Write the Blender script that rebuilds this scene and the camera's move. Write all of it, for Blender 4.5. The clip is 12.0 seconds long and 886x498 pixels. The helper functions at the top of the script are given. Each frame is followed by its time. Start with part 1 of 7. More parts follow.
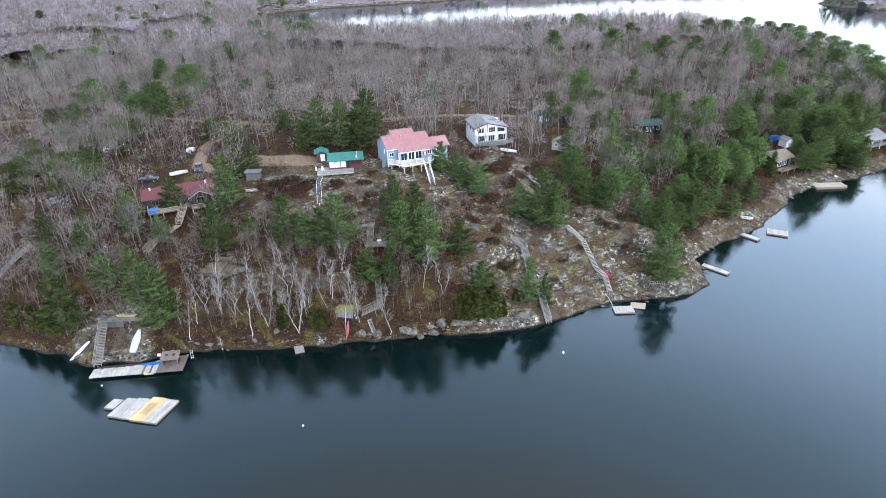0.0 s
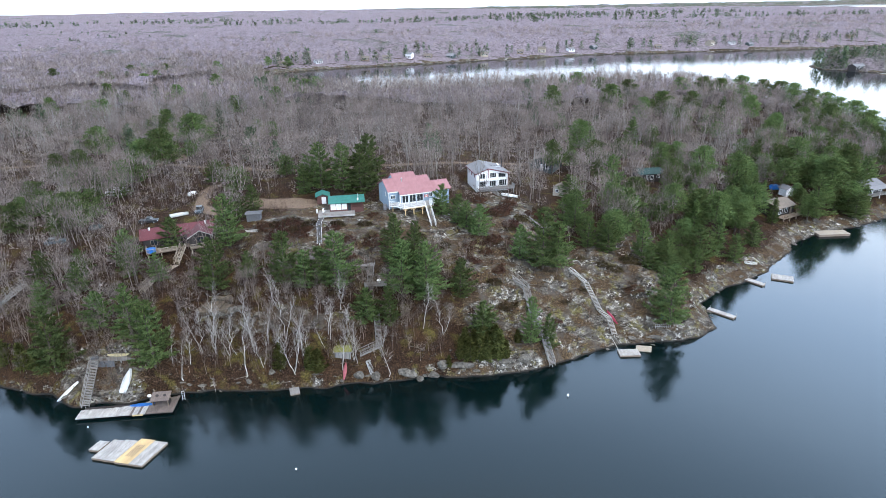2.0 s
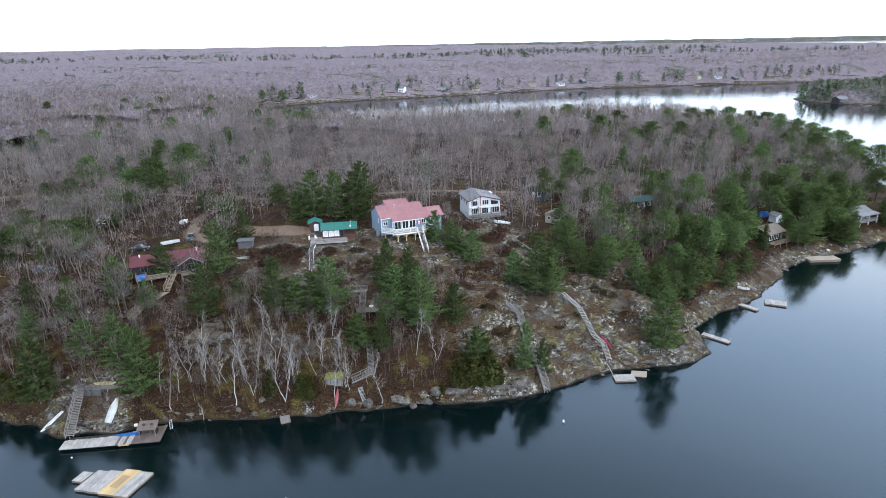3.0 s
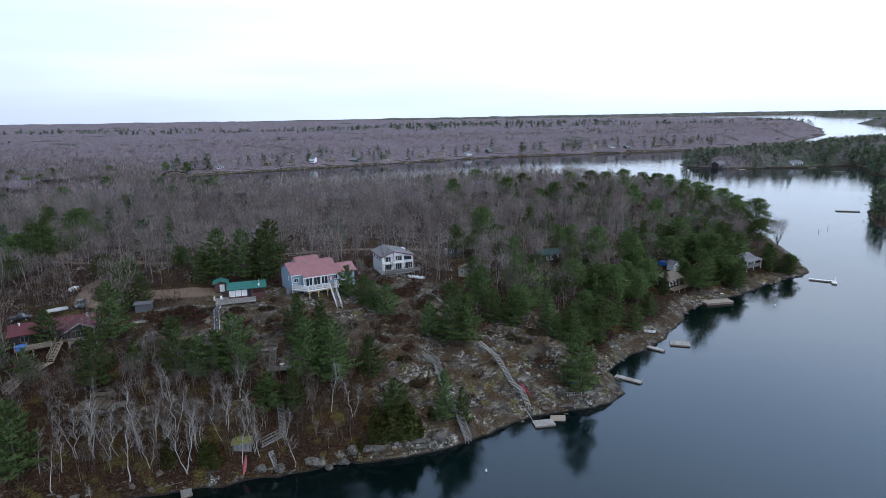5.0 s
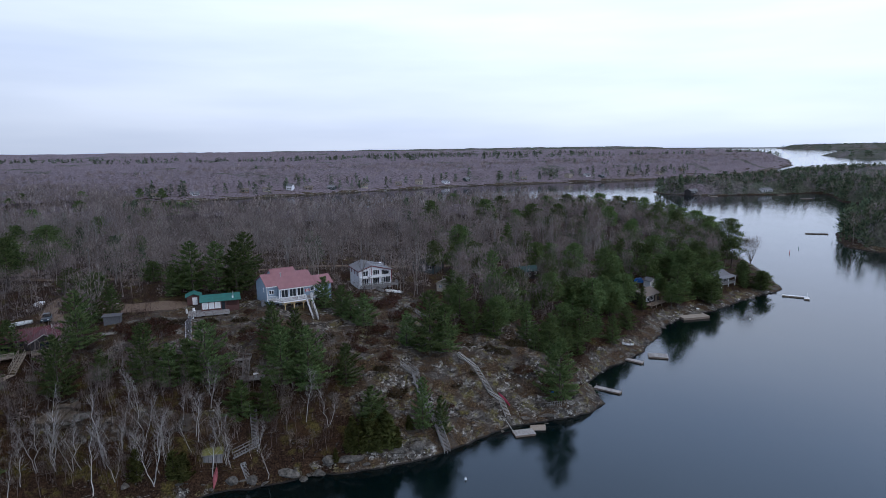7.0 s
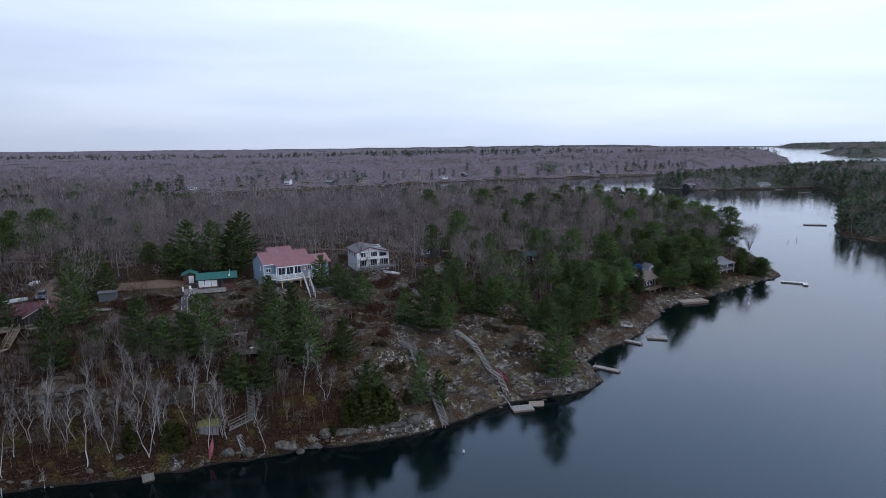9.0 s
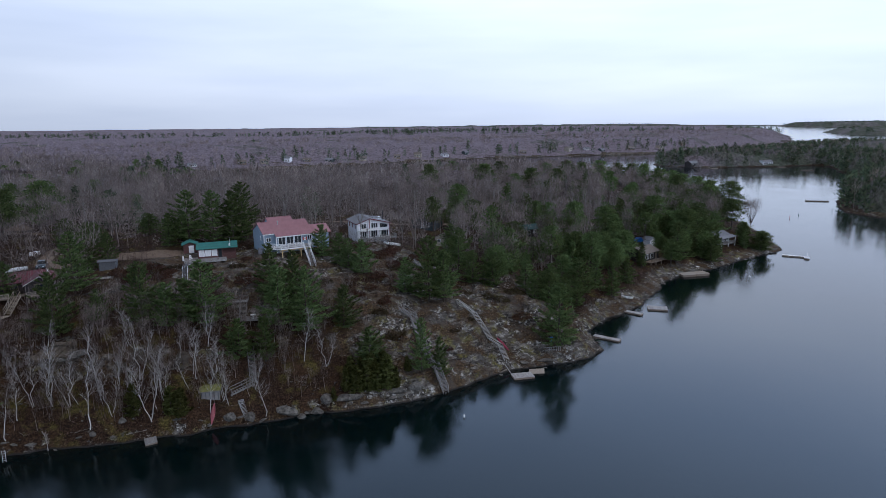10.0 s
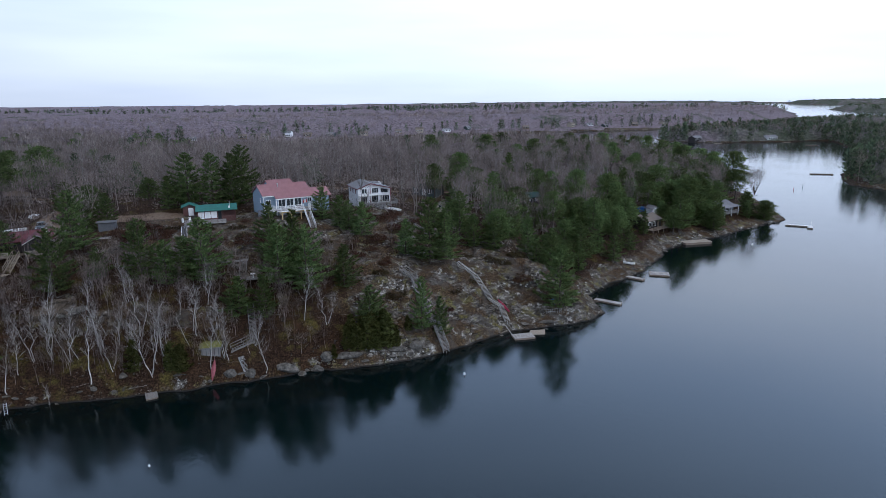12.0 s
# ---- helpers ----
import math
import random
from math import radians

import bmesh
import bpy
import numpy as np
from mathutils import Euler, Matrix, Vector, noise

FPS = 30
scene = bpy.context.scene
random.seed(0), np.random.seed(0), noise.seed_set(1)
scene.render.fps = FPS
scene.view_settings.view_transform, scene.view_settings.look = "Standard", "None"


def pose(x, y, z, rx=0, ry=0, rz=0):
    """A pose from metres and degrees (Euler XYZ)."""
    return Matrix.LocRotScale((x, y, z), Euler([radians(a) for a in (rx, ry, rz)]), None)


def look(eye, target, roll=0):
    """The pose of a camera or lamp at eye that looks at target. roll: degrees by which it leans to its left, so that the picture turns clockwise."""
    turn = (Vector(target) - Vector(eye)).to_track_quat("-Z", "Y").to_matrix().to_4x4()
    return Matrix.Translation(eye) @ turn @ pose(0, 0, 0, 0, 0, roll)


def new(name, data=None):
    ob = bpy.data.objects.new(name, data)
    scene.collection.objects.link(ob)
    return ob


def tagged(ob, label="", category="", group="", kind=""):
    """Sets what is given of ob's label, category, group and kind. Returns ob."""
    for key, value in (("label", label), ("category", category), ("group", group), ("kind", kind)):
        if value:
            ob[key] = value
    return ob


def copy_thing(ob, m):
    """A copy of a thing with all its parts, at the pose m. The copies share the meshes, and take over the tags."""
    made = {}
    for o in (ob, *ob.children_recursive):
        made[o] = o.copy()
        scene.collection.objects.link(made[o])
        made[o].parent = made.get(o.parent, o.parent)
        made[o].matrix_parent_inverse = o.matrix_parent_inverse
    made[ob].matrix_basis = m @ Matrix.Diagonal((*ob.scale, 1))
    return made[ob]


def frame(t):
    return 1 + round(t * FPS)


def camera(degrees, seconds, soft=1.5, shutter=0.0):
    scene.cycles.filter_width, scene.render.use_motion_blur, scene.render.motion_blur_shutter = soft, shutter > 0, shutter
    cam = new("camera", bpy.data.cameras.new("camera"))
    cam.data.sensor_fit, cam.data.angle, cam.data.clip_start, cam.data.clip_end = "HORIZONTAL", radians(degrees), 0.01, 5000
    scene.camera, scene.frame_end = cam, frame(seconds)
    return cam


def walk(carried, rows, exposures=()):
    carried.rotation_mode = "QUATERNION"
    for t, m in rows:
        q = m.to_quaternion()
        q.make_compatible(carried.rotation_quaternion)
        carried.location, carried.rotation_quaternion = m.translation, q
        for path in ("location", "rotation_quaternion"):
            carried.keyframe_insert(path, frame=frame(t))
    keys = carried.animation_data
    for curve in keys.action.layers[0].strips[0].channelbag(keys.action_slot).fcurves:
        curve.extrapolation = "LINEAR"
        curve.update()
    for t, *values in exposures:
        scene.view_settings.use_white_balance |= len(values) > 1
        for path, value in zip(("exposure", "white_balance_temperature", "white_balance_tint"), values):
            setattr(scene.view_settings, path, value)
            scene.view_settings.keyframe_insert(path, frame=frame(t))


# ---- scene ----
cam = camera(71.7, 12.0, soft=0.8)
PATH = [
    (0, (0.355, 0.221, 70.908), (0.31, 1.995, 69.986), -1.4),
    (0.5, (0.317, 0.389, 69.885), (0.271, 2.172, 68.98), -1.3),
    (1, (0.282, 0.325, 68.733), (0.237, 2.133, 67.88), -1.2),
    (1.5, (0.174, 0.291, 67.665), (0.129, 2.123, 66.865), -1.2),
    (2, (0.212, 0.22, 66.722), (0.167, 2.074, 65.973), -1.1),
    (2.5, (0.13, 0.173, 65.99), (0.087, 2.046, 65.29), -1.1),
    (4.5, (0.629, -0.202, 62.005), (0.813, 1.729, 61.515), -1.0),
    (5, (0.566, -0.101, 60.89), (0.827, 1.834, 60.456), -1.0),
    (5.5, (0.535, -0.152, 59.643), (0.835, 1.79, 59.266), -0.9),
    (6, (0.519, -0.238, 58.414), (0.839, 1.707, 58.076), -0.9),
    (6.5, (0.566, -0.339, 57.2), (0.895, 1.605, 56.866), -0.9),
    (7, (0.518, -0.256, 56.032), (0.854, 1.687, 55.697), -0.8),
    (9, (0.448, -0.229, 51.22), (0.79, 1.712, 50.881), -0.7),
    (9.5, (0.474, -0.261, 49.911), (0.814, 1.679, 49.565), -0.7),
    (10, (0.428, -0.203, 48.8), (0.765, 1.727, 48.397), -0.7),
    (10.5, (0.464, -0.253, 47.653), (0.796, 1.661, 47.18), -0.7),
    (11, (0.507, -0.13, 46.734), (0.834, 1.766, 46.191), -0.6),
    (11.5, (0.477, 0.024, 46.204), (0.806, 1.923, 45.667), -0.5),
    (12, (0.575, -0.199, 45.124), (0.903, 1.717, 44.653), -0.6),
]
EXPOSURES = [(0.0, 1.02, 6350, 5), (2.5, 0.74, 6350, 5), (4.5, -0.16, 6100, 5), (5.5, -0.54, 6000, 8), (7.0, -0.78, 6000, 11), (10.0, -0.84, 6000, 11), (11.0, -0.78, 6000, 10), (12.0, -0.54, 6000, 9)]
walk(cam, [(t, look(e, a, r)) for t, e, a, r in PATH], EXPOSURES)

# ---- light: a bright overcast sky and a very soft, weak sun ----
world = bpy.data.worlds.new("overcast_sky")
scene.world = world
world.use_nodes = True
wn, wl = world.node_tree.nodes, world.node_tree.links
sky = wn.new("ShaderNodeTexSky")
sky.sky_type = "NISHITA"
sky.sun_disc = False
sky.sun_elevation = radians(38)
sky.sun_rotation = radians(150)
wback = wn["Background"]
wback.inputs["Strength"].default_value = 0.12
# the cloud deck that covers the blue: soft streaks, a little brighter overhead
wco = wn.new("ShaderNodeTexCoord")
wmap = wn.new("ShaderNodeMapping")
wmap.inputs["Scale"].default_value = (1.2, 1.2, 9.0)
wnoise = wn.new("ShaderNodeTexNoise")
wnoise.inputs["Scale"].default_value = 1.6
wnoise.inputs["Detail"].default_value = 5
wramp = wn.new("ShaderNodeValToRGB")
wramp.color_ramp.elements[0].position, wramp.color_ramp.elements[0].color = 0.3, (6.8, 7.6, 9.3, 1)
wramp.color_ramp.elements[1].position, wramp.color_ramp.elements[1].color = 0.7, (8.5, 9.2, 10.7, 1)
wmix = wn.new("ShaderNodeMixRGB")
wmix.inputs[0].default_value = 0.93
wl.new(wco.outputs["Generated"], wmap.inputs["Vector"])
wl.new(wmap.outputs["Vector"], wnoise.inputs["Vector"])
wl.new(wnoise.outputs["Fac"], wramp.inputs["Fac"])
wl.new(sky.outputs["Color"], wmix.inputs[1])
wl.new(wramp.outputs["Color"], wmix.inputs[2])
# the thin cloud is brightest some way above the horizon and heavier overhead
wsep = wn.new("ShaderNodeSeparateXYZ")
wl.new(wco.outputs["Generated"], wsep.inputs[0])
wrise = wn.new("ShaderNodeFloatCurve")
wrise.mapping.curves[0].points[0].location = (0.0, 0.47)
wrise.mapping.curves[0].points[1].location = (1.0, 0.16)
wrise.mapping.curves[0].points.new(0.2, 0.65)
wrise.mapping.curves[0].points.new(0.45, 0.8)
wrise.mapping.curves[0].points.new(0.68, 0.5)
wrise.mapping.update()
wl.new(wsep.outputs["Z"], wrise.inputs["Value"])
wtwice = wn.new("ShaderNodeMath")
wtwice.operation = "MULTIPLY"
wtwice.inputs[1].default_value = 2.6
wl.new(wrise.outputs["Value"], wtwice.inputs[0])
wtint = wn.new("ShaderNodeValToRGB")
wtint.color_ramp.elements[0].position, wtint.color_ramp.elements[0].color = 0.26, (1, 1, 1, 1)
wtint.color_ramp.elements[1].position, wtint.color_ramp.elements[1].color = 0.42, (0.82, 0.98, 1.17, 1)
wtop = wtint.color_ramp.elements.new(0.68)
wtop.color = (0.8, 0.98, 1.18, 1)
wtop = wtint.color_ramp.elements.new(0.85)
wtop.color = (1.4, 1.02, 0.7, 1)
wl.new(wsep.outputs["Z"], wtint.inputs["Fac"])
wcool = wn.new("ShaderNodeMixRGB")
wcool.blend_type = "MULTIPLY"
wcool.inputs[0].default_value = 1.0
wl.new(wmix.outputs["Color"], wcool.inputs[1])
wl.new(wtint.outputs["Color"], wcool.inputs[2])
wlift = wn.new("ShaderNodeVectorMath")
wlift.operation = "SCALE"
wl.new(wcool.outputs["Color"], wlift.inputs[0])
# the cloud thins a little towards the east
weast = wn.new("ShaderNodeMath")
weast.operation = "MULTIPLY_ADD"
weast.inputs[1].default_value, weast.inputs[2].default_value = 0.38, 1.05
wl.new(wsep.outputs["X"], weast.inputs[0])
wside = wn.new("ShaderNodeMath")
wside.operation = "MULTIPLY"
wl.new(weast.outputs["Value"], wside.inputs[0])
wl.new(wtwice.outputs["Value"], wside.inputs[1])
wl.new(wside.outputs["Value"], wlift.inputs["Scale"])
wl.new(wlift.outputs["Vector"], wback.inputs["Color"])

sun = new("sun", bpy.data.lights.new("sun", "SUN"))
sun.data.energy = 0.85
sun.data.angle = radians(25)
sun.data.color = (1.0, 0.9, 0.76)
sun.matrix_basis = look((60, -80, 80), (0, 0, 0))

# ---- materials ----
def nodes_of(name):
    m = bpy.data.materials.new(name)
    m.use_nodes = True
    t = m.node_tree
    return m, t.nodes, t.links, t.nodes["Principled BSDF"]


def coords(n, l, scale=(1, 1, 1), turn=0.0):
    geo = n.new("ShaderNodeNewGeometry")
    mp = n.new("ShaderNodeMapping")
    mp.inputs["Scale"].default_value = scale
    mp.inputs["Rotation"].default_value = (0, 0, turn)
    l.new(geo.outputs["Position"], mp.inputs["Vector"])
    return mp.outputs["Vector"]


def noise_node(n, l, vec, scale, detail=5, rough=0.6):
    t = n.new("ShaderNodeTexNoise")
    t.inputs["Scale"].default_value = scale
    t.inputs["Detail"].default_value = detail
    t.inputs["Roughness"].default_value = rough
    if vec is not None:
        l.new(vec, t.inputs["Vector"])
    return t.outputs["Fac"]


def ramp(n, l, fac, stops):
    r = n.new("ShaderNodeValToRGB")
    e = r.color_ramp.elements
    while len(e) < len(stops):
        e.new(0.5)
    for item, (p, c) in zip(e, stops):
        item.position = p
        item.color = (*c, 1) if len(c) == 3 else c
    l.new(fac, r.inputs["Fac"])
    return r.outputs["Color"]


def mix(n, l, fac, a, b, kind="MIX"):
    m = n.new("ShaderNodeMixRGB")
    m.blend_type = kind
    for socket, v in zip(m.inputs, (fac, a, b)):
        if isinstance(v, (int, float)):
            socket.default_value = v
        elif isinstance(v, tuple):
            socket.default_value = (*v, 1)
        else:
            l.new(v, socket)
    return m.outputs["Color"]


def bump(n, l, bsdf, fac, strength, distance):
    b = n.new("ShaderNodeBump")
    b.inputs["Strength"].default_value = strength
    b.inputs["Distance"].default_value = distance
    l.new(fac, b.inputs["Height"])
    l.new(b.outputs["Normal"], bsdf.inputs["Normal"])


def surface(name, dark, light, scale=3.0, rough=0.75, metal=0.0, stretch=(1, 1, 1), grime=0.25, relief=0.01, spread=0.12):
    """A weathered surface: two colours in a grain, larger stains, a little difference from piece to piece."""
    m, n, l, b = nodes_of(name)
    v = coords(n, l, stretch)
    g = noise_node(n, l, v, scale, 6)
    col = ramp(n, l, g, [(0.3, dark), (0.7, light)])
    big = noise_node(n, l, coords(n, l), 0.45, 4)
    col = mix(n, l, ramp(n, l, big, [(0.45, (0, 0, 0)), (0.75, (grime,) * 3)]), col, tuple(0.45 * c for c in dark))
    info = n.new("ShaderNodeObjectInfo")
    hsv = n.new("ShaderNodeHueSaturation")
    mr = n.new("ShaderNodeMapRange")
    mr.inputs["To Min"].default_value, mr.inputs["To Max"].default_value = 1 - spread, 1 + spread
    l.new(info.outputs["Random"], mr.inputs["Value"])
    l.new(mr.outputs["Result"], hsv.inputs["Value"])
    l.new(col, hsv.inputs["Color"])
    l.new(hsv.outputs["Color"], b.inputs["Base Color"])
    b.inputs["Roughness"].default_value = rough
    b.inputs["Metallic"].default_value = metal
    bump(n, l, b, g, 0.5, relief)
    return m


def foliage(name, dark, light, rough=0.7, spread=0.25, attr=False):
    """Needles, leaves or twigs, each a little different, each plant too."""
    m, n, l, b = nodes_of(name)
    geo = n.new("ShaderNodeNewGeometry")
    col = ramp(n, l, geo.outputs["Random Per Island"], [(0.0, dark), (1.0, light)])
    hsv = n.new("ShaderNodeHueSaturation")
    if attr:
        src = n.new("ShaderNodeAttribute")
        src.attribute_name = "plant"
        per = src.outputs["Fac"]
    else:
        per = n.new("ShaderNodeObjectInfo").outputs["Random"]
    for key, lo, hi in (("Value", 1 - spread, 1 + spread), ("Hue", 0.488, 0.515)):
        mr = n.new("ShaderNodeMapRange")
        mr.inputs["To Min"].default_value, mr.inputs["To Max"].default_value = lo, hi
        l.new(per, mr.inputs["Value"])
        l.new(mr.outputs["Result"], hsv.inputs[key])
    l.new(col, hsv.inputs["Color"])
    l.new(hsv.outputs["Color"], b.inputs["Base Color"])
    b.inputs["Roughness"].default_value = rough
    b.inputs["Specular IOR Level"].default_value = 0.0
    # thin needles, leaves and twigs let light through to their other side
    thin = n.new("ShaderNodeBsdfTranslucent")
    l.new(hsv.outputs["Color"], thin.inputs["Color"])
    both = n.new("ShaderNodeMixShader")
    both.inputs[0].default_value = 0.42
    l.new(b.outputs[0], both.inputs[1])
    l.new(thin.outputs[0], both.inputs[2])
    l.new(both.outputs[0], n["Material Output"].inputs["Surface"])
    return m


def ground_material():
    m, n, l, b = nodes_of("ground_rock_and_litter")
    v = coords(n, l)
    fine, mid, big = (noise_node(n, l, v, s, 8, 0.65) for s in (3.8, 0.55, 0.13))
    attr = n.new("ShaderNodeAttribute")
    attr.attribute_name = "bare"
    # granite: broad grey slabs parted by dark joints, stained, with pale lichen, moss and dry grass in the hollows
    def bent(scale, turn, amount):
        warp = n.new("ShaderNodeTexNoise")
        warp.inputs["Scale"].default_value = 0.35
        warp.inputs["Detail"].default_value = 4
        l.new(v, warp.inputs["Vector"])
        return mix(n, l, amount, coords(n, l, scale, turn), warp.outputs["Color"], "ADD")

    def joints(vec, scale, wide):
        cells = n.new("ShaderNodeTexVoronoi")
        cells.feature = "DISTANCE_TO_EDGE"
        cells.inputs["Scale"].default_value = scale
        l.new(vec, cells.inputs["Vector"])
        return ramp(n, l, cells.outputs["Distance"], [(0.0, (0, 0, 0)), (wide, (1, 1, 1))])
    streak = noise_node(n, l, coords(n, l, (0.4, 0.4, 1.6), 0.6), 1.1, 8, 0.62)
    rock = ramp(n, l, streak, [(0.33, (0.02, 0.017, 0.015)), (0.48, (0.085, 0.076, 0.067)), (0.66, (0.25, 0.23, 0.204))])
    big_joint = joints(bent((0.45, 1.0, 0.9), 0.5, 2.6), 0.4, 0.035)
    small_joint = joints(bent((0.35, 1.0, 1.5), 0.45, 2.2), 1.3, 0.06)
    rock = mix(n, l, small_joint, mix(n, l, 0.55, rock, (0.03, 0.024, 0.018)), rock)
    rock = mix(n, l, big_joint, mix(n, l, 0.75, rock, (0.022, 0.017, 0.012)), rock)
    grit = noise_node(n, l, coords(n, l, (0.7, 1, 1.2), 0.5), 2.3, 10, 0.78)
    rock = mix(n, l, 1.0, rock, ramp(n, l, grit, [(0.4, (0.28, 0.26, 0.24)), (0.5, (0.85, 0.85, 0.85)), (0.62, (1.45, 1.42, 1.36))]), "MULTIPLY")
    spots = noise_node(n, l, v, 1.3, 9, 0.72)
    lich = ramp(n, l, spots, [(0.52, (0, 0, 0)), (0.6, (0.9, 0.9, 0.9))])
    patch = ramp(n, l, big, [(0.43, (0, 0, 0)), (0.56, (1, 1, 1))])
    rock = mix(n, l, mix(n, l, 1.0, lich, patch, "MULTIPLY"), rock, (0.47, 0.45, 0.41))
    green = ramp(n, l, noise_node(n, l, v, 0.42, 8, 0.7), [(0.52, (0, 0, 0)), (0.6, (0.8, 0.8, 0.8))])
    rock = mix(n, l, green, rock, ramp(n, l, fine, [(0.35, (0.03, 0.025, 0.009)), (0.65, (0.2, 0.175, 0.055))]))
    dry = ramp(n, l, noise_node(n, l, coords(n, l, (0.7, 1, 1), 0.4), 0.27, 7, 0.66), [(0.46, (0, 0, 0)), (0.55, (0.95, 0.95, 0.95))])
    rock = mix(n, l, dry, rock, ramp(n, l, fine, [(0.35, (0.018, 0.011, 0.007)), (0.52, (0.06, 0.038, 0.022)), (0.68, (0.16, 0.11, 0.055))]))
    algae = ramp(n, l, noise_node(n, l, coords(n, l, (1, 1, 0.25)), 0.3, 6, 0.6), [(0.52, (0, 0, 0)), (0.66, (0.7, 0.7, 0.7))])
    rock = mix(n, l, algae, rock, (0.075, 0.066, 0.058))
    # leaf litter, pine duff, dead grass and moss
    litter = ramp(n, l, fine, [(0.36, (0.007, 0.0042, 0.0028)), (0.5, (0.026, 0.0145, 0.009)), (0.68, (0.08, 0.047, 0.029))])
    rust = ramp(n, l, noise_node(n, l, v, 0.2, 5, 0.6), [(0.48, (0, 0, 0)), (0.66, (0.75, 0.75, 0.75))])
    litter = mix(n, l, rust, litter, ramp(n, l, fine, [(0.36, (0.016, 0.009, 0.005)), (0.66, (0.09, 0.05, 0.026))]))
    moss = ramp(n, l, noise_node(n, l, v, 0.3, 7, 0.65), [(0.53, (0, 0, 0)), (0.64, (0.85, 0.85, 0.85))])
    litter = mix(n, l, moss, litter, ramp(n, l, fine, [(0.36, (0.02, 0.017, 0.005)), (0.66, (0.14, 0.112, 0.033))]))
    edge = n.new("ShaderNodeMath")
    edge.operation = "MULTIPLY_ADD"
    l.new(mid, edge.inputs[0])
    edge.inputs[1].default_value = 1.3
    l.new(attr.outputs["Fac"], edge.inputs[2])
    edge2 = n.new("ShaderNodeMath")
    edge2.operation = "MULTIPLY_ADD"
    l.new(fine, edge2.inputs[0])
    edge2.inputs[1].default_value = 0.6
    l.new(edge.outputs[0], edge2.inputs[2])
    fac = ramp(n, l, edge2.outputs[0], [(0.0, (0, 0, 0)), (1.0, (1, 1, 1))])
    mr = n.new("ShaderNodeMapRange")
    l.new(edge2.outputs[0], mr.inputs["Value"])
    mr.inputs["From Min"].default_value, mr.inputs["From Max"].default_value = 1.28, 1.36
    col = mix(n, l, mr.outputs["Result"], litter, rock)
    # gravel and packed earth of the road and yards
    track = n.new("ShaderNodeAttribute")
    track.attribute_name = "track"
    earth = ramp(n, l, fine, [(0.3, (0.085, 0.055, 0.038)), (0.7, (0.25, 0.19, 0.142))])
    tm = n.new("ShaderNodeMath")
    tm.operation = "MULTIPLY_ADD"
    l.new(fine, tm.inputs[0])
    tm.inputs[1].default_value = 0.5
    l.new(track.outputs["Fac"], tm.inputs[2])
    mr2 = n.new("ShaderNodeMapRange")
    l.new(tm.outputs[0], mr2.inputs["Value"])
    mr2.inputs["From Min"].default_value, mr2.inputs["From Max"].default_value = 0.6, 0.9
    col = mix(n, l, mr2.outputs["Result"], col, earth)
    # the dark wet line at the water
    sep = n.new("ShaderNodeSeparateXYZ")
    l.new(n.new("ShaderNodeNewGeometry").outputs["Position"], sep.inputs[0])
    wet = n.new("ShaderNodeMapRange")
    l.new(sep.outputs["Z"], wet.inputs["Value"])
    wet.inputs["From Min"].default_value, wet.inputs["From Max"].default_value = 0.12, 0.3
    col = mix(n, l, wet.outputs["Result"], (0.025, 0.022, 0.02), col)
    l.new(col, b.inputs["Base Color"])
    b.inputs["Roughness"].default_value = 0.9
    b.inputs["Specular IOR Level"].default_value = 0.08
    bump(n, l, b, mix(n, l, 0.35, mix(n, l, 0.6, streak, big_joint), fine), 0.9, 0.4)
    return m


def water_material():
    m, n, l, b = nodes_of("lake_water")
    b.inputs["Base Color"].default_value = (0.0012, 0.0055, 0.006, 1)
    b.inputs["Roughness"].default_value = 0.075
    b.inputs["IOR"].default_value = 1.36
    w = noise_node(n, l, coords(n, l, (1.0, 0.45, 1), 0.4), 2.0, 4, 0.6)
    w2 = noise_node(n, l, coords(n, l, (1.0, 0.7, 1), -0.3), 0.06, 3, 0.5)
    gusts = ramp(n, l, w2, [(0.3, (0.35, 0.35, 0.35)), (0.7, (1, 1, 1))])
    bump(n, l, b, mix(n, l, 1.0, w, gusts, "MULTIPLY"), 0.5, 0.055)
    return m


GROUND = ground_material()
WATER = water_material()
NEEDLES = foliage("pine_needles", (0.042, 0.07, 0.026), (0.175, 0.228, 0.088), spread=0.35)
# distant pines carry haze in their colour: greyer and bluer than pine_needles
NEEDLES_HAZED = foliage("pine_needles_far", (0.052, 0.077, 0.05), (0.145, 0.18, 0.108), attr=True)
CEDAR = foliage("cedar_sprays", (0.035, 0.042, 0.014), (0.15, 0.158, 0.055))
BROWN_LEAVES = foliage("dead_shrub_leaves", (0.045, 0.022, 0.016), (0.13, 0.07, 0.05))
BIRCH_TWIGS = foliage("pale_birch_twigs", (0.28, 0.25, 0.235), (0.5, 0.46, 0.44))
GREY_TWIGS = foliage("bare_twigs", (0.1, 0.08, 0.075), (0.26, 0.225, 0.21))
WOODS = foliage("bare_woods", (0.16, 0.127, 0.113), (0.37, 0.312, 0.288), attr=True, spread=0.4)
# distance haze painted into the far twigs: bluer, less contrast than bare_woods
HAZED_TWIGS = foliage("far_tree_tops", (0.16, 0.134, 0.142), (0.34, 0.29, 0.308), attr=True, spread=0.3)
OLIVE_LEAVES = foliage("olive_shrub_leaves", (0.022, 0.018, 0.01), (0.1, 0.08, 0.042))
ROCK_BITS = foliage("loose_stone", (0.03, 0.027, 0.024), (0.17, 0.155, 0.14), 0.9, 0.3, True)
GREY_WOODS = foliage("bleached_branches", (0.16, 0.14, 0.125), (0.42, 0.39, 0.36), 0.9, 0.3, True)
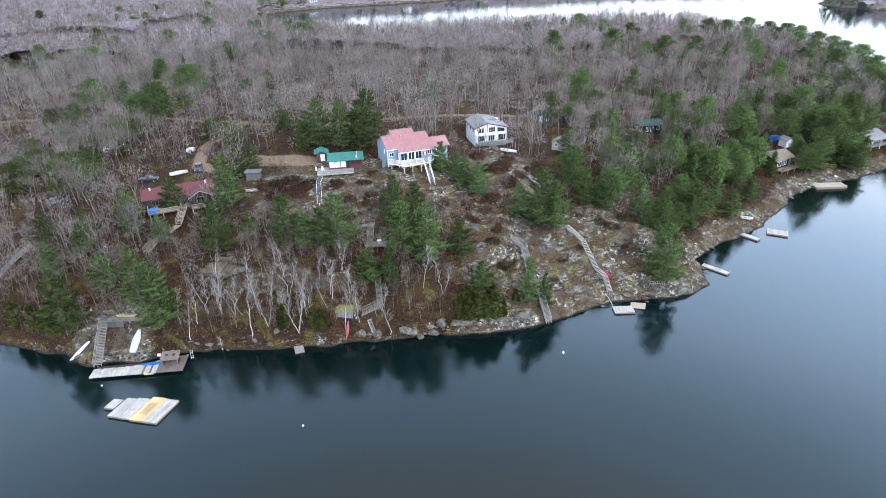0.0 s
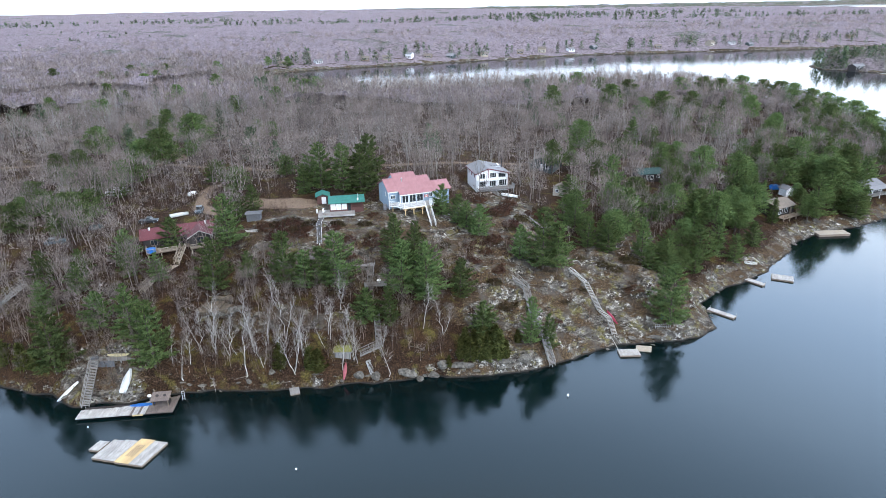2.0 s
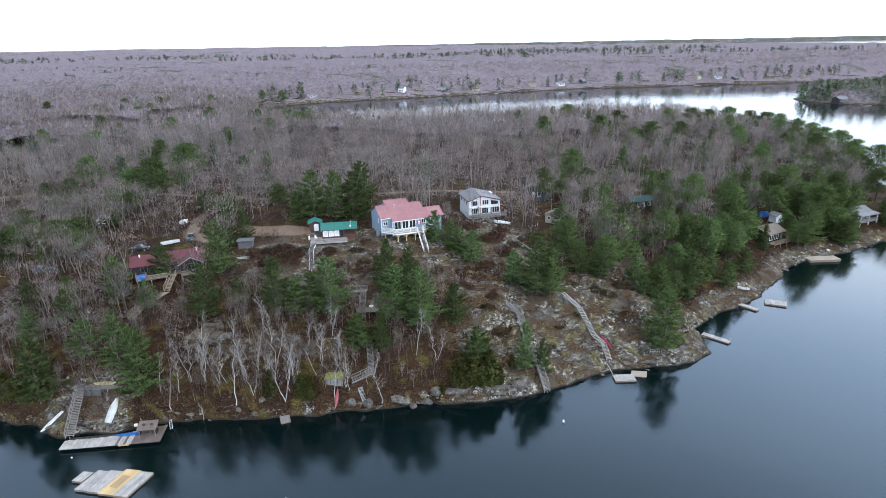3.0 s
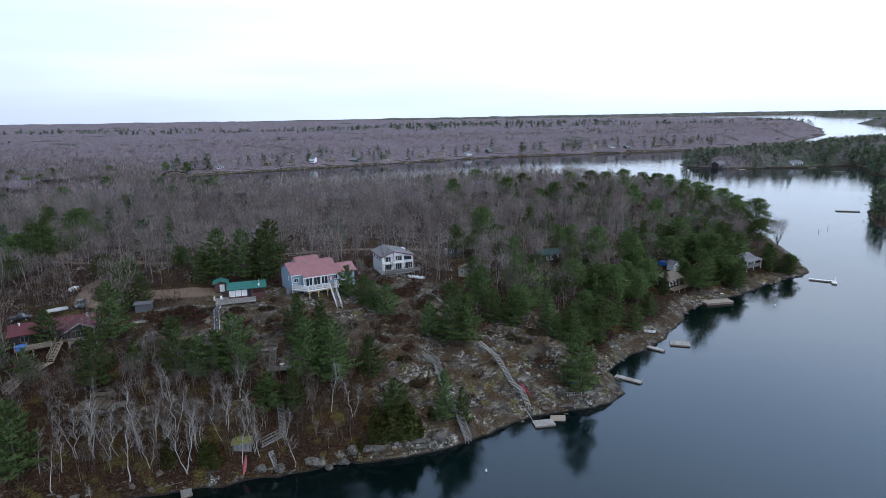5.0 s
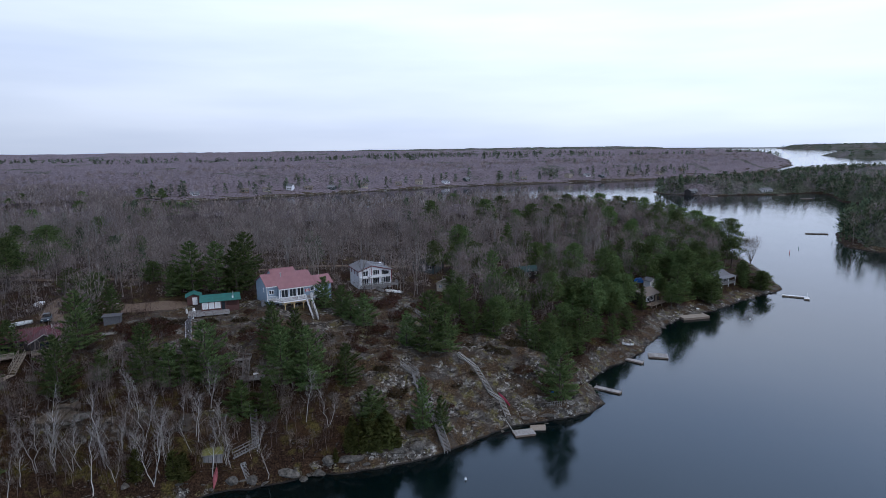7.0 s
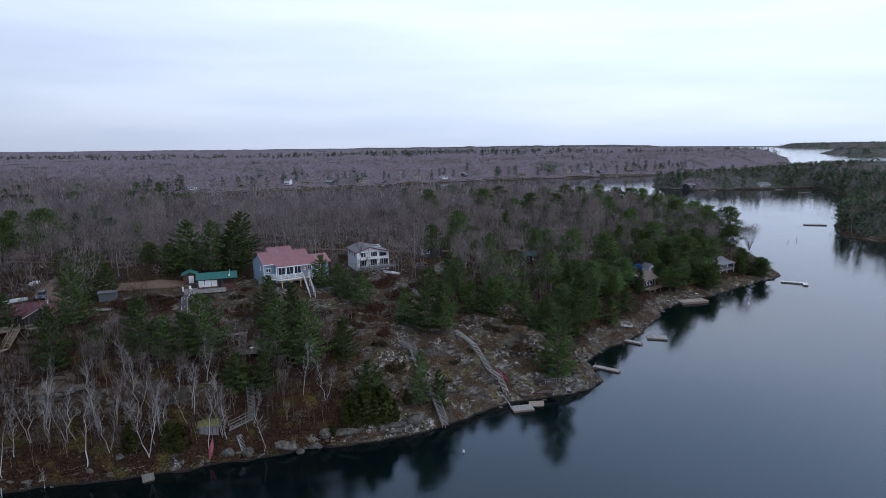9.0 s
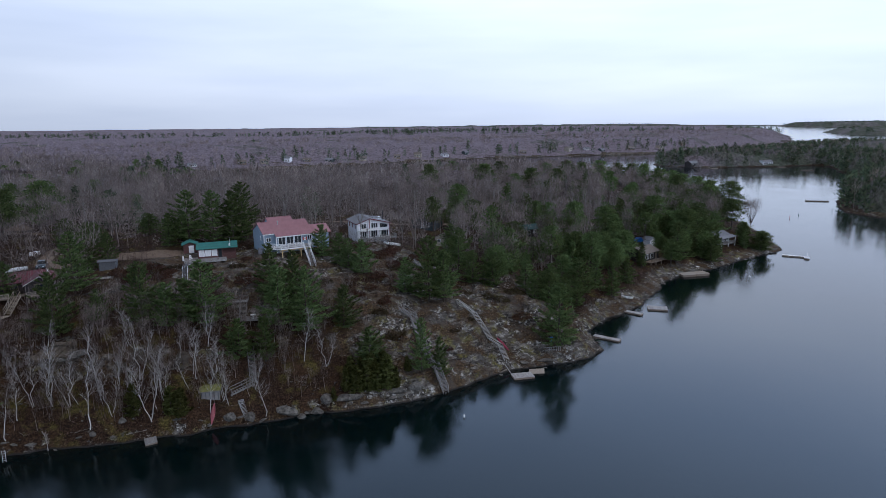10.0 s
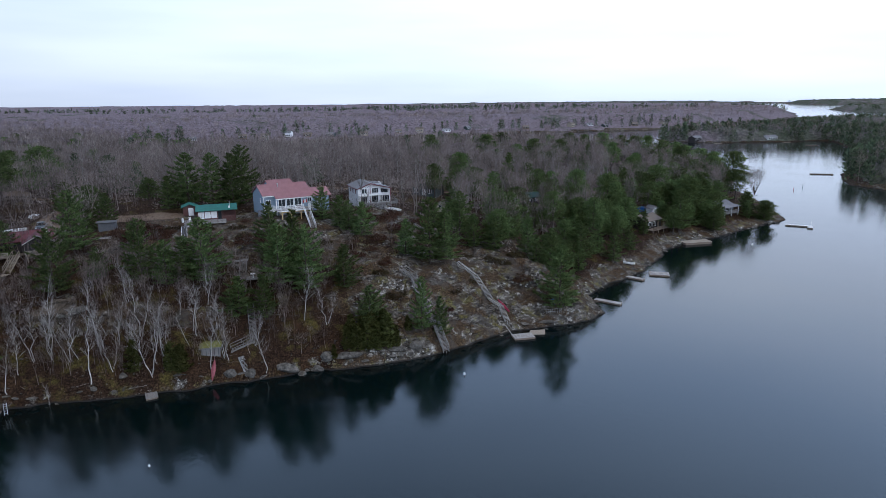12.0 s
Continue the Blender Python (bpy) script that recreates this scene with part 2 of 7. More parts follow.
LEDGE = surface("mossy_ledge", (0.03, 0.023, 0.017), (0.17, 0.13, 0.09), 1.6, 0.95, relief=0.1, grime=0.5)
BARK = surface("pine_bark", (0.035, 0.026, 0.02), (0.1, 0.075, 0.06), 4, 0.9)
SHRUB_TWIGS = foliage("shrub_twigs", (0.045, 0.03, 0.026), (0.2, 0.138, 0.12), attr=True, spread=0.4)
BIRCH = surface("birch_bark", (0.34, 0.32, 0.295), (0.66, 0.63, 0.59), 3, 0.7, stretch=(1, 1, 4))
ROCK = surface("granite", (0.02, 0.017, 0.014), (0.18, 0.163, 0.138), 2.2, 0.9, relief=0.12, grime=0.5)


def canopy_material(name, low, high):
    """The closed top of a forest: mottled crowns, darker gaps, evergreen stands where the slow noise passes low to
    high. Distance haze is put into the colours, pale and lavender.
    """
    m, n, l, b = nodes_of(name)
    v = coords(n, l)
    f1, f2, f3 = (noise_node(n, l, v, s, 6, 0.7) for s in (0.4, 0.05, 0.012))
    # haze over the far forest, painted into the crowns as pale lavender
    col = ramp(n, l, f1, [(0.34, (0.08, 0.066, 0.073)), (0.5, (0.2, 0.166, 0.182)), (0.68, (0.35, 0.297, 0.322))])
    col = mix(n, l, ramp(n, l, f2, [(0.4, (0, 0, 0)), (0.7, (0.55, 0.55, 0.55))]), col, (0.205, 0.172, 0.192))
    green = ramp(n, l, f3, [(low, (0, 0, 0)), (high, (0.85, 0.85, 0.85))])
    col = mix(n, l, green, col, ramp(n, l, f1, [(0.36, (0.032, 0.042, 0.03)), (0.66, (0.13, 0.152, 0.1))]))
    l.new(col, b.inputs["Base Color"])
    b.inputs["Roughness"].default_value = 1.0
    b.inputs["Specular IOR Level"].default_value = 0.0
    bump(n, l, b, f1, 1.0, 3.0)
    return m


HAZED_CANOPY = canopy_material("leafless_canopy", 0.56, 0.66)
HAZED_EVERGREEN_CANOPY = canopy_material("mixed_evergreen_canopy", 0.34, 0.52)

BLUE_SIDING = surface("blue_grey_siding", (0.2, 0.265, 0.33), (0.27, 0.34, 0.41), 2, 0.7, stretch=(0.3, 0.3, 7), grime=0.15)
WHITE_SIDING = surface("white_siding", (0.62, 0.61, 0.62), (0.78, 0.77, 0.78), 2, 0.7, stretch=(0.3, 0.3, 7), grime=0.2)
WHITE_PAINT = surface("white_paint", (0.68, 0.67, 0.65), (0.82, 0.81, 0.79), 4, 0.6, grime=0.2)
PINK_METAL = surface("faded_red_metal_roof", (0.25, 0.115, 0.122), (0.315, 0.155, 0.162), 1.2, 0.75, stretch=(1, 0.4, 1), grime=0.2, spread=0.03)
GREEN_METAL = surface("green_metal_roof", (0.014, 0.115, 0.096), (0.028, 0.165, 0.14), 1.2, 0.65, grime=0.15, spread=0.03)
DARK_GREEN_METAL = surface("dark_green_roof", (0.012, 0.042, 0.04), (0.025, 0.066, 0.062), 1.5, 0.75)
GREY_SHINGLE = surface("grey_shingles", (0.13, 0.13, 0.138), (0.21, 0.21, 0.22), 5, 0.9, grime=0.3)
BROWN_SHINGLE = surface("brown_shingles", (0.1, 0.08, 0.065), (0.2, 0.165, 0.135), 5, 0.9, grime=0.3)
MAROON_SHINGLE = surface("maroon_shingles", (0.075, 0.016, 0.022), (0.125, 0.034, 0.042), 5, 0.85, grime=0.25)
RED_LOG = surface("red_brown_boards", (0.065, 0.024, 0.02), (0.12, 0.05, 0.04), 3, 0.75, stretch=(0.4, 0.4, 6))
DARK_BOARD = surface("dark_stained_boards", (0.012, 0.009, 0.009), (0.035, 0.026, 0.024), 3, 0.7, stretch=(0.4, 0.4, 6))
GREY_WOOD = surface("weathered_grey_wood", (0.14, 0.128, 0.118), (0.3, 0.285, 0.27), 5, 0.9, stretch=(3, 0.5, 3), grime=0.4)
PALE_WOOD = surface("bleached_dock_boards", (0.2, 0.185, 0.175), (0.5, 0.48, 0.45), 3, 0.85, stretch=(3, 0.4, 3), grime=0.45)
TAN_WOOD = surface("new_yellow_lumber", (0.42, 0.29, 0.13), (0.6, 0.44, 0.23), 5, 0.8, stretch=(3, 0.4, 3), grime=0.2)
BROWN_WOOD = surface("brown_deck_timber", (0.13, 0.095, 0.07), (0.26, 0.2, 0.15), 5, 0.85, stretch=(3, 0.5, 3), grime=0.3)
SHELTER_BOARD = surface("old_brown_boards", (0.07, 0.052, 0.045), (0.19, 0.15, 0.13), 5, 0.9, stretch=(3, 0.5, 3), grime=0.5)
TAN_BOARD = surface("tan_plywood", (0.3, 0.25, 0.19), (0.42, 0.36, 0.29), 3, 0.85, grime=0.3)
GREY_BOARD = surface("grey_barn_boards", (0.055, 0.055, 0.06), (0.12, 0.12, 0.125), 4, 0.9, stretch=(4, 4, 0.5), grime=0.3)
GREEN_BOARD = surface("dark_green_siding", (0.035, 0.05, 0.05), (0.07, 0.09, 0.09), 3, 0.8)
TRIM_RED = surface("dark_red_trim", (0.11, 0.012, 0.02), (0.18, 0.03, 0.04), 3, 0.6)
HULL_WHITE = surface("white_hull", (0.74, 0.74, 0.73), (0.86, 0.86, 0.85), 2, 0.35, grime=0.15, relief=0.002)
HULL_PINK = surface("faded_pink_plastic", (0.42, 0.1, 0.12), (0.55, 0.18, 0.2), 2, 0.5, grime=0.2, relief=0.002)
HULL_RED = surface("magenta_plastic", (0.3, 0.02, 0.06), (0.42, 0.05, 0.1), 2, 0.5, relief=0.002)
HULL_TAN = surface("cream_canoe_hull", (0.55, 0.47, 0.27), (0.68, 0.6, 0.38), 2, 0.5, relief=0.002)
BLUE_PLASTIC = surface("blue_plastic", (0.01, 0.11, 0.42), (0.03, 0.2, 0.6), 2, 0.45, relief=0.004)
RED_PLASTIC = surface("red_plastic", (0.4, 0.02, 0.02), (0.5, 0.04, 0.03), 2, 0.5, relief=0.002)
DARK_METAL = surface("dark_metal", (0.015, 0.017, 0.02), (0.04, 0.042, 0.05), 3, 0.4, 0.4)
BLUE_CAR = surface("blue_grey_car_paint", (0.035, 0.06, 0.08), (0.06, 0.09, 0.115), 1, 0.3, 0.3, relief=0.0, grime=0.1)
GALV = surface("galvanised_metal", (0.4, 0.4, 0.4), (0.6, 0.6, 0.6), 3, 0.45, 0.7)
MOSS = surface("moss_cover", (0.1, 0.1, 0.03), (0.26, 0.25, 0.08), 3, 1.0, relief=0.05)
TYRE = surface("black_rubber", (0.012, 0.012, 0.012), (0.025, 0.025, 0.025), 3, 0.85)
CURTAIN = surface("pale_curtain", (0.55, 0.54, 0.52), (0.7, 0.69, 0.66), 3, 0.9, stretch=(6, 6, 0.4))


def glass_material():
    m, n, l, b = nodes_of("window_glass")
    b.inputs["Base Color"].default_value = (0.02, 0.025, 0.03, 1)
    b.inputs["Roughness"].default_value = 0.05
    b.inputs["IOR"].default_value = 1.5
    return m


GLASS = glass_material()

# ---- the lie of the land: shorelines in plan, heights from the distance to the shore ----
MAINLAND = [(-4900, 300), (-900, 180), (-300, 150), (-130, 112), (-100, 101), (-85, 97), (-75, 94.5), (-68, 91),
            (-60, 92), (-51, 95.3), (-34, 95.4), (-25, 96.7), (-12, 98.9), (2, 100.3), (14, 101.5), (19, 103.4),
            (25, 107), (34, 111), (45, 112), (51, 114), (56.5, 117.5), (57.5, 129), (62, 134.5), (80, 147),
            (92, 159), (97, 166), (107, 173.5), (124, 180.5), (148, 193.5), (161, 198.5), (167, 203), (180, 228),
            (192, 262), (202, 310), (204, 360), (180, 432), (115, 468), (30, 445), (-60, 430), (-120, 480)]
FAR_SHORE = [(-190, 600), (-190, 655), (-146, 691), (39, 764), (164, 817), (316, 838), (452, 850), (600, 890),
             (760, 1000), (890, 1110), (1000, 1215), (1290, 1590), (1515, 1965), (1560, 2300), (1250, 2900), (300, 3500), (-900, 4500), (-1200, 4900), (-4900, 4900)]
EAST_LAND = [(345, 615), (365, 588), (391, 572), (447, 566), (500, 568), (490, 545), (446, 480), (452, 440), (400, 395),
             (330, 350), (292, 315), (262, 278), (266, 259), (300, 250), (500, 235), (1500, 250), (1500, 700),
             (800, 900), (560, 760), (400, 690), (350, 645)]
OUTER_ISLE = [(1690, 1930), (1500, 1590), (1545, 1540), (1800, 1500), (2400, 1800), (2300, 2150), (1900, 2080)]
FAR_ISLE = [(2880, 3640), (2730, 3120), (3300, 2900), (4400, 3200), (4300, 4200), (3300, 3900)]
FAR_STRIP = [(-900, 4760), (1200, 4690), (2950, 4660), (4850, 4450), (4880, 4890), (-900, 4890)]


def value_noise(x, y, cell, seed=0):
    """Smooth noise between -1 and 1 over the plan."""
    u, v = np.asarray(x, float) / cell + seed * 17.3, np.asarray(y, float) / cell - seed * 9.1
    i, j = np.floor(u), np.floor(v)
    f, g = u - i, v - j
    f, g = f * f * (3 - 2 * f), g * g * (3 - 2 * g)

    def h(a, b):
        s = np.sin(a * 127.1 + b * 311.7 + seed * 74.7) * 43758.5453
        return (s - np.floor(s)) * 2 - 1
    return (h(i, j) * (1 - f) + h(i + 1, j) * f) * (1 - g) + (h(i, j + 1) * (1 - f) + h(i + 1, j + 1) * f) * g


def inland(x, y, outline):
    """Metres inside (positive) or outside (negative) of a shoreline."""
    best = np.full(np.shape(x), 1e9)
    inside = np.zeros(np.shape(x), bool)
    for (ax, ay), (bx, by) in zip(outline, outline[1:] + outline[:1]):
        dx, dy = bx - ax, by - ay
        k = np.clip(((x - ax) * dx + (y - ay) * dy) / (dx * dx + dy * dy), 0, 1)
        best = np.minimum(best, (x - ax - k * dx) ** 2 + (y - ay - k * dy) ** 2)
        cross = (ay > y) != (by > y)
        with np.errstate(divide="ignore", invalid="ignore"):
            inside ^= cross & (x < (bx - ax) * (y - ay) / (by - ay if by != ay else 1e-9) + ax)
    return np.where(inside, 1, -1) * np.sqrt(best)


def step(a, b, v):
    k = np.clip((v - a) / (b - a), 0, 1)
    return k * k * (3 - 2 * k)


def shore_distance(x, y):
    """Distance inland on the near land, with a ragged waterline."""
    d = inland(x, y, MAINLAND + FAR_SHORE)
    return d + (value_noise(x, y, 5, 3) * 0.7 + value_noise(x, y, 1.7, 4) * 0.35) * step(400, 200, y)


def blocks(x, y, cell, seed):
    """Broken slabs: each cell of an uneven paving is raised and tilted in its own way."""
    turn = 0.5
    u, v = (x * math.cos(turn) + y * math.sin(turn)) / (cell * 1.5), (y * math.cos(turn) - x * math.sin(turn)) / cell

    def h(a, b, k):
        q = np.sin(a * 127.1 + b * 311.7 + (seed + k) * 74.7) * 43758.5453
        return q - np.floor(q)
    i, j = np.floor(u), np.floor(v)
    best, out = np.full(np.shape(u), 1e9), np.zeros(np.shape(u))
    for di in (-1, 0, 1):
        for dj in (-1, 0, 1):
            a, b = i + di, j + dj
            du, dv = u - a - 0.15 - 0.7 * h(a, b, 1), v - b - 0.15 - 0.7 * h(a, b, 2)
            d = du * du + dv * dv
            lift = (h(a, b, 3) - 0.5) + du * (h(a, b, 4) - 0.5) + dv * (h(a, b, 5) - 0.2) * 1.1
            out = np.where(d < best, lift, out)
            best = np.minimum(best, d)
    return out


def height(x, y):
    x, y = np.asarray(x, float), np.asarray(y, float)
    d = shore_distance(x, y)
    top = np.interp(x, [-120, -60, -40, -10, 12, 28, 48, 70, 100, 160], [18, 19, 20.5, 20, 17.5, 15, 13, 10, 7, 5])
    reach = np.interp(x, [-120, -75, -60, -30, -10, 12, 28, 48, 100, 160], [16, 20, 18, 13, 13, 16, 18, 15, 14, 12])
    far = step(190, 320, y)
    top = top * (1 - far) + (12 + 6 * step(900, 4200, y)) * far
    reach = reach * (1 - far) + 30 * far
    land = np.where(d > 0, top * (1 - np.exp(-np.maximum(d, 0) / reach)) + 0.25 * np.minimum(d, 1), np.maximum(d * 0.5, -6))
    # ledges and hummocks of the bare rock
    near = step(330, 230, y)
    rough = value_noise(x, y, 9, 1) * 1.0 + value_noise(x, y, 3.6, 2) * 0.45 + value_noise(x, y, 1.5, 5) * 0.16
    land = land + near * rough * step(0.5, 8, d) * (0.35 + 0.65 * step(45, 15, d))
    open_rock = near * step(3, 12, x) * step(64, 50, x) * step(0.4, 3, d) * step(40, 24, d)
    land = land + open_rock * (blocks(x, y, 3.2, 1) * 0.75 + blocks(x, y, 1.5, 7) * 0.3)
    # low cliffs above the birches and beside the cedars
    face = d + value_noise(x, y, 6, 21) * 1.3 + blocks(x, y, 2.2, 3) * 0.9
    cliff = near * (step(-50, -42, x) * step(-16, -22, x) + step(-5, 0, x) * step(9, 5, x))
    land = land + cliff * 1.7 * (step(8.3, 9.0, face) - step(5, 8.2, d) * 0.5 - step(9.2, 15, d) * 0.5)
    bench = land + value_noise(x, y, 7, 8) * 1.2
    land = land + near * 0.27 * np.sin(bench * 3.7) * step(1, 6, d) * step(60, 30, d)
    land = land + (1 - near) * value_noise(x, y, 60, 6) * 2.0 * step(0, 40, d)
    out = land
    for outline, h in ((EAST_LAND, 6), (OUTER_ISLE, 5), (FAR_ISLE, 14), (FAR_STRIP, 15)):
        e = inland(x, y, outline) + value_noise(x, y, 14, 7) * 3
        out = np.maximum(out, np.where(e > 0, h * (1 - np.exp(-np.maximum(e, 0) / 30)), np.maximum(e * 0.5, -6)))
    return level_pads(x, y, out)


# flat ground under the houses and along the drive: centre, half sizes, turn in degrees, height
PADS = []


def level_pads(x, y, z):
    for cx, cy, hx, hy, turn, h in PADS:
        c, s = math.cos(radians(turn)), math.sin(radians(turn))
        u, v = (x - cx) * c + (y - cy) * s, -(x - cx) * s + (y - cy) * c
        k = step(5, 0, np.maximum(np.abs(u) - hx, np.abs(v) - hy))
        z = z * (1 - k) + h * k
    return z


def ground_z(x, y):
    return float(height(np.array([float(x)]), np.array([float(y)]))[0])


PADS += [(-10.7, 146.6, 6.5, 4.0, 22, 20.2), (-26.6, 144.6, 5.0, 2.6, 10, 19.35), (-33.6, 148.6, 2.4, 2.0, 10, 19.8),
         (9.3, 171.8, 4.4, 4.4, 14, 16.8), (-29.3, 140.0, 5.0, 1.2, 10, 18.9), (-62.5, 130.5, 7.6, 2.8, 25, 17.2)]


def graded(parts):
    """Grid lines: (from, to, spacing at from, spacing at to), joined end to end."""
    out = [parts[0][0]]
    for a, b, s, e in parts:
        while out[-1] < b - 1e-6:
            k = (out[-1] - a) / (b - a)
            out.append(min(b, out[-1] + s + (e - s) * k))
    return np.array(out)


def mesh_from(name, verts, faces, attrs=None, smooth=True, normals=None):
    """A mesh from arrays of places and of triangles or quads; foliage may round its shading with normals of its own."""
    me = bpy.data.meshes.new(name)
    k = faces.shape[1]
    me.vertices.add(len(verts))
    me.vertices.foreach_set("co", np.asarray(verts, np.float32).ravel())
    me.loops.add(faces.size)
    me.loops.foreach_set("vertex_index", faces.astype(np.int32).ravel())
    me.polygons.add(len(faces))
    me.polygons.foreach_set("loop_start", np.arange(0, faces.size, k, dtype=np.int32))
    me.polygons.foreach_set("use_smooth", np.full(len(faces), smooth or normals is not None))
    for key, values in (attrs or {}).items():
        me.attributes.new(key, "FLOAT", "POINT").data.foreach_set("value", np.asarray(values, np.float32))
    me.update(calc_edges=True)
    if normals is not None:
        me.normals_split_custom_set_from_vertices(np.asarray(normals, np.float32))
    return me


def along(x, y, line):
    """Distance from a line in plan."""
    best = np.full(np.shape(x), 1e9)
    for (ax, ay), (bx, by) in zip(line, line[1:]):
        dx, dy = bx - ax, by - ay
        k = np.clip(((x - ax) * dx + (y - ay) * dy) / (dx * dx + dy * dy), 0, 1)
        best = np.minimum(best, np.hypot(x - ax - k * dx, y - ay - k * dy))
    return best


# the gravel road behind the cottages, and the drives off it: line in plan and half width
ROADS = [([(-190, 192), (-135, 198), (-100, 197), (-66, 188), (-40, 178), (-10, 186), (30, 205), (80, 230)], 1.2),
         ([(-66, 188), (-70, 165), (-66, 150), (-60, 146)], 1.7),
         ([(-52, 151), (-38, 148)], 3.6),
         ([(-104, 215), (-96, 205)], 4.5)]


def track_mask(x, y):
    t = np.zeros(np.shape(x))
    for line, half in ROADS:
        t = np.maximum(t, step(half + 1.5, half - 1.5, along(x, y, line)))
    return t


def bare_mask(x, y):
    """Where the granite shows through: mostly on the open slope and along the waterline."""
    d = shore_distance(x, y)
    open_slope = step(-4, 6, x) * step(62, 44, x) * step(36, 22, d)
    knoll = step(26, 12, np.hypot((x + 22) * 0.7, y - 132)) * 0.72 + step(20, 8, np.hypot(x - 14, y - 148)) * 0.7
    cliff = step(1.6, 0.6, np.abs(d - 8.8 + value_noise(x, y, 6, 21) * 1.3)) * np.maximum(step(-50, -42, x) * step(-16, -22, x), step(-5, 0, x) * step(9, 5, x)) * 0.6
    ledge = step(8, 3, np.hypot((x + 47) * 0.8, (y - 108) * 1.2)) * 0.3
    dock = step(10, 5, np.hypot((x + 66) * 0.8, y - 95)) * 0.5
    water = step(2.2, 0.6, d) + step(4, 14, x) * step(8, 3, d)
    east = step(50, 75, x) * step(8, 2, d) * 0.6
    return np.clip(np.maximum.reduce([dock, cliff, open_slope * 0.56, knoll * 0.85, ledge, np.minimum(water, 1) * np.where(x < 0, 0.3, 0.55), east * 0.66]), 0, 1) * step(330, 230, y) + step(560, 600, y) * step(12, 7, d) * 0.9


def build_land():
    xs = graded([(-4950, -400, 260, 25), (-400, -100, 25, 1.6), (-100, -2, 0.75, 0.75), (-2, 64, 0.5, 0.5), (64, 180, 0.8, 1.6), (180, 700, 1.6, 25), (700, 4950, 25, 260)])
    ys = graded([(-600, 60, 120, 8), (60, 90, 8, 0.8), (90, 126, 0.5, 0.5), (126, 150, 0.6, 0.8), (150, 250, 0.8, 3), (250, 900, 3, 22), (900, 4950, 22, 220)])
    gx, gy = np.meshgrid(xs, ys)
    x, y = gx.ravel(), gy.ravel()
    z = height(x, y)
    w, h = len(xs), len(ys)
    i = (np.arange(h - 1)[:, None] * w + np.arange(w - 1)[None, :]).ravel()
    faces = np.stack([i, i + 1, i + w + 1, i + w], 1)
    keep = z[faces].max(1) > -5.5
    me = mesh_from("ground", np.stack([x, y, z], 1), faces[keep], {"bare": bare_mask(x, y), "track": track_mask(x, y)})
    me.materials.append(GROUND)
    ob = new("ground", me)
    tagged(ob, "grey granite shore with lichen, moss and brown leaf litter", "ground", kind="structure")
    xs = graded([(-4950, -300, 700, 60), (-300, 300, 60, 60), (300, 4950, 60, 700)])
    ys = graded([(-1200, 400, 60, 60), (400, 4950, 60, 700)])
    gx, gy = np.meshgrid(xs, ys)
    w, h = len(xs), len(ys)
    i = (np.arange(h - 1)[:, None] * w + np.arange(w - 1)[None, :]).ravel()
    me = mesh_from("water", np.stack([gx.ravel(), gy.ravel(), np.zeros(gx.size)], 1), np.stack([i, i + 1, i + w + 1, i + w], 1))
    me.materials.append(WATER)
    tagged(new("water", me), "calm dark blue lake with faint ripples", "lake", kind="structure")


build_land()


# ---- helpers for things ----
def part(name, bm, material, parent=None, label="", m=None):
    """Links a bmesh as one mesh object, under a thing or a part."""
    me = bpy.data.meshes.new(name)
    bm.to_mesh(me)
    bm.free()
    me.materials.append(material)
    ob = new(name, me)
    if parent is not None:
        ob.parent = parent
    if m is not None:
        ob.matrix_basis = m
    if label:
        ob["label"] = label
    return ob


def share(ob, parent, m):
    """Another piece on the same mesh."""
    o = new(ob.name.split(".")[0], ob.data)
    o.parent = parent
    o.matrix_basis = m
    return o


def thing(name, m, label, category, group="", kind=""):
    ob = new(name)
    ob.empty_display_size = 0.3
    ob.matrix_basis = m
    return tagged(ob, label, category, group, kind)


def box(bm, x0, x1, y0, y1, z0, z1, bevel=0.0):
    v = [bm.verts.new(p) for p in ((x0, y0, z0), (x1, y0, z0), (x1, y1, z0), (x0, y1, z0), (x0, y0, z1), (x1, y0, z1), (x1, y1, z1), (x0, y1, z1))]
    fs = [bm.faces.new([v[i] for i in q]) for q in ((3, 2, 1, 0), (4, 5, 6, 7), (0, 1, 5, 4), (1, 2, 6, 5), (2, 3, 7, 6), (3, 0, 4, 7))]
    if bevel:
        es = list({e for f in fs for e in f.edges})
        bmesh.ops.bevel(bm, geom=es, offset=bevel, segments=1, affect="EDGES")
    return bm


def boxes(*rows):
    bm = bmesh.new()
    for r in rows:
        box(bm, *r)
    return bm


def beam(bm, a, b, w, h=None):
    """A squared timber from a to b, w wide and h high."""
    h = h or w
    a, b = Vector(a), Vector(b)
    d = (b - a).normalized()
    side = d.cross(Vector((0, 0, 1)))
    if side.length < 1e-3:
        side = Vector((1, 0, 0))
    side.normalize()
    up = side.cross(d)
    q = [(-w / 2, -h / 2), (w / 2, -h / 2), (w / 2, h / 2), (-w / 2, h / 2)]
    p = [bm.verts.new(c + side * s + up * t) for c in (a, b) for s, t in q]
    for f in ((0, 1, 5, 4), (1, 2, 6, 5), (2, 3, 7, 6), (3, 0, 4, 7), (3, 2, 1, 0), (4, 5, 6, 7)):
        bm.faces.new([p[i] for i in f])
    return bm


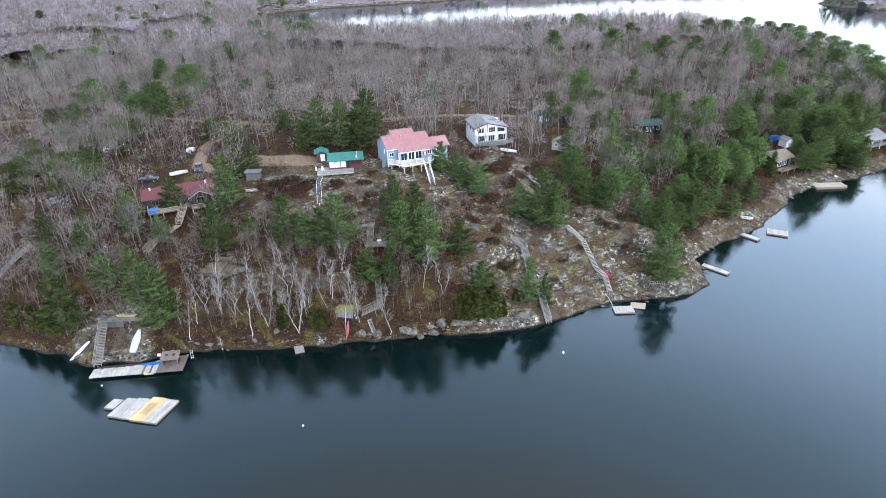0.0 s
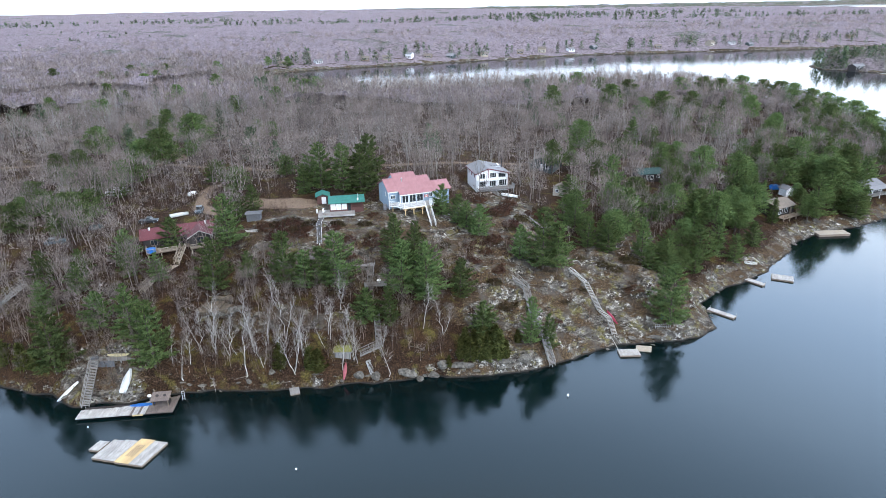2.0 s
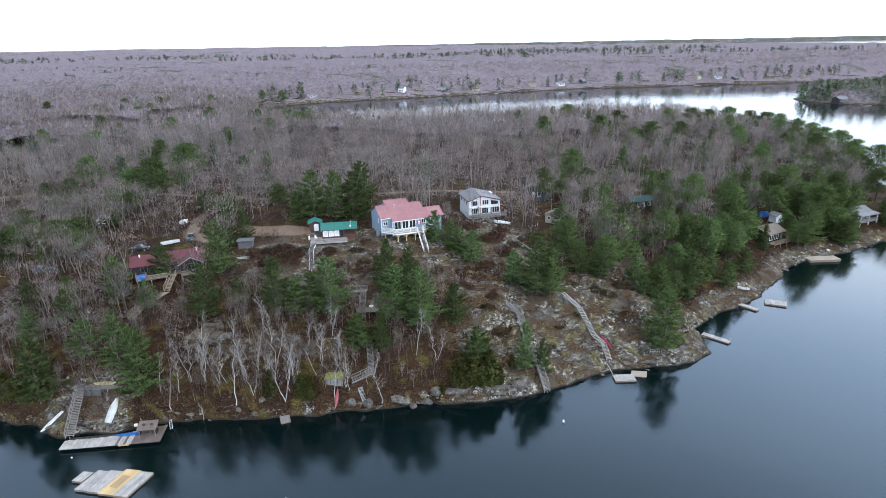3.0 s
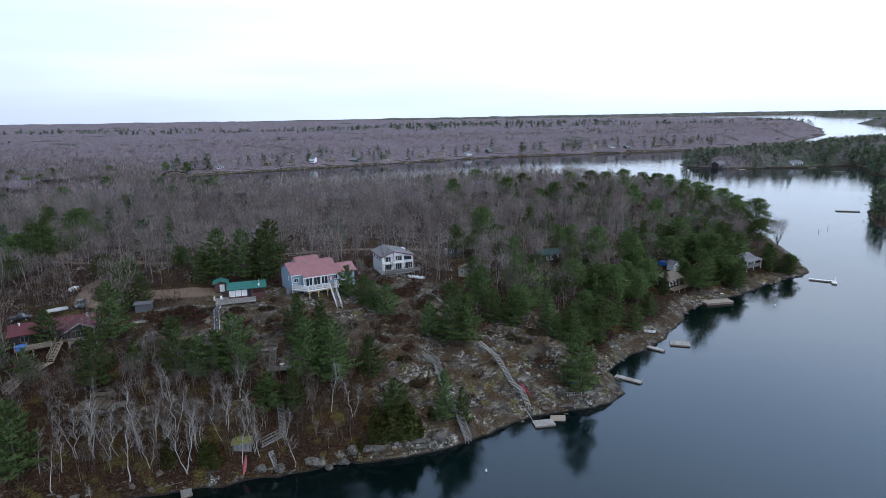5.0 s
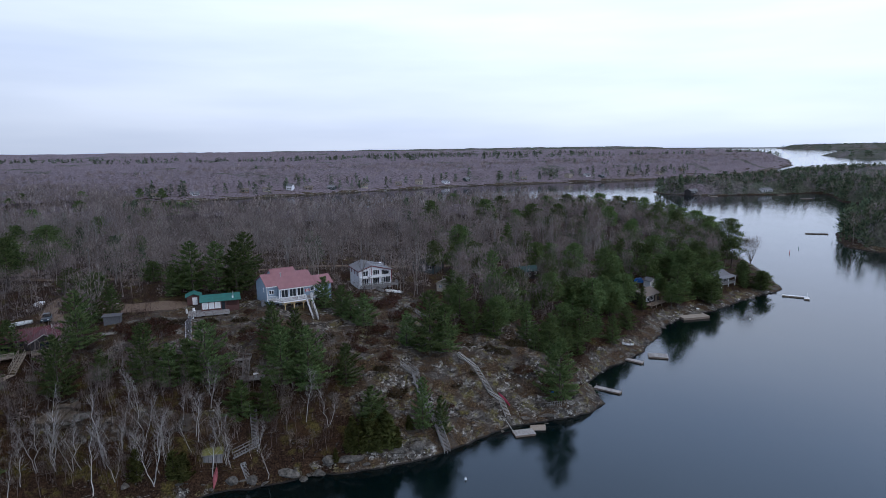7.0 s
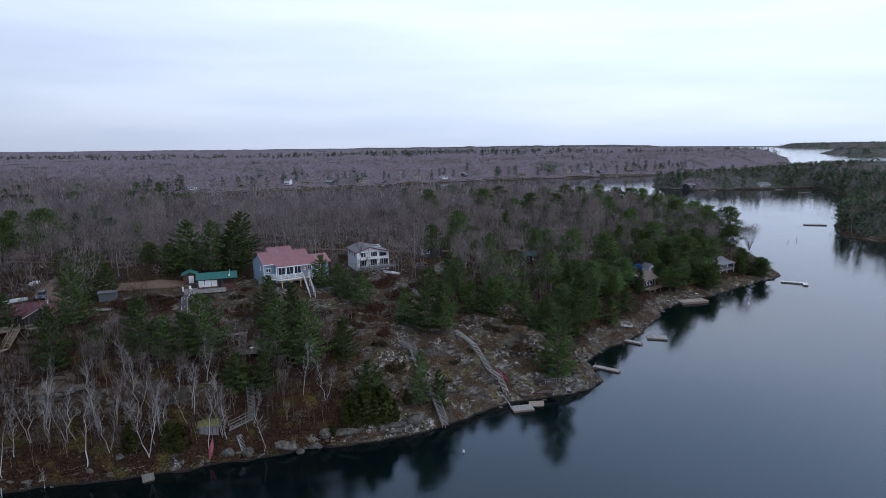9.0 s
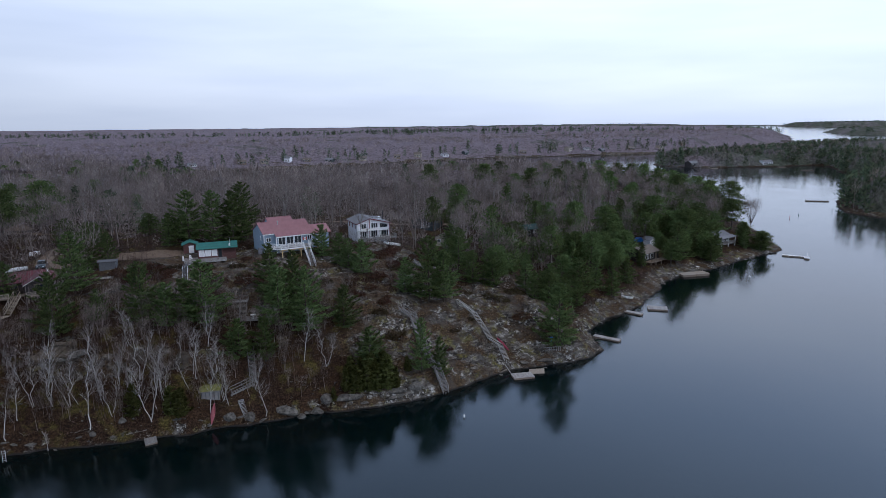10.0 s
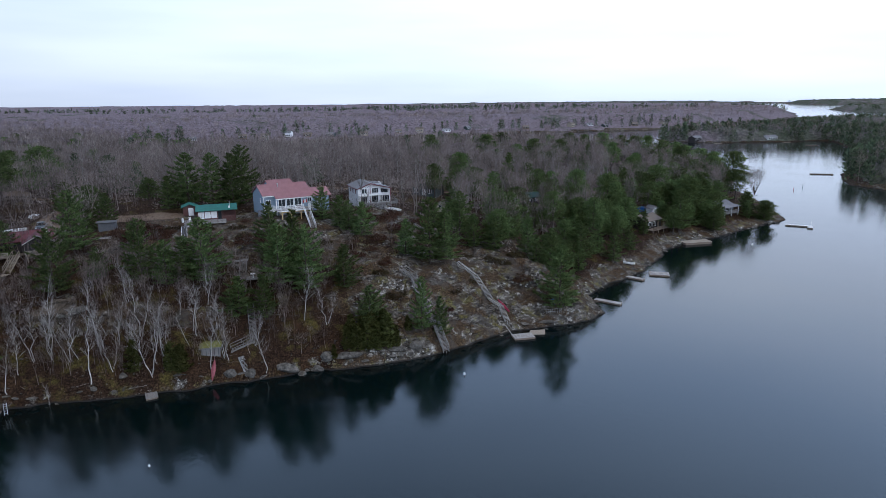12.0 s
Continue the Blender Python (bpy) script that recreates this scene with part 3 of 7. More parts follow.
def tube(bm, points, radii, sides=6):
    """A tapered limb through the points."""
    rings = []
    for i, (p, r) in enumerate(zip(points, radii)):
        p = Vector(p)
        d = (Vector(points[min(i + 1, len(points) - 1)]) - Vector(points[max(i - 1, 0)])).normalized()
        s = d.cross(Vector((0.3, 1, 0.2))).normalized()
        u = s.cross(d)
        rings.append([bm.verts.new(p + (s * math.cos(a) + u * math.sin(a)) * r) for a in (2 * math.pi * k / sides for k in range(sides))])
    for a, b in zip(rings, rings[1:]):
        for k in range(sides):
            bm.faces.new((a[k], a[(k + 1) % sides], b[(k + 1) % sides], b[k]))
    bm.faces.new(rings[-1])
    bm.faces.new(rings[0][::-1])
    return bm


def prism(bm, outline, z0, z1):
    """An upright slab over a plan outline."""
    lo = [bm.verts.new((x, y, z0)) for x, y in outline]
    hi = [bm.verts.new((x, y, z1)) for x, y in outline]
    n = len(outline)
    bm.faces.new(hi)
    bm.faces.new(lo[::-1])
    for i in range(n):
        bm.faces.new((lo[i], lo[(i + 1) % n], hi[(i + 1) % n], hi[i]))
    bmesh.ops.recalc_face_normals(bm, faces=bm.faces[:])
    return bm


def slab(bm, corners, thick):
    """A flat or sloping sheet with thickness below its four corners."""
    c = [Vector(p) for p in corners]
    nrm = (c[1] - c[0]).cross(c[3] - c[0]).normalized()
    hi = [bm.verts.new(p) for p in c]
    lo = [bm.verts.new(p - nrm * thick) for p in c]
    k = len(c)
    bm.faces.new(hi)
    bm.faces.new(lo[::-1])
    for i in range(k):
        bm.faces.new((hi[i], lo[i], lo[(i + 1) % k], hi[(i + 1) % k]))
    bmesh.ops.recalc_face_normals(bm, faces=bm.faces[:])
    return bm


# ---- pieces that buildings are made of ----
def profile_block(outline, u0, u1):
    """A block with the outline (v, z) drawn out along u."""
    bm = bmesh.new()
    a = [bm.verts.new((u0, v, z)) for v, z in outline]
    b = [bm.verts.new((u1, v, z)) for v, z in outline]
    n = len(outline)
    bm.faces.new(a)
    bm.faces.new(b[::-1])
    for i in range(n):
        bm.faces.new((a[i], b[i], b[(i + 1) % n], a[(i + 1) % n]))
    bmesh.ops.recalc_face_normals(bm, faces=bm.faces[:])
    return bm


def window(parent, u, v, z, w, h, side="front", frame=None, pane=None, name="window", bars=1):
    """A framed window standing 5 cm proud of a wall; u, v, z is the middle of its foot, on the wall."""
    turn = {"front": 0, "left": -90, "right": 90, "back": 180}[side]
    m = pose(u, v, z, 0, 0, turn)
    f, t = 0.09, 0.06
    bm = bmesh.new()
    rings = []
    for y in (-t, 0.02):
        for e in (0, f):
            rings.append([bm.verts.new(p) for p in ((-w / 2 + e, y, e), (w / 2 - e, y, e), (w / 2 - e, y, h - e), (-w / 2 + e, y, h - e))])
    for p, q in ((rings[0], rings[1]), (rings[3], rings[2]), (rings[2], rings[0]), (rings[1], rings[3])):
        for k in range(4):
            bm.faces.new((p[k], p[(k + 1) % 4], q[(k + 1) % 4], q[k]))
    bmesh.ops.recalc_face_normals(bm, faces=bm.faces[:])
    fr = part(name, bm, frame or WHITE_PAINT, parent, m=m)
    for k in range(bars):
        x = -w / 2 + w * (k + 1) / (bars + 1)
        part("mullion", boxes((x - 0.04, x + 0.04, -t + 0.005, 0.02, f, h - f)), frame or WHITE_PAINT, fr)
    part("pane", boxes((-w / 2 + f, w / 2 - f, -0.025, 0.0, f, h - f)), pane or GLASS, fr)
    return fr


def railing(parent, a, b, material, high=0.95, balusters=True, name="railing"):
    """Posts, two rails and balusters between two points of a deck's edge."""
    a, b = Vector(a), Vector(b)
    bm = bmesh.new()
    up = Vector((0, 0, 1))
    n = max(1, round((b - a).length / 1.7))
    beam(bm, a + up * high, b + up * high, 0.1, 0.06)
    beam(bm, a + up * 0.15, b + up * 0.15, 0.05, 0.06)
    for k in range(n + 1):
        p = a.lerp(b, k / n)
        beam(bm, p - up * 0.1, p + up * (high + 0.04), 0.1)
    if balusters:
        m = max(2, int((b - a).length / 0.16))
        for k in range(1, m):
            p = a.lerp(b, k / m)
            beam(bm, p + up * 0.15, p + up * high, 0.04)
    else:
        beam(bm, a + up * 0.55, b + up * 0.55, 0.05, 0.08)
    return part(name, bm, material, parent)


def flight(parent, foot, top, width, material, rail=None, sides=(-1, 1), tread=None):
    """Stairs: two stringers, a tread at every 0.18 m of rise, rails where wanted."""
    foot, top = Vector(foot), Vector(top)
    run = top - foot
    flat = Vector((run.x, run.y, 0))
    side = Vector((flat.y, -flat.x, 0)).normalized() * (width / 2)
    for s in (-1, 1):
        bm = bmesh.new()
        beam(bm, foot + side * s, top + side * s, 0.06, 0.26)
        part("stringer", bm, material, parent)
    n = max(2, int(round(max(run.z / 0.18, run.length / 0.45))))
    base = None
    turn = math.degrees(math.atan2(flat.y, flat.x)) - 90
    for k in range(n):
        p = foot + run * ((k + 0.6) / n)
        m = pose(p.x, p.y, p.z + 0.1, 0, 0, turn)
        if base is None:
            base = part("tread", boxes((-width / 2 - 0.04, width / 2 + 0.04, -0.115, 0.115, -0.02, 0.025)), tread or material, parent, m=m)
        else:
            share(base, parent, m)
    if rail:
        for s in sides:
            bm = bmesh.new()
            e = side * s * 1.08
            up = Vector((0, 0, 1))
            beam(bm, foot + e + up * 1.0, top + e + up * 1.0, 0.09, 0.07)
            beam(bm, foot + e + up * 0.5, top + e + up * 0.5, 0.05, 0.07)
            c = max(1, round(run.length / 1.6))
            for k in range(c + 1):
                p = foot.lerp(top, k / c) + e
                beam(bm, p - up * 0.25, p + up * 1.02, 0.09)
            part("handrail", bm, rail, parent)


def stairway(name, label, points, width, material, rail=None, sides=(-1, 1), tread=None, legs=True):
    """An outdoor staircase of several flights through points of the plan, with landings."""
    x0, y0, z0 = points[0]
    t = thing(name, pose(x0, y0, z0), label, "staircase")
    rel = [Vector(p) - Vector(points[0]) for p in points]
    for a, b in zip(rel, rel[1:]):
        if abs(b.z - a.z) < 0.25:
            bm = bmesh.new()
            beam(bm, a, b, width + 0.1, 0.08)
            part("landing", bm, tread or material, t)
        else:
            flight(t, a, b, width, material, rail, sides, tread)
    if legs:
        for p in rel:
            g = ground_z(p.x + x0, p.y + y0) - z0
            if p.z - g > 0.25:
                part("leg", boxes((p.x - 0.06, p.x + 0.06, p.y - 0.06, p.y + 0.06, g - 0.4, p.z)), material, t)
            else:
                part("leg", boxes((p.x - 0.3, p.x + 0.3, p.y - 0.12, p.y + 0.12, min(g, p.z) - 0.4, p.z - 0.02)), material, t)
    return t


def gable_house(name, label, category, at, turn, w, d, wall, rise, wall_m, roof_m, windows=(), door=None, along_u=True, eave=0.4, group="", drop=1.0, chimney=None):
    """A small house: origin at the middle of the front foot; ridge along the front (or towards the back)."""
    x, y, z = at
    t = thing(name, pose(x, y, z, 0, 0, turn), label, category, group)
    k = 0.12
    if along_u:
        part("wall", profile_block([(0, -drop), (0, wall), (d / 2, wall + rise), (d, wall), (d, -drop)], -w / 2, w / 2), wall_m, t)
        s = rise / (d / 2)
        for sgn, v0 in ((1, 0), (-1, d)):
            bm = bmesh.new()
            slab(bm, [(-w / 2 - eave, v0 - sgn * eave, wall - eave * s + k), (w / 2 + eave, v0 - sgn * eave, wall - eave * s + k), (w / 2 + eave, d / 2, wall + rise + k), (-w / 2 - eave, d / 2, wall + rise + k)][::sgn], k - 0.02)
            part("roof", bm, roof_m, t)
    else:
        bm = profile_block([(-w / 2, -drop), (-w / 2, wall), (0, wall + rise), (w / 2, wall), (w / 2, -drop)], 0, d)
        bmesh.ops.rotate(bm, verts=bm.verts[:], cent=(0, 0, 0), matrix=Matrix.Rotation(radians(90), 3, "Z"))
        bmesh.ops.scale(bm, vec=(-1, 1, 1), verts=bm.verts[:])
        bmesh.ops.recalc_face_normals(bm, faces=bm.faces[:])
        part("wall", bm, wall_m, t)
        s = rise / (w / 2)
        for sgn in (1, -1):
            bm = bmesh.new()
            slab(bm, [(sgn * (w / 2 + eave), -eave, wall - eave * s + k), (sgn * (w / 2 + eave), d + eave, wall - eave * s + k), (0, d + eave, wall + rise + k), (0, -eave, wall + rise + k)][::sgn], k - 0.02)
            part("roof", bm, roof_m, t)
    for u, zz, ww, hh in windows:
        window(t, u, 0, zz, ww, hh)
    if door:
        u, ww, hh, mat = door
        dr = part("door", boxes((u - ww / 2, u + ww / 2, -0.06, 0.02, 0, hh)), mat, t)
        part("door_handle", boxes((u + ww / 2 - 0.14, u + ww / 2 - 0.1, -0.12, -0.06, 0.95, 1.05)), DARK_METAL, dr)
    if chimney:
        u, v, zz = chimney
        bm = tube(bmesh.new(), [(u, v, zz - 1.2), (u, v, zz)], [0.11, 0.11], 8)
        tube(bm, [(u, v, zz), (u, v, zz + 0.12)], [0.17, 0.05], 8)
        part("stove_pipe", bm, GALV, t)
    return t


# ---- the blue cottage with the faded red roof ----
def red_roof_cottage():
    t = thing("cottage", pose(-13.2, 140.3, 20, 0, 0, 22), "blue-grey sided cottage with faded red metal roof above the slope", "house")
    e, s, k = 4.05, 0.44, 0.1

    def top(v):
        return e + s * v
    part("wall", profile_block([(2.0, -0.6), (2.0, top(2.0) - k), (6, top(6) - k), (11, 4.3), (11, -0.6)], -2.2, 0.2), BLUE_SIDING, t)
    part("wall", profile_block([(0.6, -1.6), (0.6, top(0.6) - k), (7.7, top(7.7) - k), (11.4, 5.2), (11.4, -0.6)], 0.2, 6.0), BLUE_SIDING, t)
    part("wall", profile_block([(0.6, -1.6), (0.6, top(0.6) - k), (6, top(6) - k), (11, 4.3), (11, -0.6)], 6.0, 8.6), BLUE_SIDING, t)
    for u0, u1, v0, v1 in ((-2.6, 0.0, 1.4, 6.0), (0.0, 6.0, 0.0, 7.7), (6.0, 9.0, 0.0, 6.0)):
        bm = slab(bmesh.new(), [(u0, v0, top(v0)), (u1, v0, top(v0)), (u1, v1, top(v1)), (u0, v1, top(v1))], 0.09)
        sheet = part("roof", bm, PINK_METAL, t)
        # raised seams of the sheet metal
        n = int((u1 - u0) / 0.45)
        seam = None
        for i in range(n + 1):
            u = u0 + 0.03 + (u1 - u0 - 0.06) * i / n
            if seam is None:
                seam = part("seam", beam(bmesh.new(), (0, v0, top(v0) + 0.02), (0, v1, top(v1) + 0.02), 0.04, 0.06), PINK_METAL, sheet, m=pose(u, 0, 0))
            else:
                share(seam, sheet, pose(u, 0, 0))
        bm = bmesh.new()
        slab(bm, [(u0, v1, top(v1) + 0.002), (u1, v1, top(v1) + 0.002), (u1, v1 + 5.2, top(v1) - 2.3), (u0, v1 + 5.2, top(v1) - 2.3)], 0.09)
        part("roof", bm, PINK_METAL, t)
        part("fascia", boxes((u0, u1, v0 - 0.03, v0 + 0.03, top(v0) - 0.26, top(v0) - 0.06)), WHITE_PAINT, t)
        part("ridge_cap", boxes((u0, u1, v1 - 0.16, v1 + 0.16, top(v1) - 0.02, top(v1) + 0.06)), PINK_METAL, t)
    # lower wing at the east end
    part("wall", profile_block([(2.4, -1.8), (2.4, 3.8), (5.2, 5.1), (8.4, 3.8), (8.4, -0.6)], 8.62, 13.4), BLUE_SIDING, t)
    for v0, v1 in ((1.8, 5.2), (9.0, 5.2)):
        part("roof", slab(bmesh.new(), [(8.8, v0, 3.65), (13.9, v0, 3.65), (13.9, v1, 5.3), (8.8, v1, 5.3)][::1 if v0 < v1 else -1], 0.1), PINK_METAL, t)
    bm = tube(bmesh.new(), [(1.9, 4.6, 5.8), (1.9, 4.6, 6.75)], [0.12, 0.12], 8)
    tube(bm, [(1.9, 4.6, 6.75), (1.9, 4.6, 6.95)], [0.2, 0.2], 8)
    part("roof_vent", bm, GALV, t, "pale metal roof vent")
    for u in (1.45, 3.35, 5.2):
        window(t, u, 0.6, 1.78, 1.65, 2.05, name="patio_door")
    window(t, 8.0, 0.6, 2.6, 0.95, 1.1)
    window(t, -1.2, 2.0, 2.7, 1.15, 0.95)
    window(t, -2.2, 4.6, 2.8, 0.6, 1.1, "left")
    window(t, 11, 2.4, 2.2, 1.0, 1.0)
    for u in (-2.2, 0.2, 8.6):
        part("corner_board", boxes((u - 0.08, u + 0.08, (2.0 if u < 0 else 0.6) - 0.04, (2.0 if u < 0 else 0.6) + 0.1, -0.6, 4.2)), WHITE_PAINT, t)
    # flag in the red and white of the country, hung on the wall
    flag = part("flag", boxes((6.6, 7.1, 0.555, 0.58, 2.55, 3.25)), WHITE_PAINT, t, "red and white flag hung flat on the wall")
    for u in (6.35, 7.1):
        part("flag_band", boxes((u, u + 0.25, 0.55, 0.58, 2.55, 3.25)), RED_PLASTIC, flag)
    bm = bmesh.new()
    leaf = [(0, 0.2), (0.06, 0.1), (0.17, 0.08), (0.1, -0.02), (0.13, -0.1), (0.02, -0.09), (0, -0.2), (-0.02, -0.09), (-0.13, -0.1), (-0.1, -0.02), (-0.17, 0.08), (-0.06, 0.1)]
    a = [bm.verts.new((6.85 + x, 0.54, 2.9 + z)) for x, z in leaf]
    b = [bm.verts.new((6.85 + x, 0.553, 2.9 + z)) for x, z in leaf]
    bm.faces.new(a[::-1])
    for i in range(len(leaf)):
        bm.faces.new((a[i], a[(i + 1) % 12], b[(i + 1) % 12], b[i]))
    part("leaf", bm, RED_PLASTIC, flag)
    part("heat_pump", boxes((-3.3, -2.5, 2.6, 3.6, -0.2, 1.3, 0.03)), GREY_SHINGLE, t, "grey heat pump box beside the wall")
    # the deck on braced posts
    f = 1.75
    outline = [(-2.2, 2.0), (-2.5, 0.6), (-0.9, -0.9), (0.2, -2.6), (7.0, -2.6), (7.0, -1.3), (9.6, -1.3), (9.6, 0.55), (0.2, 0.55), (0.2, 1.95)]
    part("deck_floor", prism(bmesh.new(), outline, f - 0.08, f), PALE_WOOD, t)
    rim = bmesh.new()
    for (a, b), (c, d) in zip(outline, outline[1:7]):
        beam(rim, (a, b, f - 0.22), (c, d, f - 0.22), 0.06, 0.26)
    part("rim_board", rim, WHITE_PAINT, t)
    for (a, b), (c, d) in zip(outline[:3] + outline[5:7], outline[1:4] + outline[6:8]):
        railing(t, (a, b, f), (c, d, f), WHITE_PAINT)
    railing(t, (0.2, -2.55, f), (5.3, -2.55, f), WHITE_PAINT)
    railing(t, (6.5, -2.55, f), (7.0, -2.55, f), WHITE_PAINT)
    for u, v in ((0.5, -2.3), (2.6, -2.3), (4.8, -2.3), (6.8, -2.3), (9.3, -1.0), (-1.8, 0.4), (2.6, -0.4), (6.8, -0.4)):
        wx, wy = -13.2 + 0.927 * u - 0.375 * v, 140.3 + 0.375 * u + 0.927 * v
        g = ground_z(wx, wy) - 20
        bm = boxes((u - 0.09, u + 0.09, v - 0.09, v + 0.09, g - 0.3, f - 0.35))
        if v < -2:
            for sx in (-1, 1):
                beam(bm, (u, v, f - 1.15), (u + sx * 0.7, v, f - 0.38), 0.09)
        part("post", bm, TAN_WOOD, t)
    part("beam", boxes((0.3, 7.0, -2.4, -2.2, f - 0.6, f - 0.36)), TAN_WOOD, t)
    g = ground_z(-5.1, 135.2) - 20
    flight(t, (5.6, -7.7, g), (5.9, -2.65, f), 1.1, WHITE_PAINT, WHITE_PAINT, tread=GREY_WOOD)
    return t


red_roof_cottage()


# ---- the white two-storey house ----
def white_house():
    t = thing("house", pose(5.9, 166.0, 16.4, 0, 0, 14), "white two-storey house with grey shingle roof and dark red trim", "house")
    w, d = 9.2, 9.6
    pl, pk, pr = 5.8, 7.0, 5.5
    bm = profile_block([(0, -1.2), (0, pl), (3.4, pk), (w, pr), (w, -1.2)], 0, d)
    for v in bm.verts:
        v.co = Vector((v.co.y, v.co.x, v.co.z))
    bmesh.ops.recalc_face_normals(bm, faces=bm.faces[:])
    part("wall", bm, WHITE_SIDING, t)
    o, k = 0.45, 0.12
    sl, sr = (pk - pl) / 3.4, (pk - pr) / (w - 3.4)
    part("roof", slab(bmesh.new(), [(-o, -o, pl - o * sl + k), (3.4, -o, pk + k), (3.4, d + o, pk + k), (-o, d + o, pl - o * sl + k)], 0.1), GREY_SHINGLE, t)
    part("roof", slab(bmesh.new(), [(3.4, -o, pk + k + 0.002), (w + o, -o, pr - o * sr + k), (w + o, d + o, pr - o * sr + k), (3.4, d + o, pk + k + 0.002)], 0.1), GREY_SHINGLE, t)
    bm = bmesh.new()
    beam(bm, (-o, -o - 0.03, pl - o * sl - 0.02), (3.4, -o - 0.03, pk), 0.06, 0.22)
    beam(bm, (3.4, -o - 0.03, pk), (w + o, -o - 0.03, pr - o * sr - 0.02), 0.06, 0.22)
    beam(bm, (-o - 0.03, -o, pl - o * sl - 0.03), (-o - 0.03, d + o, pl - o * sl - 0.03), 0.06, 0.2)
    part("rake_trim", bm, TRIM_RED, t, "dark red rake board")
    for u in (0.0, 3.4, w):
        part("corner_board", boxes((u - 0.09, u + 0.09, -0.05, 0.06, -0.4, (pl if u == 0 else pk if u < 5 else pr) - 0.15)), TRIM_RED if u else WHITE_PAINT, t)
    # shed dormer towards the back
    part("dormer", boxes((5.6, 8.2, 4.6, 6.8, 5.2, 6.5)), WHITE_SIDING, t)
    part("roof", slab(bmesh.new(), [(5.3, 4.3, 6.72), (8.6, 4.3, 6.42), (8.6, 7.1, 6.42), (5.3, 7.1, 6.72)], 0.1), GREY_SHINGLE, t)
    f = 1.7
    for u, z, ww, hh, b in ((1.75, 4.15, 1.5, 1.5, 1), (4.8, 4.3, 1.9, 1.45, 2), (1.6, f + 0.05, 1.9, 1.75, 2), (4.7, f + 0.05, 1.9, 2.0, 2), (7.5, f + 0.1, 2.7, 1.85, 3)):
        window(t, u, 0, z, ww, hh, bars=b, frame=WHITE_PAINT)
    bm = bmesh.new()
    sh = [(6.4, 4.35), (8.4, 4.35), (8.4, 5.15), (6.4, 5.55)]
    vs = [bm.verts.new((x, y, z)) for y in (-0.05, 0.0) for x, z in sh]
    for q in ((0, 1, 2, 3), (7, 6, 5, 4), (0, 4, 5, 1), (1, 5, 6, 2), (2, 6, 7, 3), (3, 7, 4, 0)):
        bm.faces.new([vs[i] for i in q])
    part("window", bm, GLASS, t, "slanted dark gable window")
    for v in (2.2, 5.0, 7.8):
        window(t, 0, v, 4.1, 0.6, 1.25, "left", frame=TRIM_RED)
    # balcony between the floors, and the lower deck
    part("balcony", boxes((0.1, 6.2, -1.5, -0.02, f + 2.15, f + 2.3)), WHITE_PAINT, t)
    railing(t, (0.1, -1.45, f + 2.3), (6.2, -1.45, f + 2.3), WHITE_PAINT, 0.55, False)
    for u in (0.25, 3.1, 6.0):
        part("post", boxes((u - 0.07, u + 0.07, -1.45, -1.3, f, f + 2.15)), WHITE_PAINT, t)
    part("deck_floor", boxes((0.1, 10.4, -2.3, -0.02, f - 0.1, f)), GREY_WOOD, t)
    part("rim_board", boxes((0.1, 10.4, -2.36, -2.31, f - 0.3, f + 0.02)), GREY_WOOD, t)
    railing(t, (4.2, -2.25, f), (10.4, -2.25, f), GREY_WOOD)
    railing(t, (0.1, -2.25, f), (2.8, -2.25, f), GREY_WOOD)
    railing(t, (10.35, -2.25, f), (10.35, -0.1, f), GREY_WOOD)
    c, s = math.cos(radians(14)), math.sin(radians(14))

    def local_ground(u, v):
        return ground_z(5.9 + u * c - v * s, 166.0 + u * s + v * c) - 16.4
    for u in (0.4, 2.8, 5.4, 8.0, 10.2):
        g = local_ground(u, -2.1)
        part("post", boxes((u - 0.08, u + 0.08, -2.2, -2.04, min(g, f) - 0.4, f - 0.1)), GREY_WOOD, t)
    flight(t, (5.2, -5.6, local_ground(5.2, -5.6)), (3.5, -2.35, f), 1.3, GREY_WOOD, GREY_WOOD)
    bm = tube(bmesh.new(), [(8.9, 5.0, 4.8), (8.9, 5.0, 8.1)], [0.1, 0.1], 8)
    tube(bm, [(8.9, 5.0, 8.1), (8.9, 5.0, 8.3)], [0.18, 0.1], 8)
    part("chimney_pipe", bm, DARK_METAL, t)


white_house()


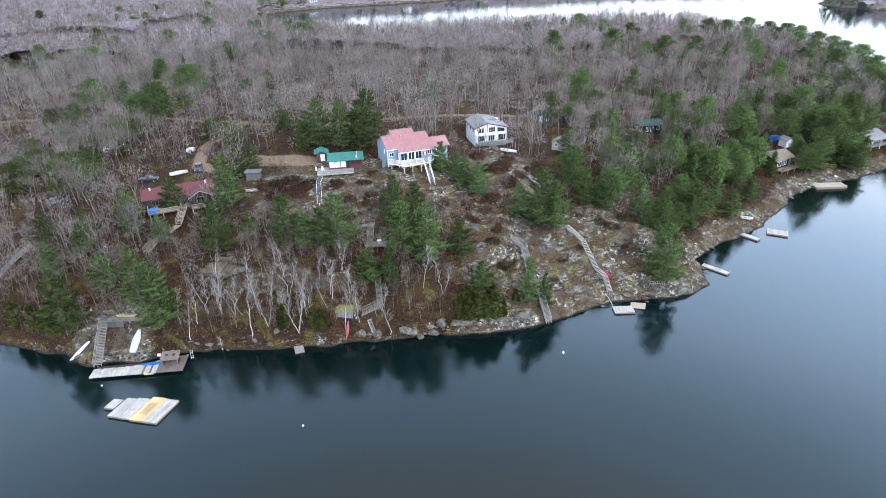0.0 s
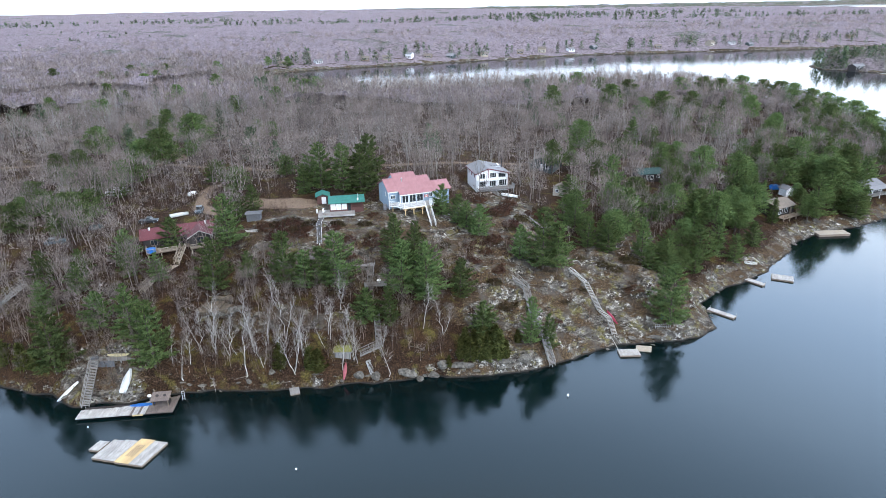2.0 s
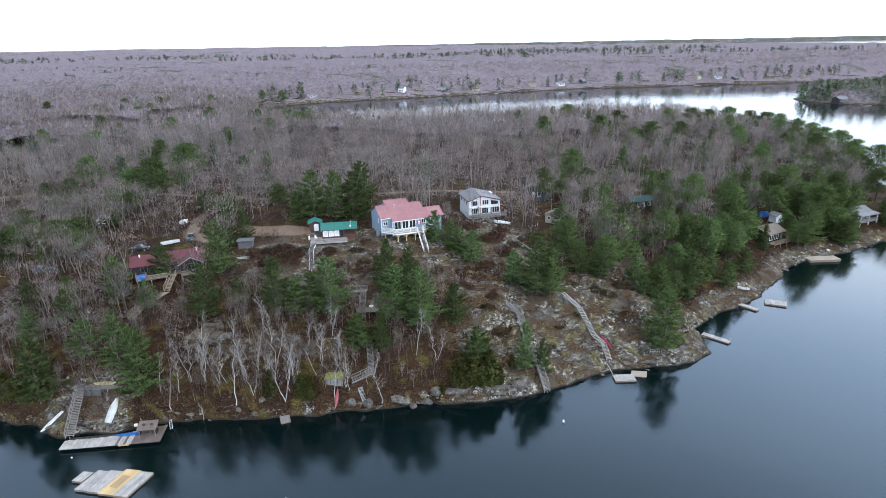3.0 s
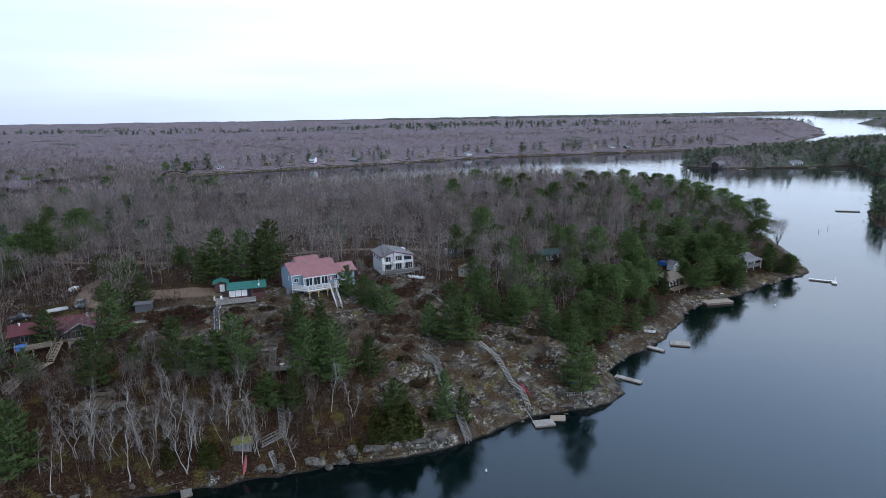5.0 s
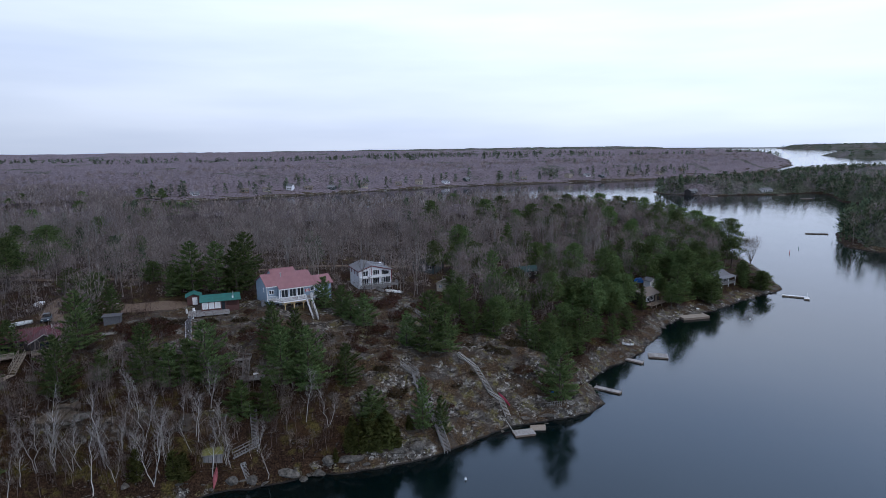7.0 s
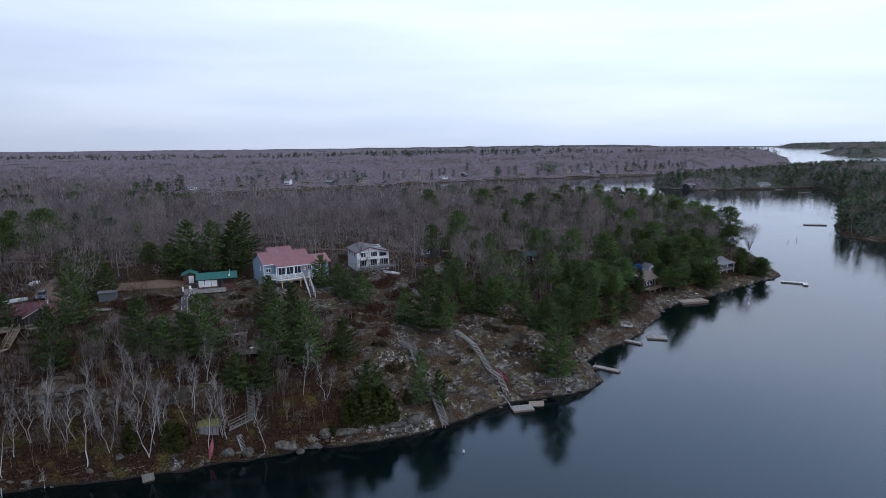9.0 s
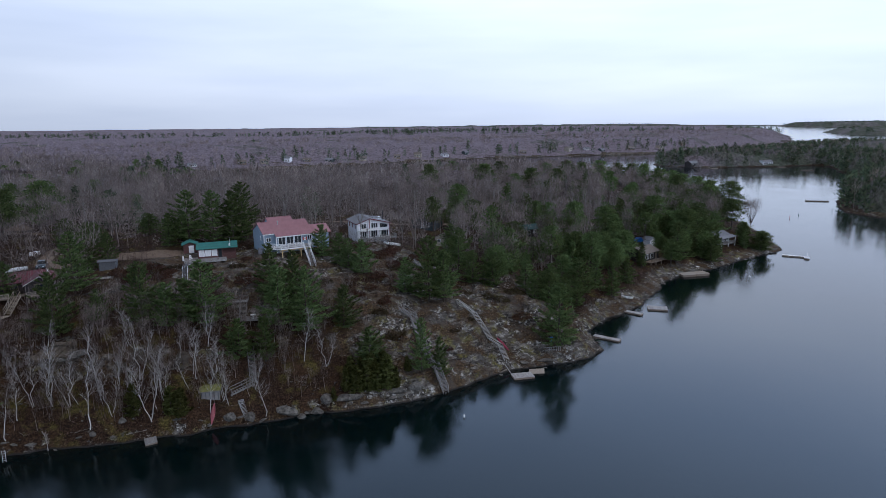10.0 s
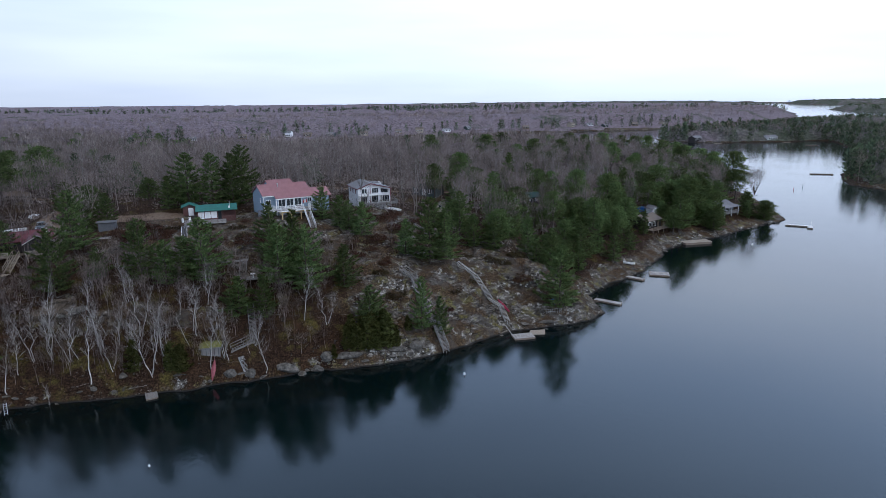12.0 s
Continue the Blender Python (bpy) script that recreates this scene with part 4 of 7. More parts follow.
# ---- the cabin with the green roof, its deck and shed ----
def green_cabin():
    t = thing("cabin", pose(-30.9, 141.6, 19.4, 0, 0, 10), "small red-brown cabin with green metal roof and grey deck", "cabin")
    part("wall", boxes((0.3, 5.6, 0.5, 5.4, -0.5, 2.18)), RED_LOG, t)
    part("wall", boxes((5.6, 8.5, 2.0, 5.4, -0.5, 2.18)), RED_LOG, t)
    part("porch_wall", boxes((5.62, 8.5, 0.5, 0.62, -0.5, 0.85)), RED_LOG, t)
    for u in (5.7, 8.4):
        part("porch_post", boxes((u - 0.07, u + 0.07, 0.49, 0.63, 0.85, 2.2)), RED_LOG, t)
    for v0, v1 in ((0.0, 3.4), (6.8, 3.4)):
        bm = slab(bmesh.new(), [(0, v0, 2.25), (8.9, v0, 2.25), (8.9, v1, 3.2), (0, v1, 3.2)][::1 if v0 < v1 else -1], 0.08)
        sheet = part("roof", bm, GREEN_METAL, t)
        seam = part("seam", beam(bmesh.new(), (0, v0, 2.27), (0, v1, 3.22), 0.035, 0.05), GREEN_METAL, sheet, m=pose(0.05, 0, 0))
        for i in range(1, 20):
            share(seam, sheet, pose(0.05 + 8.8 * i / 19, 0, 0))
    for u in (1.15, 2.5, 3.85):
        window(t, u, 0.5, 0.5, 1.2, 1.45, pane=CURTAIN, bars=0)
    window(t, 5.05, 0.5, 0.05, 0.8, 1.95, name="door", frame=DARK_BOARD, bars=0)
    bm = tube(bmesh.new(), [(7.3, 1.8, 2.4), (7.3, 1.8, 3.9)], [0.09, 0.09], 8)
    part("stove_pipe", bm, GALV, t)
    part("roof_vent", boxes((7.0, 7.35, 0.9, 1.25, 2.45, 2.95, 0.03)), WHITE_PAINT, t)
    part("deck_floor", boxes((-2.5, 6.3, -2.5, 0.45, -0.02, 0.1)), GREY_WOOD, t)
    part("deck_floor", boxes((-2.5, 0.25, 0.46, 2.2, -0.02, 0.1)), GREY_WOOD, t)
    part("rim_board", boxes((-2.5, 6.3, -2.56, -2.51, -0.25, 0.11)), PALE_WOOD, t)
    for u in (-2.2, 0.4, 3.0, 5.8):
        part("pier", boxes((u - 0.2, u + 0.2, -2.4, -2.0, -1.4, -0.03)), DARK_BOARD, t)
    railing(t, (-1.0, -2.45, 0.1), (6.3, -2.45, 0.1), GREY_WOOD, 0.5, False)
    chair = thing("deck_chair", pose(-32.1, 141.6, 19.5, 0, 0, 40), "white plastic chair on the grey deck", "chair")
    part("seat", boxes((-0.25, 0.25, -0.25, 0.25, 0.38, 0.44, 0.01)), WHITE_PAINT, chair)
    part("backrest", boxes((-0.25, 0.25, 0.22, 0.28, 0.44, 0.95, 0.01)), WHITE_PAINT, chair)
    for a, b in ((-1, -1), (1, -1), (-1, 1), (1, 1)):
        part("leg", boxes((a * 0.22 - 0.03, a * 0.22 + 0.03, b * 0.22 - 0.03, b * 0.22 + 0.03, 0, 0.38)), WHITE_PAINT, chair)
    tb = thing("propane_tank", pose(-33.9, 142.3, ground_z(-33.9, 142.3) - 0.02), "white propane tank beside the deck", "tank")
    part("tank", tube(bmesh.new(), [(0, 0, 0), (0, 0, 0.12), (0, 0, 0.9), (0, 0, 1.1)], [0.16, 0.22, 0.22, 0.1], 10), WHITE_PAINT, tb)


green_cabin()
gable_house("garden_shed", "brown shed with green metal roof and white door", "shed", (-33.4, 147.6, 19.8), 12, 2.9, 3.2, 2.0, 0.6, RED_LOG, GREEN_METAL, door=(0.25, 1.1, 1.75, WHITE_PAINT), along_u=False)


# ---- the dark house with maroon roofs, on posts above the western dock ----
def maroon_house():
    t = thing("house", pose(-68.6, 124.2, 17.2, 0, 0, 25), "dark-stained house with maroon shingle roof and raised deck", "house")
    part("wall", profile_block([(0, -2.5), (0, 2.35), (3.2, 3.55), (6.4, 2.35), (6.4, -0.8)], 0, 14.6), DARK_BOARD, t)
    for v0, v1 in ((-0.6, 3.2), (7.0, 3.2)):
        part("roof", slab(bmesh.new(), [(-0.5, v0, 2.25), (15.1, v0, 2.25), (15.1, v1, 3.68), (-0.5, v1, 3.68)][::1 if v0 < v1 else -1], 0.12), MAROON_SHINGLE, t)
    bm = profile_block([(9.4, -2.5), (9.4, 2.2), (11.7, 3.4), (14.0, 2.2), (14.0, -2.5)], -2.6, 2.9)
    for v in bm.verts:
        v.co = Vector((v.co.y, v.co.x, v.co.z))
    bmesh.ops.recalc_face_normals(bm, faces=bm.faces[:])
    part("wall", bm, DARK_BOARD, t)
    for a in (9.0, 14.4):
        c = [(a, -3.1, 2.05), (11.7, -3.1, 3.55), (11.7, 3.1, 3.55), (a, 3.1, 2.05)]
        part("roof", slab(bmesh.new(), c if a < 11 else c[::-1], 0.12), MAROON_SHINGLE, t)
        bm = bmesh.new()
        beam(bm, (a, -3.13, 1.98), (11.7, -3.13, 3.48), 0.05, 0.18)
        part("rake_trim", bm, PALE_WOOD, t)
    for u, z, ww in ((2.2, 0.6, 1.4), (5.0, 0.3, 1.7), (7.6, 0.6, 1.3)):
        window(t, u, 0, z, ww, 1.3, frame=BROWN_WOOD)
    window(t, 11.7, -2.6, 0.4, 1.8, 1.6, frame=BROWN_WOOD)
    for u, v in ((1.6, 2.6), (13.4, 2.2)):
        part("roof_vent", tube(bmesh.new(), [(u, v, 3.2), (u, v, 3.85), (u, v, 3.95)], [0.16, 0.16, 0.26], 8), WHITE_PAINT, t)
    # deck in two levels on posts
    c, s = math.cos(radians(25)), math.sin(radians(25))

    def g(u, v):
        return ground_z(-68.6 + u * c - v * s, 124.2 + u * s + v * c) - 17.2
    part("deck_floor", boxes((0.5, 6.6, -3.4, -0.03, -0.15, -0.03)), BROWN_WOOD, t)
    part("deck_floor", boxes((6.62, 9.36, -2.2, -0.03, -0.15, -0.03)), BROWN_WOOD, t)
    part("deck_floor", boxes((9.4, 13.4, -4.2, -2.63, -0.15, -0.03)), BROWN_WOOD, t)
    for a, b in (((0.5, -3.35, 0), (0.5, -0.1, 0)), ((3.0, -3.35, 0), (6.6, -3.35, 0)), ((9.4, -4.15, 0), (13.4, -4.15, 0)), ((0.5, -3.35, 0), (3.0, -3.35, 0))):
        railing(t, a, b, TAN_BOARD, 0.9)
    for u, v in ((0.7, -3.2), (3.4, -3.2), (6.4, -3.2), (9.6, -4.0), (13.2, -4.0), (0.7, -0.6), (6.4, -0.6)):
        part("post", boxes((u - 0.08, u + 0.08, v - 0.08, v + 0.08, g(u, v) - 0.4, -0.15)), TAN_BOARD, t)
    flight(t, (6.0, -5.8, g(6.0, -5.8) + 0.5), (7.9, -2.25, -0.05), 1.1, TAN_BOARD, TAN_BOARD)
    tub = thing("water_toy", look((-66.4, 122.9, 17.25), (-64.2, 124.0, 17.25)) @ pose(0, 0, 0, 90, 0, 0), "blue covered tub standing on the raised deck", "tub")
    part("tub", tube(bmesh.new(), [(0, 0, 0), (0, 0, 0.75)], [0.95, 1.0], 14), BLUE_PLASTIC, tub)
    tub.matrix_basis = pose(-66.2, 122.6, 17.17)
    part("cover", tube(bmesh.new(), [(0, 0, 0.75), (0, 0, 0.85), (0, 0, 0.95)], [1.03, 1.03, 0.7], 14), BLUE_PLASTIC, tub)
    x, y = -68.6 + 6.0 * c + 5.8 * s, 124.2 + 6.0 * s - 5.8 * c
    pts = [(-64.2, 112.0), (-62.9, 115.5), (-61.2, 119.2), (x, y)]
    stairway("garden_stairs", "brown timber stairs stepping down through the pines", [(a, b, ground_z(a, b) + 0.35) for a, b in pts], 1.2, TAN_BOARD, TAN_BOARD)


maroon_house()
gable_house("wood_shed", "low grey board shed with flat roof", "shed", (-48.0, 137.2, ground_z(-48, 137.5)), 6, 3.2, 2.2, 1.7, 0.15, GREY_BOARD, GREY_BOARD, drop=0.8, eave=0.3)



def lumber_pile(x, y, turn):
    t = thing("lumber_pile", pose(x, y, ground_z(x, y), 0, 0, turn), "untidy pile of bleached boards beside the wood shed", "lumber")
    r = np.random.default_rng(8)
    for k in range(9):
        part("board", boxes((-1.4, 1.4, -0.1, 0.1, 0, 0.05)), PALE_WOOD if k % 3 else BROWN_WOOD, t, m=pose(r.uniform(-0.4, 0.4), -0.7 + 0.17 * k, 0.05 + 0.06 * (k % 3), 0, r.uniform(-4, 4), r.uniform(-14, 14)))


lumber_pile(-46.6, 131.6, 12)

# ---- cottages along the eastern shore ----
gable_house("house", "dark green house with brown shingle roof behind bare trees", "house", (27.5, 194.6, ground_z(27.5, 195) + 0.4), -27, 7.5, 11, 2.5, 1.6, GREEN_BOARD, BROWN_SHINGLE, [(-2.2, 0.7, 1.3, 1.4), (2.3, 0.6, 1.2, 1.5)], (0.4, 1.0, 2.0, WHITE_PAINT), along_u=False, chimney=(1.0, 5.0, 4.6))
gable_house("cabin", "small tan plywood cabin with brown roof", "cabin", (29.8, 169.2, ground_z(29.8, 169.7) + 0.3), -28, 4.2, 4.0, 2.1, 1.0, TAN_BOARD, BROWN_SHINGLE, [(-0.9, 0.8, 0.9, 0.9)], along_u=False, drop=1.2)
gable_house("cabin", "low cabin with dark green metal roof among pines", "cabin", (64.3, 197.0, ground_z(64.3, 197.5) + 0.3), 8, 7.8, 5.5, 2.3, 1.2, DARK_BOARD, DARK_GREEN_METAL, [(-1.2, 0.3, 1.0, 1.5), (0.3, 0.3, 1.0, 1.5), (2.4, 0.8, 1.0, 1.2)], drop=1.5, chimney=(-2.0, 3.2, 4.6))


def shore_house():
    z = 4.3
    t = gable_house("house", "brown cottage with raised deck at the water", "house", (100.8, 180.2, z), 30, 8.5, 7, 2.5, 1.5, DARK_BOARD, BROWN_SHINGLE, [(-2.4, 0.5, 1.7, 1.6), (0.2, 0.5, 1.7, 1.6)], (2.6, 1.0, 2.0, BROWN_WOOD), drop=3.6)
    part("deck_floor", boxes((-4.2, 5.6, -2.6, -0.03, -0.2, -0.05)), BROWN_WOOD, t)
    for a, b in (((-4.2, -2.55, 0), (5.6, -2.55, 0)), ((5.55, -2.55, 0), (5.55, -0.1, 0))):
        railing(t, a, b, BROWN_WOOD, 0.95)
    for u in (-4, -1, 2.2, 5.4):
        part("post", boxes((u - 0.09, u + 0.09, -2.5, -2.3, -5.5, -0.2)), BROWN_WOOD, t)


shore_house()
gable_house("garden_shed", "white shed with grey roof under the pines", "shed", (109.6, 195.5, ground_z(109.6, 196) + 0.2), 20, 3.0, 3.0, 2.2, 0.8, WHITE_SIDING, GREY_SHINGLE, along_u=False)


def point_house():
    z = ground_z(141.5, 202.5) + 0.9
    t = gable_house("house", "grey cottage with white porch rail near the point", "house", (141.5, 202.0, z), 24, 9, 7, 2.3, 1.4, GREY_BOARD, GREY_SHINGLE, [(-2.6, 0.4, 1.6, 1.6), (0, 0.4, 1.6, 1.6), (2.6, 0.4, 1.6, 1.6)], drop=2.5)
    part("porch", boxes((-4.5, 4.5, -2.2, -0.03, -0.3, -0.05)), GREY_WOOD, t)
    railing(t, (-4.5, -2.15, 0), (4.5, -2.15, 0), GREY_WOOD)
    for u in (-4.3, 0, 4.3):
        part("post", boxes((u - 0.08, u + 0.08, -2.1, -1.95, -2.5, 2.2)), WHITE_PAINT, t)
    part("porch_roof", slab(bmesh.new(), [(-4.8, -2.6, 2.2), (4.8, -2.6, 2.2), (4.8, -0.3, 2.6), (-4.8, -0.3, 2.6)], 0.1), GREY_SHINGLE, t)


point_house()

# ---- houses of the far shore ----
hrng = np.random.default_rng(5)
FAR_SPOTS = [(-206, 577), (-211, 628), (-201, 640), (-186, 680), (-150, 704), (-102, 728), (-78, 737), (-54, 744), (-32, 751), (-6, 759), (36, 777), (81, 798), (109, 810), (150, 824), (182, 838), (266, 847), (315, 866), (341, 860), (371, 864), (392, 858), (440, 866), (497, 884), (551, 910)]
for i, (x, y) in enumerate(FAR_SPOTS):
    wall_m, roof_m, word = [(WHITE_SIDING, GREY_SHINGLE, "white house with grey roof"), (BROWN_WOOD, BROWN_SHINGLE, "brown cottage with brown roof"), (TAN_BOARD, BROWN_SHINGLE, "tan cottage with dark roof"), (GREEN_BOARD, GREY_SHINGLE, "dark green cottage with grey roof")][(1, 3, 1, 2, 0, 1, 2, 0, 1, 3, 2, 1, 2, 0, 3, 1, 1, 2, 0, 3, 1, 2, 1)[i]]
    w, wall = hrng.uniform(6, 10), [2.4, 4.4][i % 5 == 2]
    gable_house("far_cottage", word + " on the far shore", "house", (x, y + hrng.uniform(-3, 2), ground_z(x, y) + 0.5), hrng.uniform(-25, 40), w, 8, wall, 2.0, wall_m, roof_m, [(-w * 0.3, 0.6, 1.8, 1.5), (0, 0.6, 1.8, 1.5), (w * 0.3, 0.6, 1.8, 1.5)], group="cottages of the far shore", drop=3)
for x, y, a, m1, m2, lab in ((372, 590, 20, DARK_BOARD, GREY_SHINGLE, "dark cottage on the wooded point"), (446, 575, 4, WHITE_SIDING, GREY_SHINGLE, "white lake house on the wooded point")):
    gable_house("house", lab, "house", (x, y, ground_z(x, y) + 0.6), a, 12, 8, 3.0, 1.8, m1, m2, [(-4, 0.6, 2.0, 1.8), (-1.3, 0.6, 2.0, 1.8), (1.6, 0.6, 2.0, 1.8), (4.2, 0.6, 1.8, 1.8)], drop=3)


# ---- docks, rafts and boats ----
def float_section(parent, x0, x1, y0, y1, z0, z1, material, name="section", shift=0.0):
    """A decked float: boards across with open joints, over a dark frame. shift skews the far end sideways."""
    bm = boxes((x0 + 0.03, x1 - 0.03, y0 + 0.03, y1 - 0.03, z0, z1 - 0.06))
    for v in bm.verts:
        v.co.x += shift * (v.co.y - y0) / (y1 - y0)
    s = part(name, bm, BROWN_WOOD, parent)
    n = max(3, int((x1 - x0) / 0.3))
    w = (x1 - x0) / n
    for k in range(n):
        b = boxes((x0 + k * w + 0.012, x0 + (k + 1) * w - 0.012, y0, y1, z1 - 0.055, z1 + 0.012 * ((k * 7) % 3 - 1)))
        for v in b.verts:
            v.co.x += shift * (v.co.y - y0) / (y1 - y0)
        part("plank", b, material, s)
    return s


def swim_raft():
    t = thing("swim_raft", pose(-58.3, 77.2, 0, 0, 0, -9), "floating raft of grey and new yellow deck sections", "raft")
    rows = [(-1.8, 0.0, 1.7, 4.0, PALE_WOOD), (0.02, 1.9, 0, 4.6, PALE_WOOD), (1.92, 4.2, -0.1, 4.9, PALE_WOOD), (4.22, 6.8, -0.3, 5.5, TAN_WOOD), (6.82, 9.2, -0.35, 5.3, PALE_WOOD)]
    for x0, x1, y0, y1, m in rows:
        float_section(t, x0, x1, y0, y1, -0.15, 0.42, m, shift=0.75 * (y1 - y0) / 5)
    part("hatch", boxes((2.8, 4.0, 2.0, 3.6, 0.43, 0.5)), PALE_WOOD, t)
    for k in range(5):
        bm = boxes((5.2 + k * 0.28, 5.27 + k * 0.28, 1.2, 4.0, 0.43, 0.48))
        for q in bm.verts:
            q.co.x += 0.15 * (q.co.y - 1.2)
        part("slat", bm, BROWN_WOOD, t)


swim_raft()


def west_dock():
    t = thing("dock", pose(-66.4, 86.8, 0, 0, 0, 7), "weathered grey plank dock with brown timber end", "dock")
    part("crib", boxes((0.4, 16.2, 0.5, 3.4, -1.5, 0.42)), DARK_BOARD, t)
    n = 38
    for k in range(n):
        x = 16.4 * k / n
        back = 2.4 + 2.4 * max(0, (x - 6.5)) / 10 + 0.05 * ((k * 5) % 3)
        part("plank", boxes((x + 0.015, x + 16.4 / n - 0.015, 0.03 * ((k * 3) % 2), back, 0.43, 0.6 + 0.012 * ((k * 7) % 3))), PALE_WOOD if k < 20 else SHELTER_BOARD if k > 27 or k % 3 == 0 else PALE_WOOD, t)
    part("bumper", boxes((9.6, 11.3, -0.15, -0.02, 0.3, 0.5)), TAN_WOOD, t)
    hut = thing("dock_shelter", pose(-52.9, 90.9, 0.6, 0, 0, 7) @ Matrix.Diagonal((0.82, 0.82, 0.82, 1)), "small open brown shelter with board roof on the dock", "shelter")
    for x, y in ((-1.6, -0.8), (1.6, -0.8), (-1.6, 0.9), (1.6, 0.9)):
        part("post", boxes((x - 0.06, x + 0.06, y - 0.06, y + 0.06, 0, 1.75)), BROWN_WOOD, hut)
    part("back_wall", boxes((-1.6, 1.6, 0.97, 1.05, 0, 1.9)), DARK_BOARD, hut)
    for x in (-1.68, 1.68):
        part("side_wall", boxes((x - 0.03, x + 0.03, -0.7, 0.95, 0, 0.9)), DARK_BOARD, hut)
    part("roof", slab(bmesh.new(), [(-2.0, -1.2, 1.7), (2.0, -1.2, 1.7), (2.0, 1.4, 2.4), (-2.0, 1.4, 2.4)], 0.1), SHELTER_BOARD, hut)
    for x in (-0.8, 0.8):
        part("tyre", tube(bmesh.new(), [(x, 0.3, 2.02), (x, 0.26, 2.18)], [0.38, 0.34], 12), DARK_BOARD, hut, "dark round vent on the roof")
    lad = thing("ladder", pose(-49.6, 92.4, 0.4, 0, 0, 20), "white metal ladder at the dock end", "ladder")
    for x in (-0.2, 0.2):
        part("rail", beam(bmesh.new(), (x, 0, 0), (x, 0.5, 1.7), 0.06), GALV, lad)
    for k in range(5):
        part("rung", beam(bmesh.new(), (-0.2, 0.06 + 0.1 * k, 0.25 + 0.32 * k), (0.2, 0.06 + 0.1 * k, 0.25 + 0.32 * k), 0.04), GALV, lad)
    eng = thing("outboard_motor", pose(-55.6, 92.1, 0.6), "white and black outboard motor stood on the dock", "motor")
    part("cowling", boxes((-0.3, 0.3, -0.2, 0.2, 0.75, 1.2, 0.06)), HULL_WHITE, eng)
    part("leg", boxes((-0.12, 0.12, -0.08, 0.08, 0.0, 0.75)), DARK_METAL, eng)
    a = (-66.5, 90.2, 0.62)
    b = (-67.4, 97.2, ground_z(-67.4, 97.2) + 1.3)
    stairway("dock_stairs", "long grey timber stairs from the dock to a landing", [a, b], 1.3, GREY_WOOD, GREY_WOOD, (-1,))
    d = thing("landing_deck", pose(-65.6, 98.6, b[2], 0, 0, 3), "grey timber landing deck with a rail above the dock", "deck")
    part("deck_floor", boxes((-3.0, 5.4, -1.4, 1.4, -0.1, 0)), GREY_WOOD, d)
    railing(d, (-3.0, 1.35, 0), (5.4, 1.35, 0), GREY_WOOD, 0.8, False)
    railing(d, (-0.9, -1.35, 0), (2.2, -1.35, 0), GREY_WOOD, 0.7, True)
    for u, v in ((-2.8, -1.2), (0, -1.2), (2.8, -1.2), (5.2, -1.2), (-2.8, 1.2), (5.2, 1.2)):
        part("post", boxes((u - 0.08, u + 0.08, v - 0.08, v + 0.08, -2.6, -0.1)), GREY_WOOD, d)
    part("skirt", boxes((-2.95, 1.6, -1.36, -1.3, -1.5, -0.12)), GREY_BOARD, d)
    part("bench", boxes((-2.8, -1.4, -0.9, -0.3, 0, 0.5, 0.03)), GREY_BOARD, d)


west_dock()


def hull(length, beam_w, depth, rings=11, sides=9, flat_end=False, pointed=1.6):
    """A boat's shell, keel down, bow to +x."""
    bm = bmesh.new()
    rows = []
    for i in range(rings):
        f = i / (rings - 1) * 2 - 1
        w = beam_w / 2 * max(0.03, (1 - abs(f) ** pointed)) if not (flat_end and f < 0) else beam_w / 2 * (1 - 0.25 * abs(f) ** 2)
        lift = depth * 0.35 * f * f if not (flat_end and f < 0) else 0
        row = []
        for k in range(sides):
            a = math.pi * k / (sides - 1)
            row.append(bm.verts.new((f * length / 2, -math.cos(a) * w, -math.sin(a) ** 0.7 * depth + lift * (1 if k in (0, sides - 1) else 0.7) + depth)))
        rows.append(row)
    for a, b in zip(rows, rows[1:]):
        for k in range(sides - 1):
            bm.faces.new((a[k], a[k + 1], b[k + 1], b[k]))
    if flat_end:
        bm.faces.new(rows[0])
    ret = bmesh.ops.solidify(bm, geom=bm.faces[:], thickness=0.03)
    bmesh.ops.recalc_face_normals(bm, faces=bm.faces[:])
    for f in bm.faces:
        f.smooth = True
    return bm


def boat(name, label, category, m, length, width, depth, material, thwarts=2, flat_end=False, over=True):
    """Hull with seats and a gunwale; over: lying keel up."""
    t = thing(name, m, label, category)
    flip = pose(0, 0, depth * 1.25, 180, 0, 0) if over else pose(0, 0, 0)
    part("hull", hull(length, width, depth, flat_end=flat_end), material, t, m=flip)
    for k in range(thwarts):
        x = -length * 0.22 + k * length * 0.4 / max(1, thwarts - 1 or 1)
        part("thwart", boxes((x - 0.1, x + 0.1, -width * 0.4, width * 0.4, depth * 0.8, depth * 0.86)), BROWN_WOOD, t, m=flip)
    bm = bmesh.new()
    pts = []
    for s in (-1, 1):
        line = [(f * length / 2, s * width / 2 * max(0.03, 1 - abs(f) ** 1.6) if not (flat_end and f < 0) else s * width / 2 * (1 - 0.25 * f * f), depth + (0 if flat_end and f < 0 else 0.35 * depth * f * f)) for f in [i / 6 - 1 for i in range(13)]]
        for a, b in zip(line, line[1:]):
            beam(bm, a, b, 0.05, 0.05)
    part("gunwale", bm, material, t, m=flip)
    return t


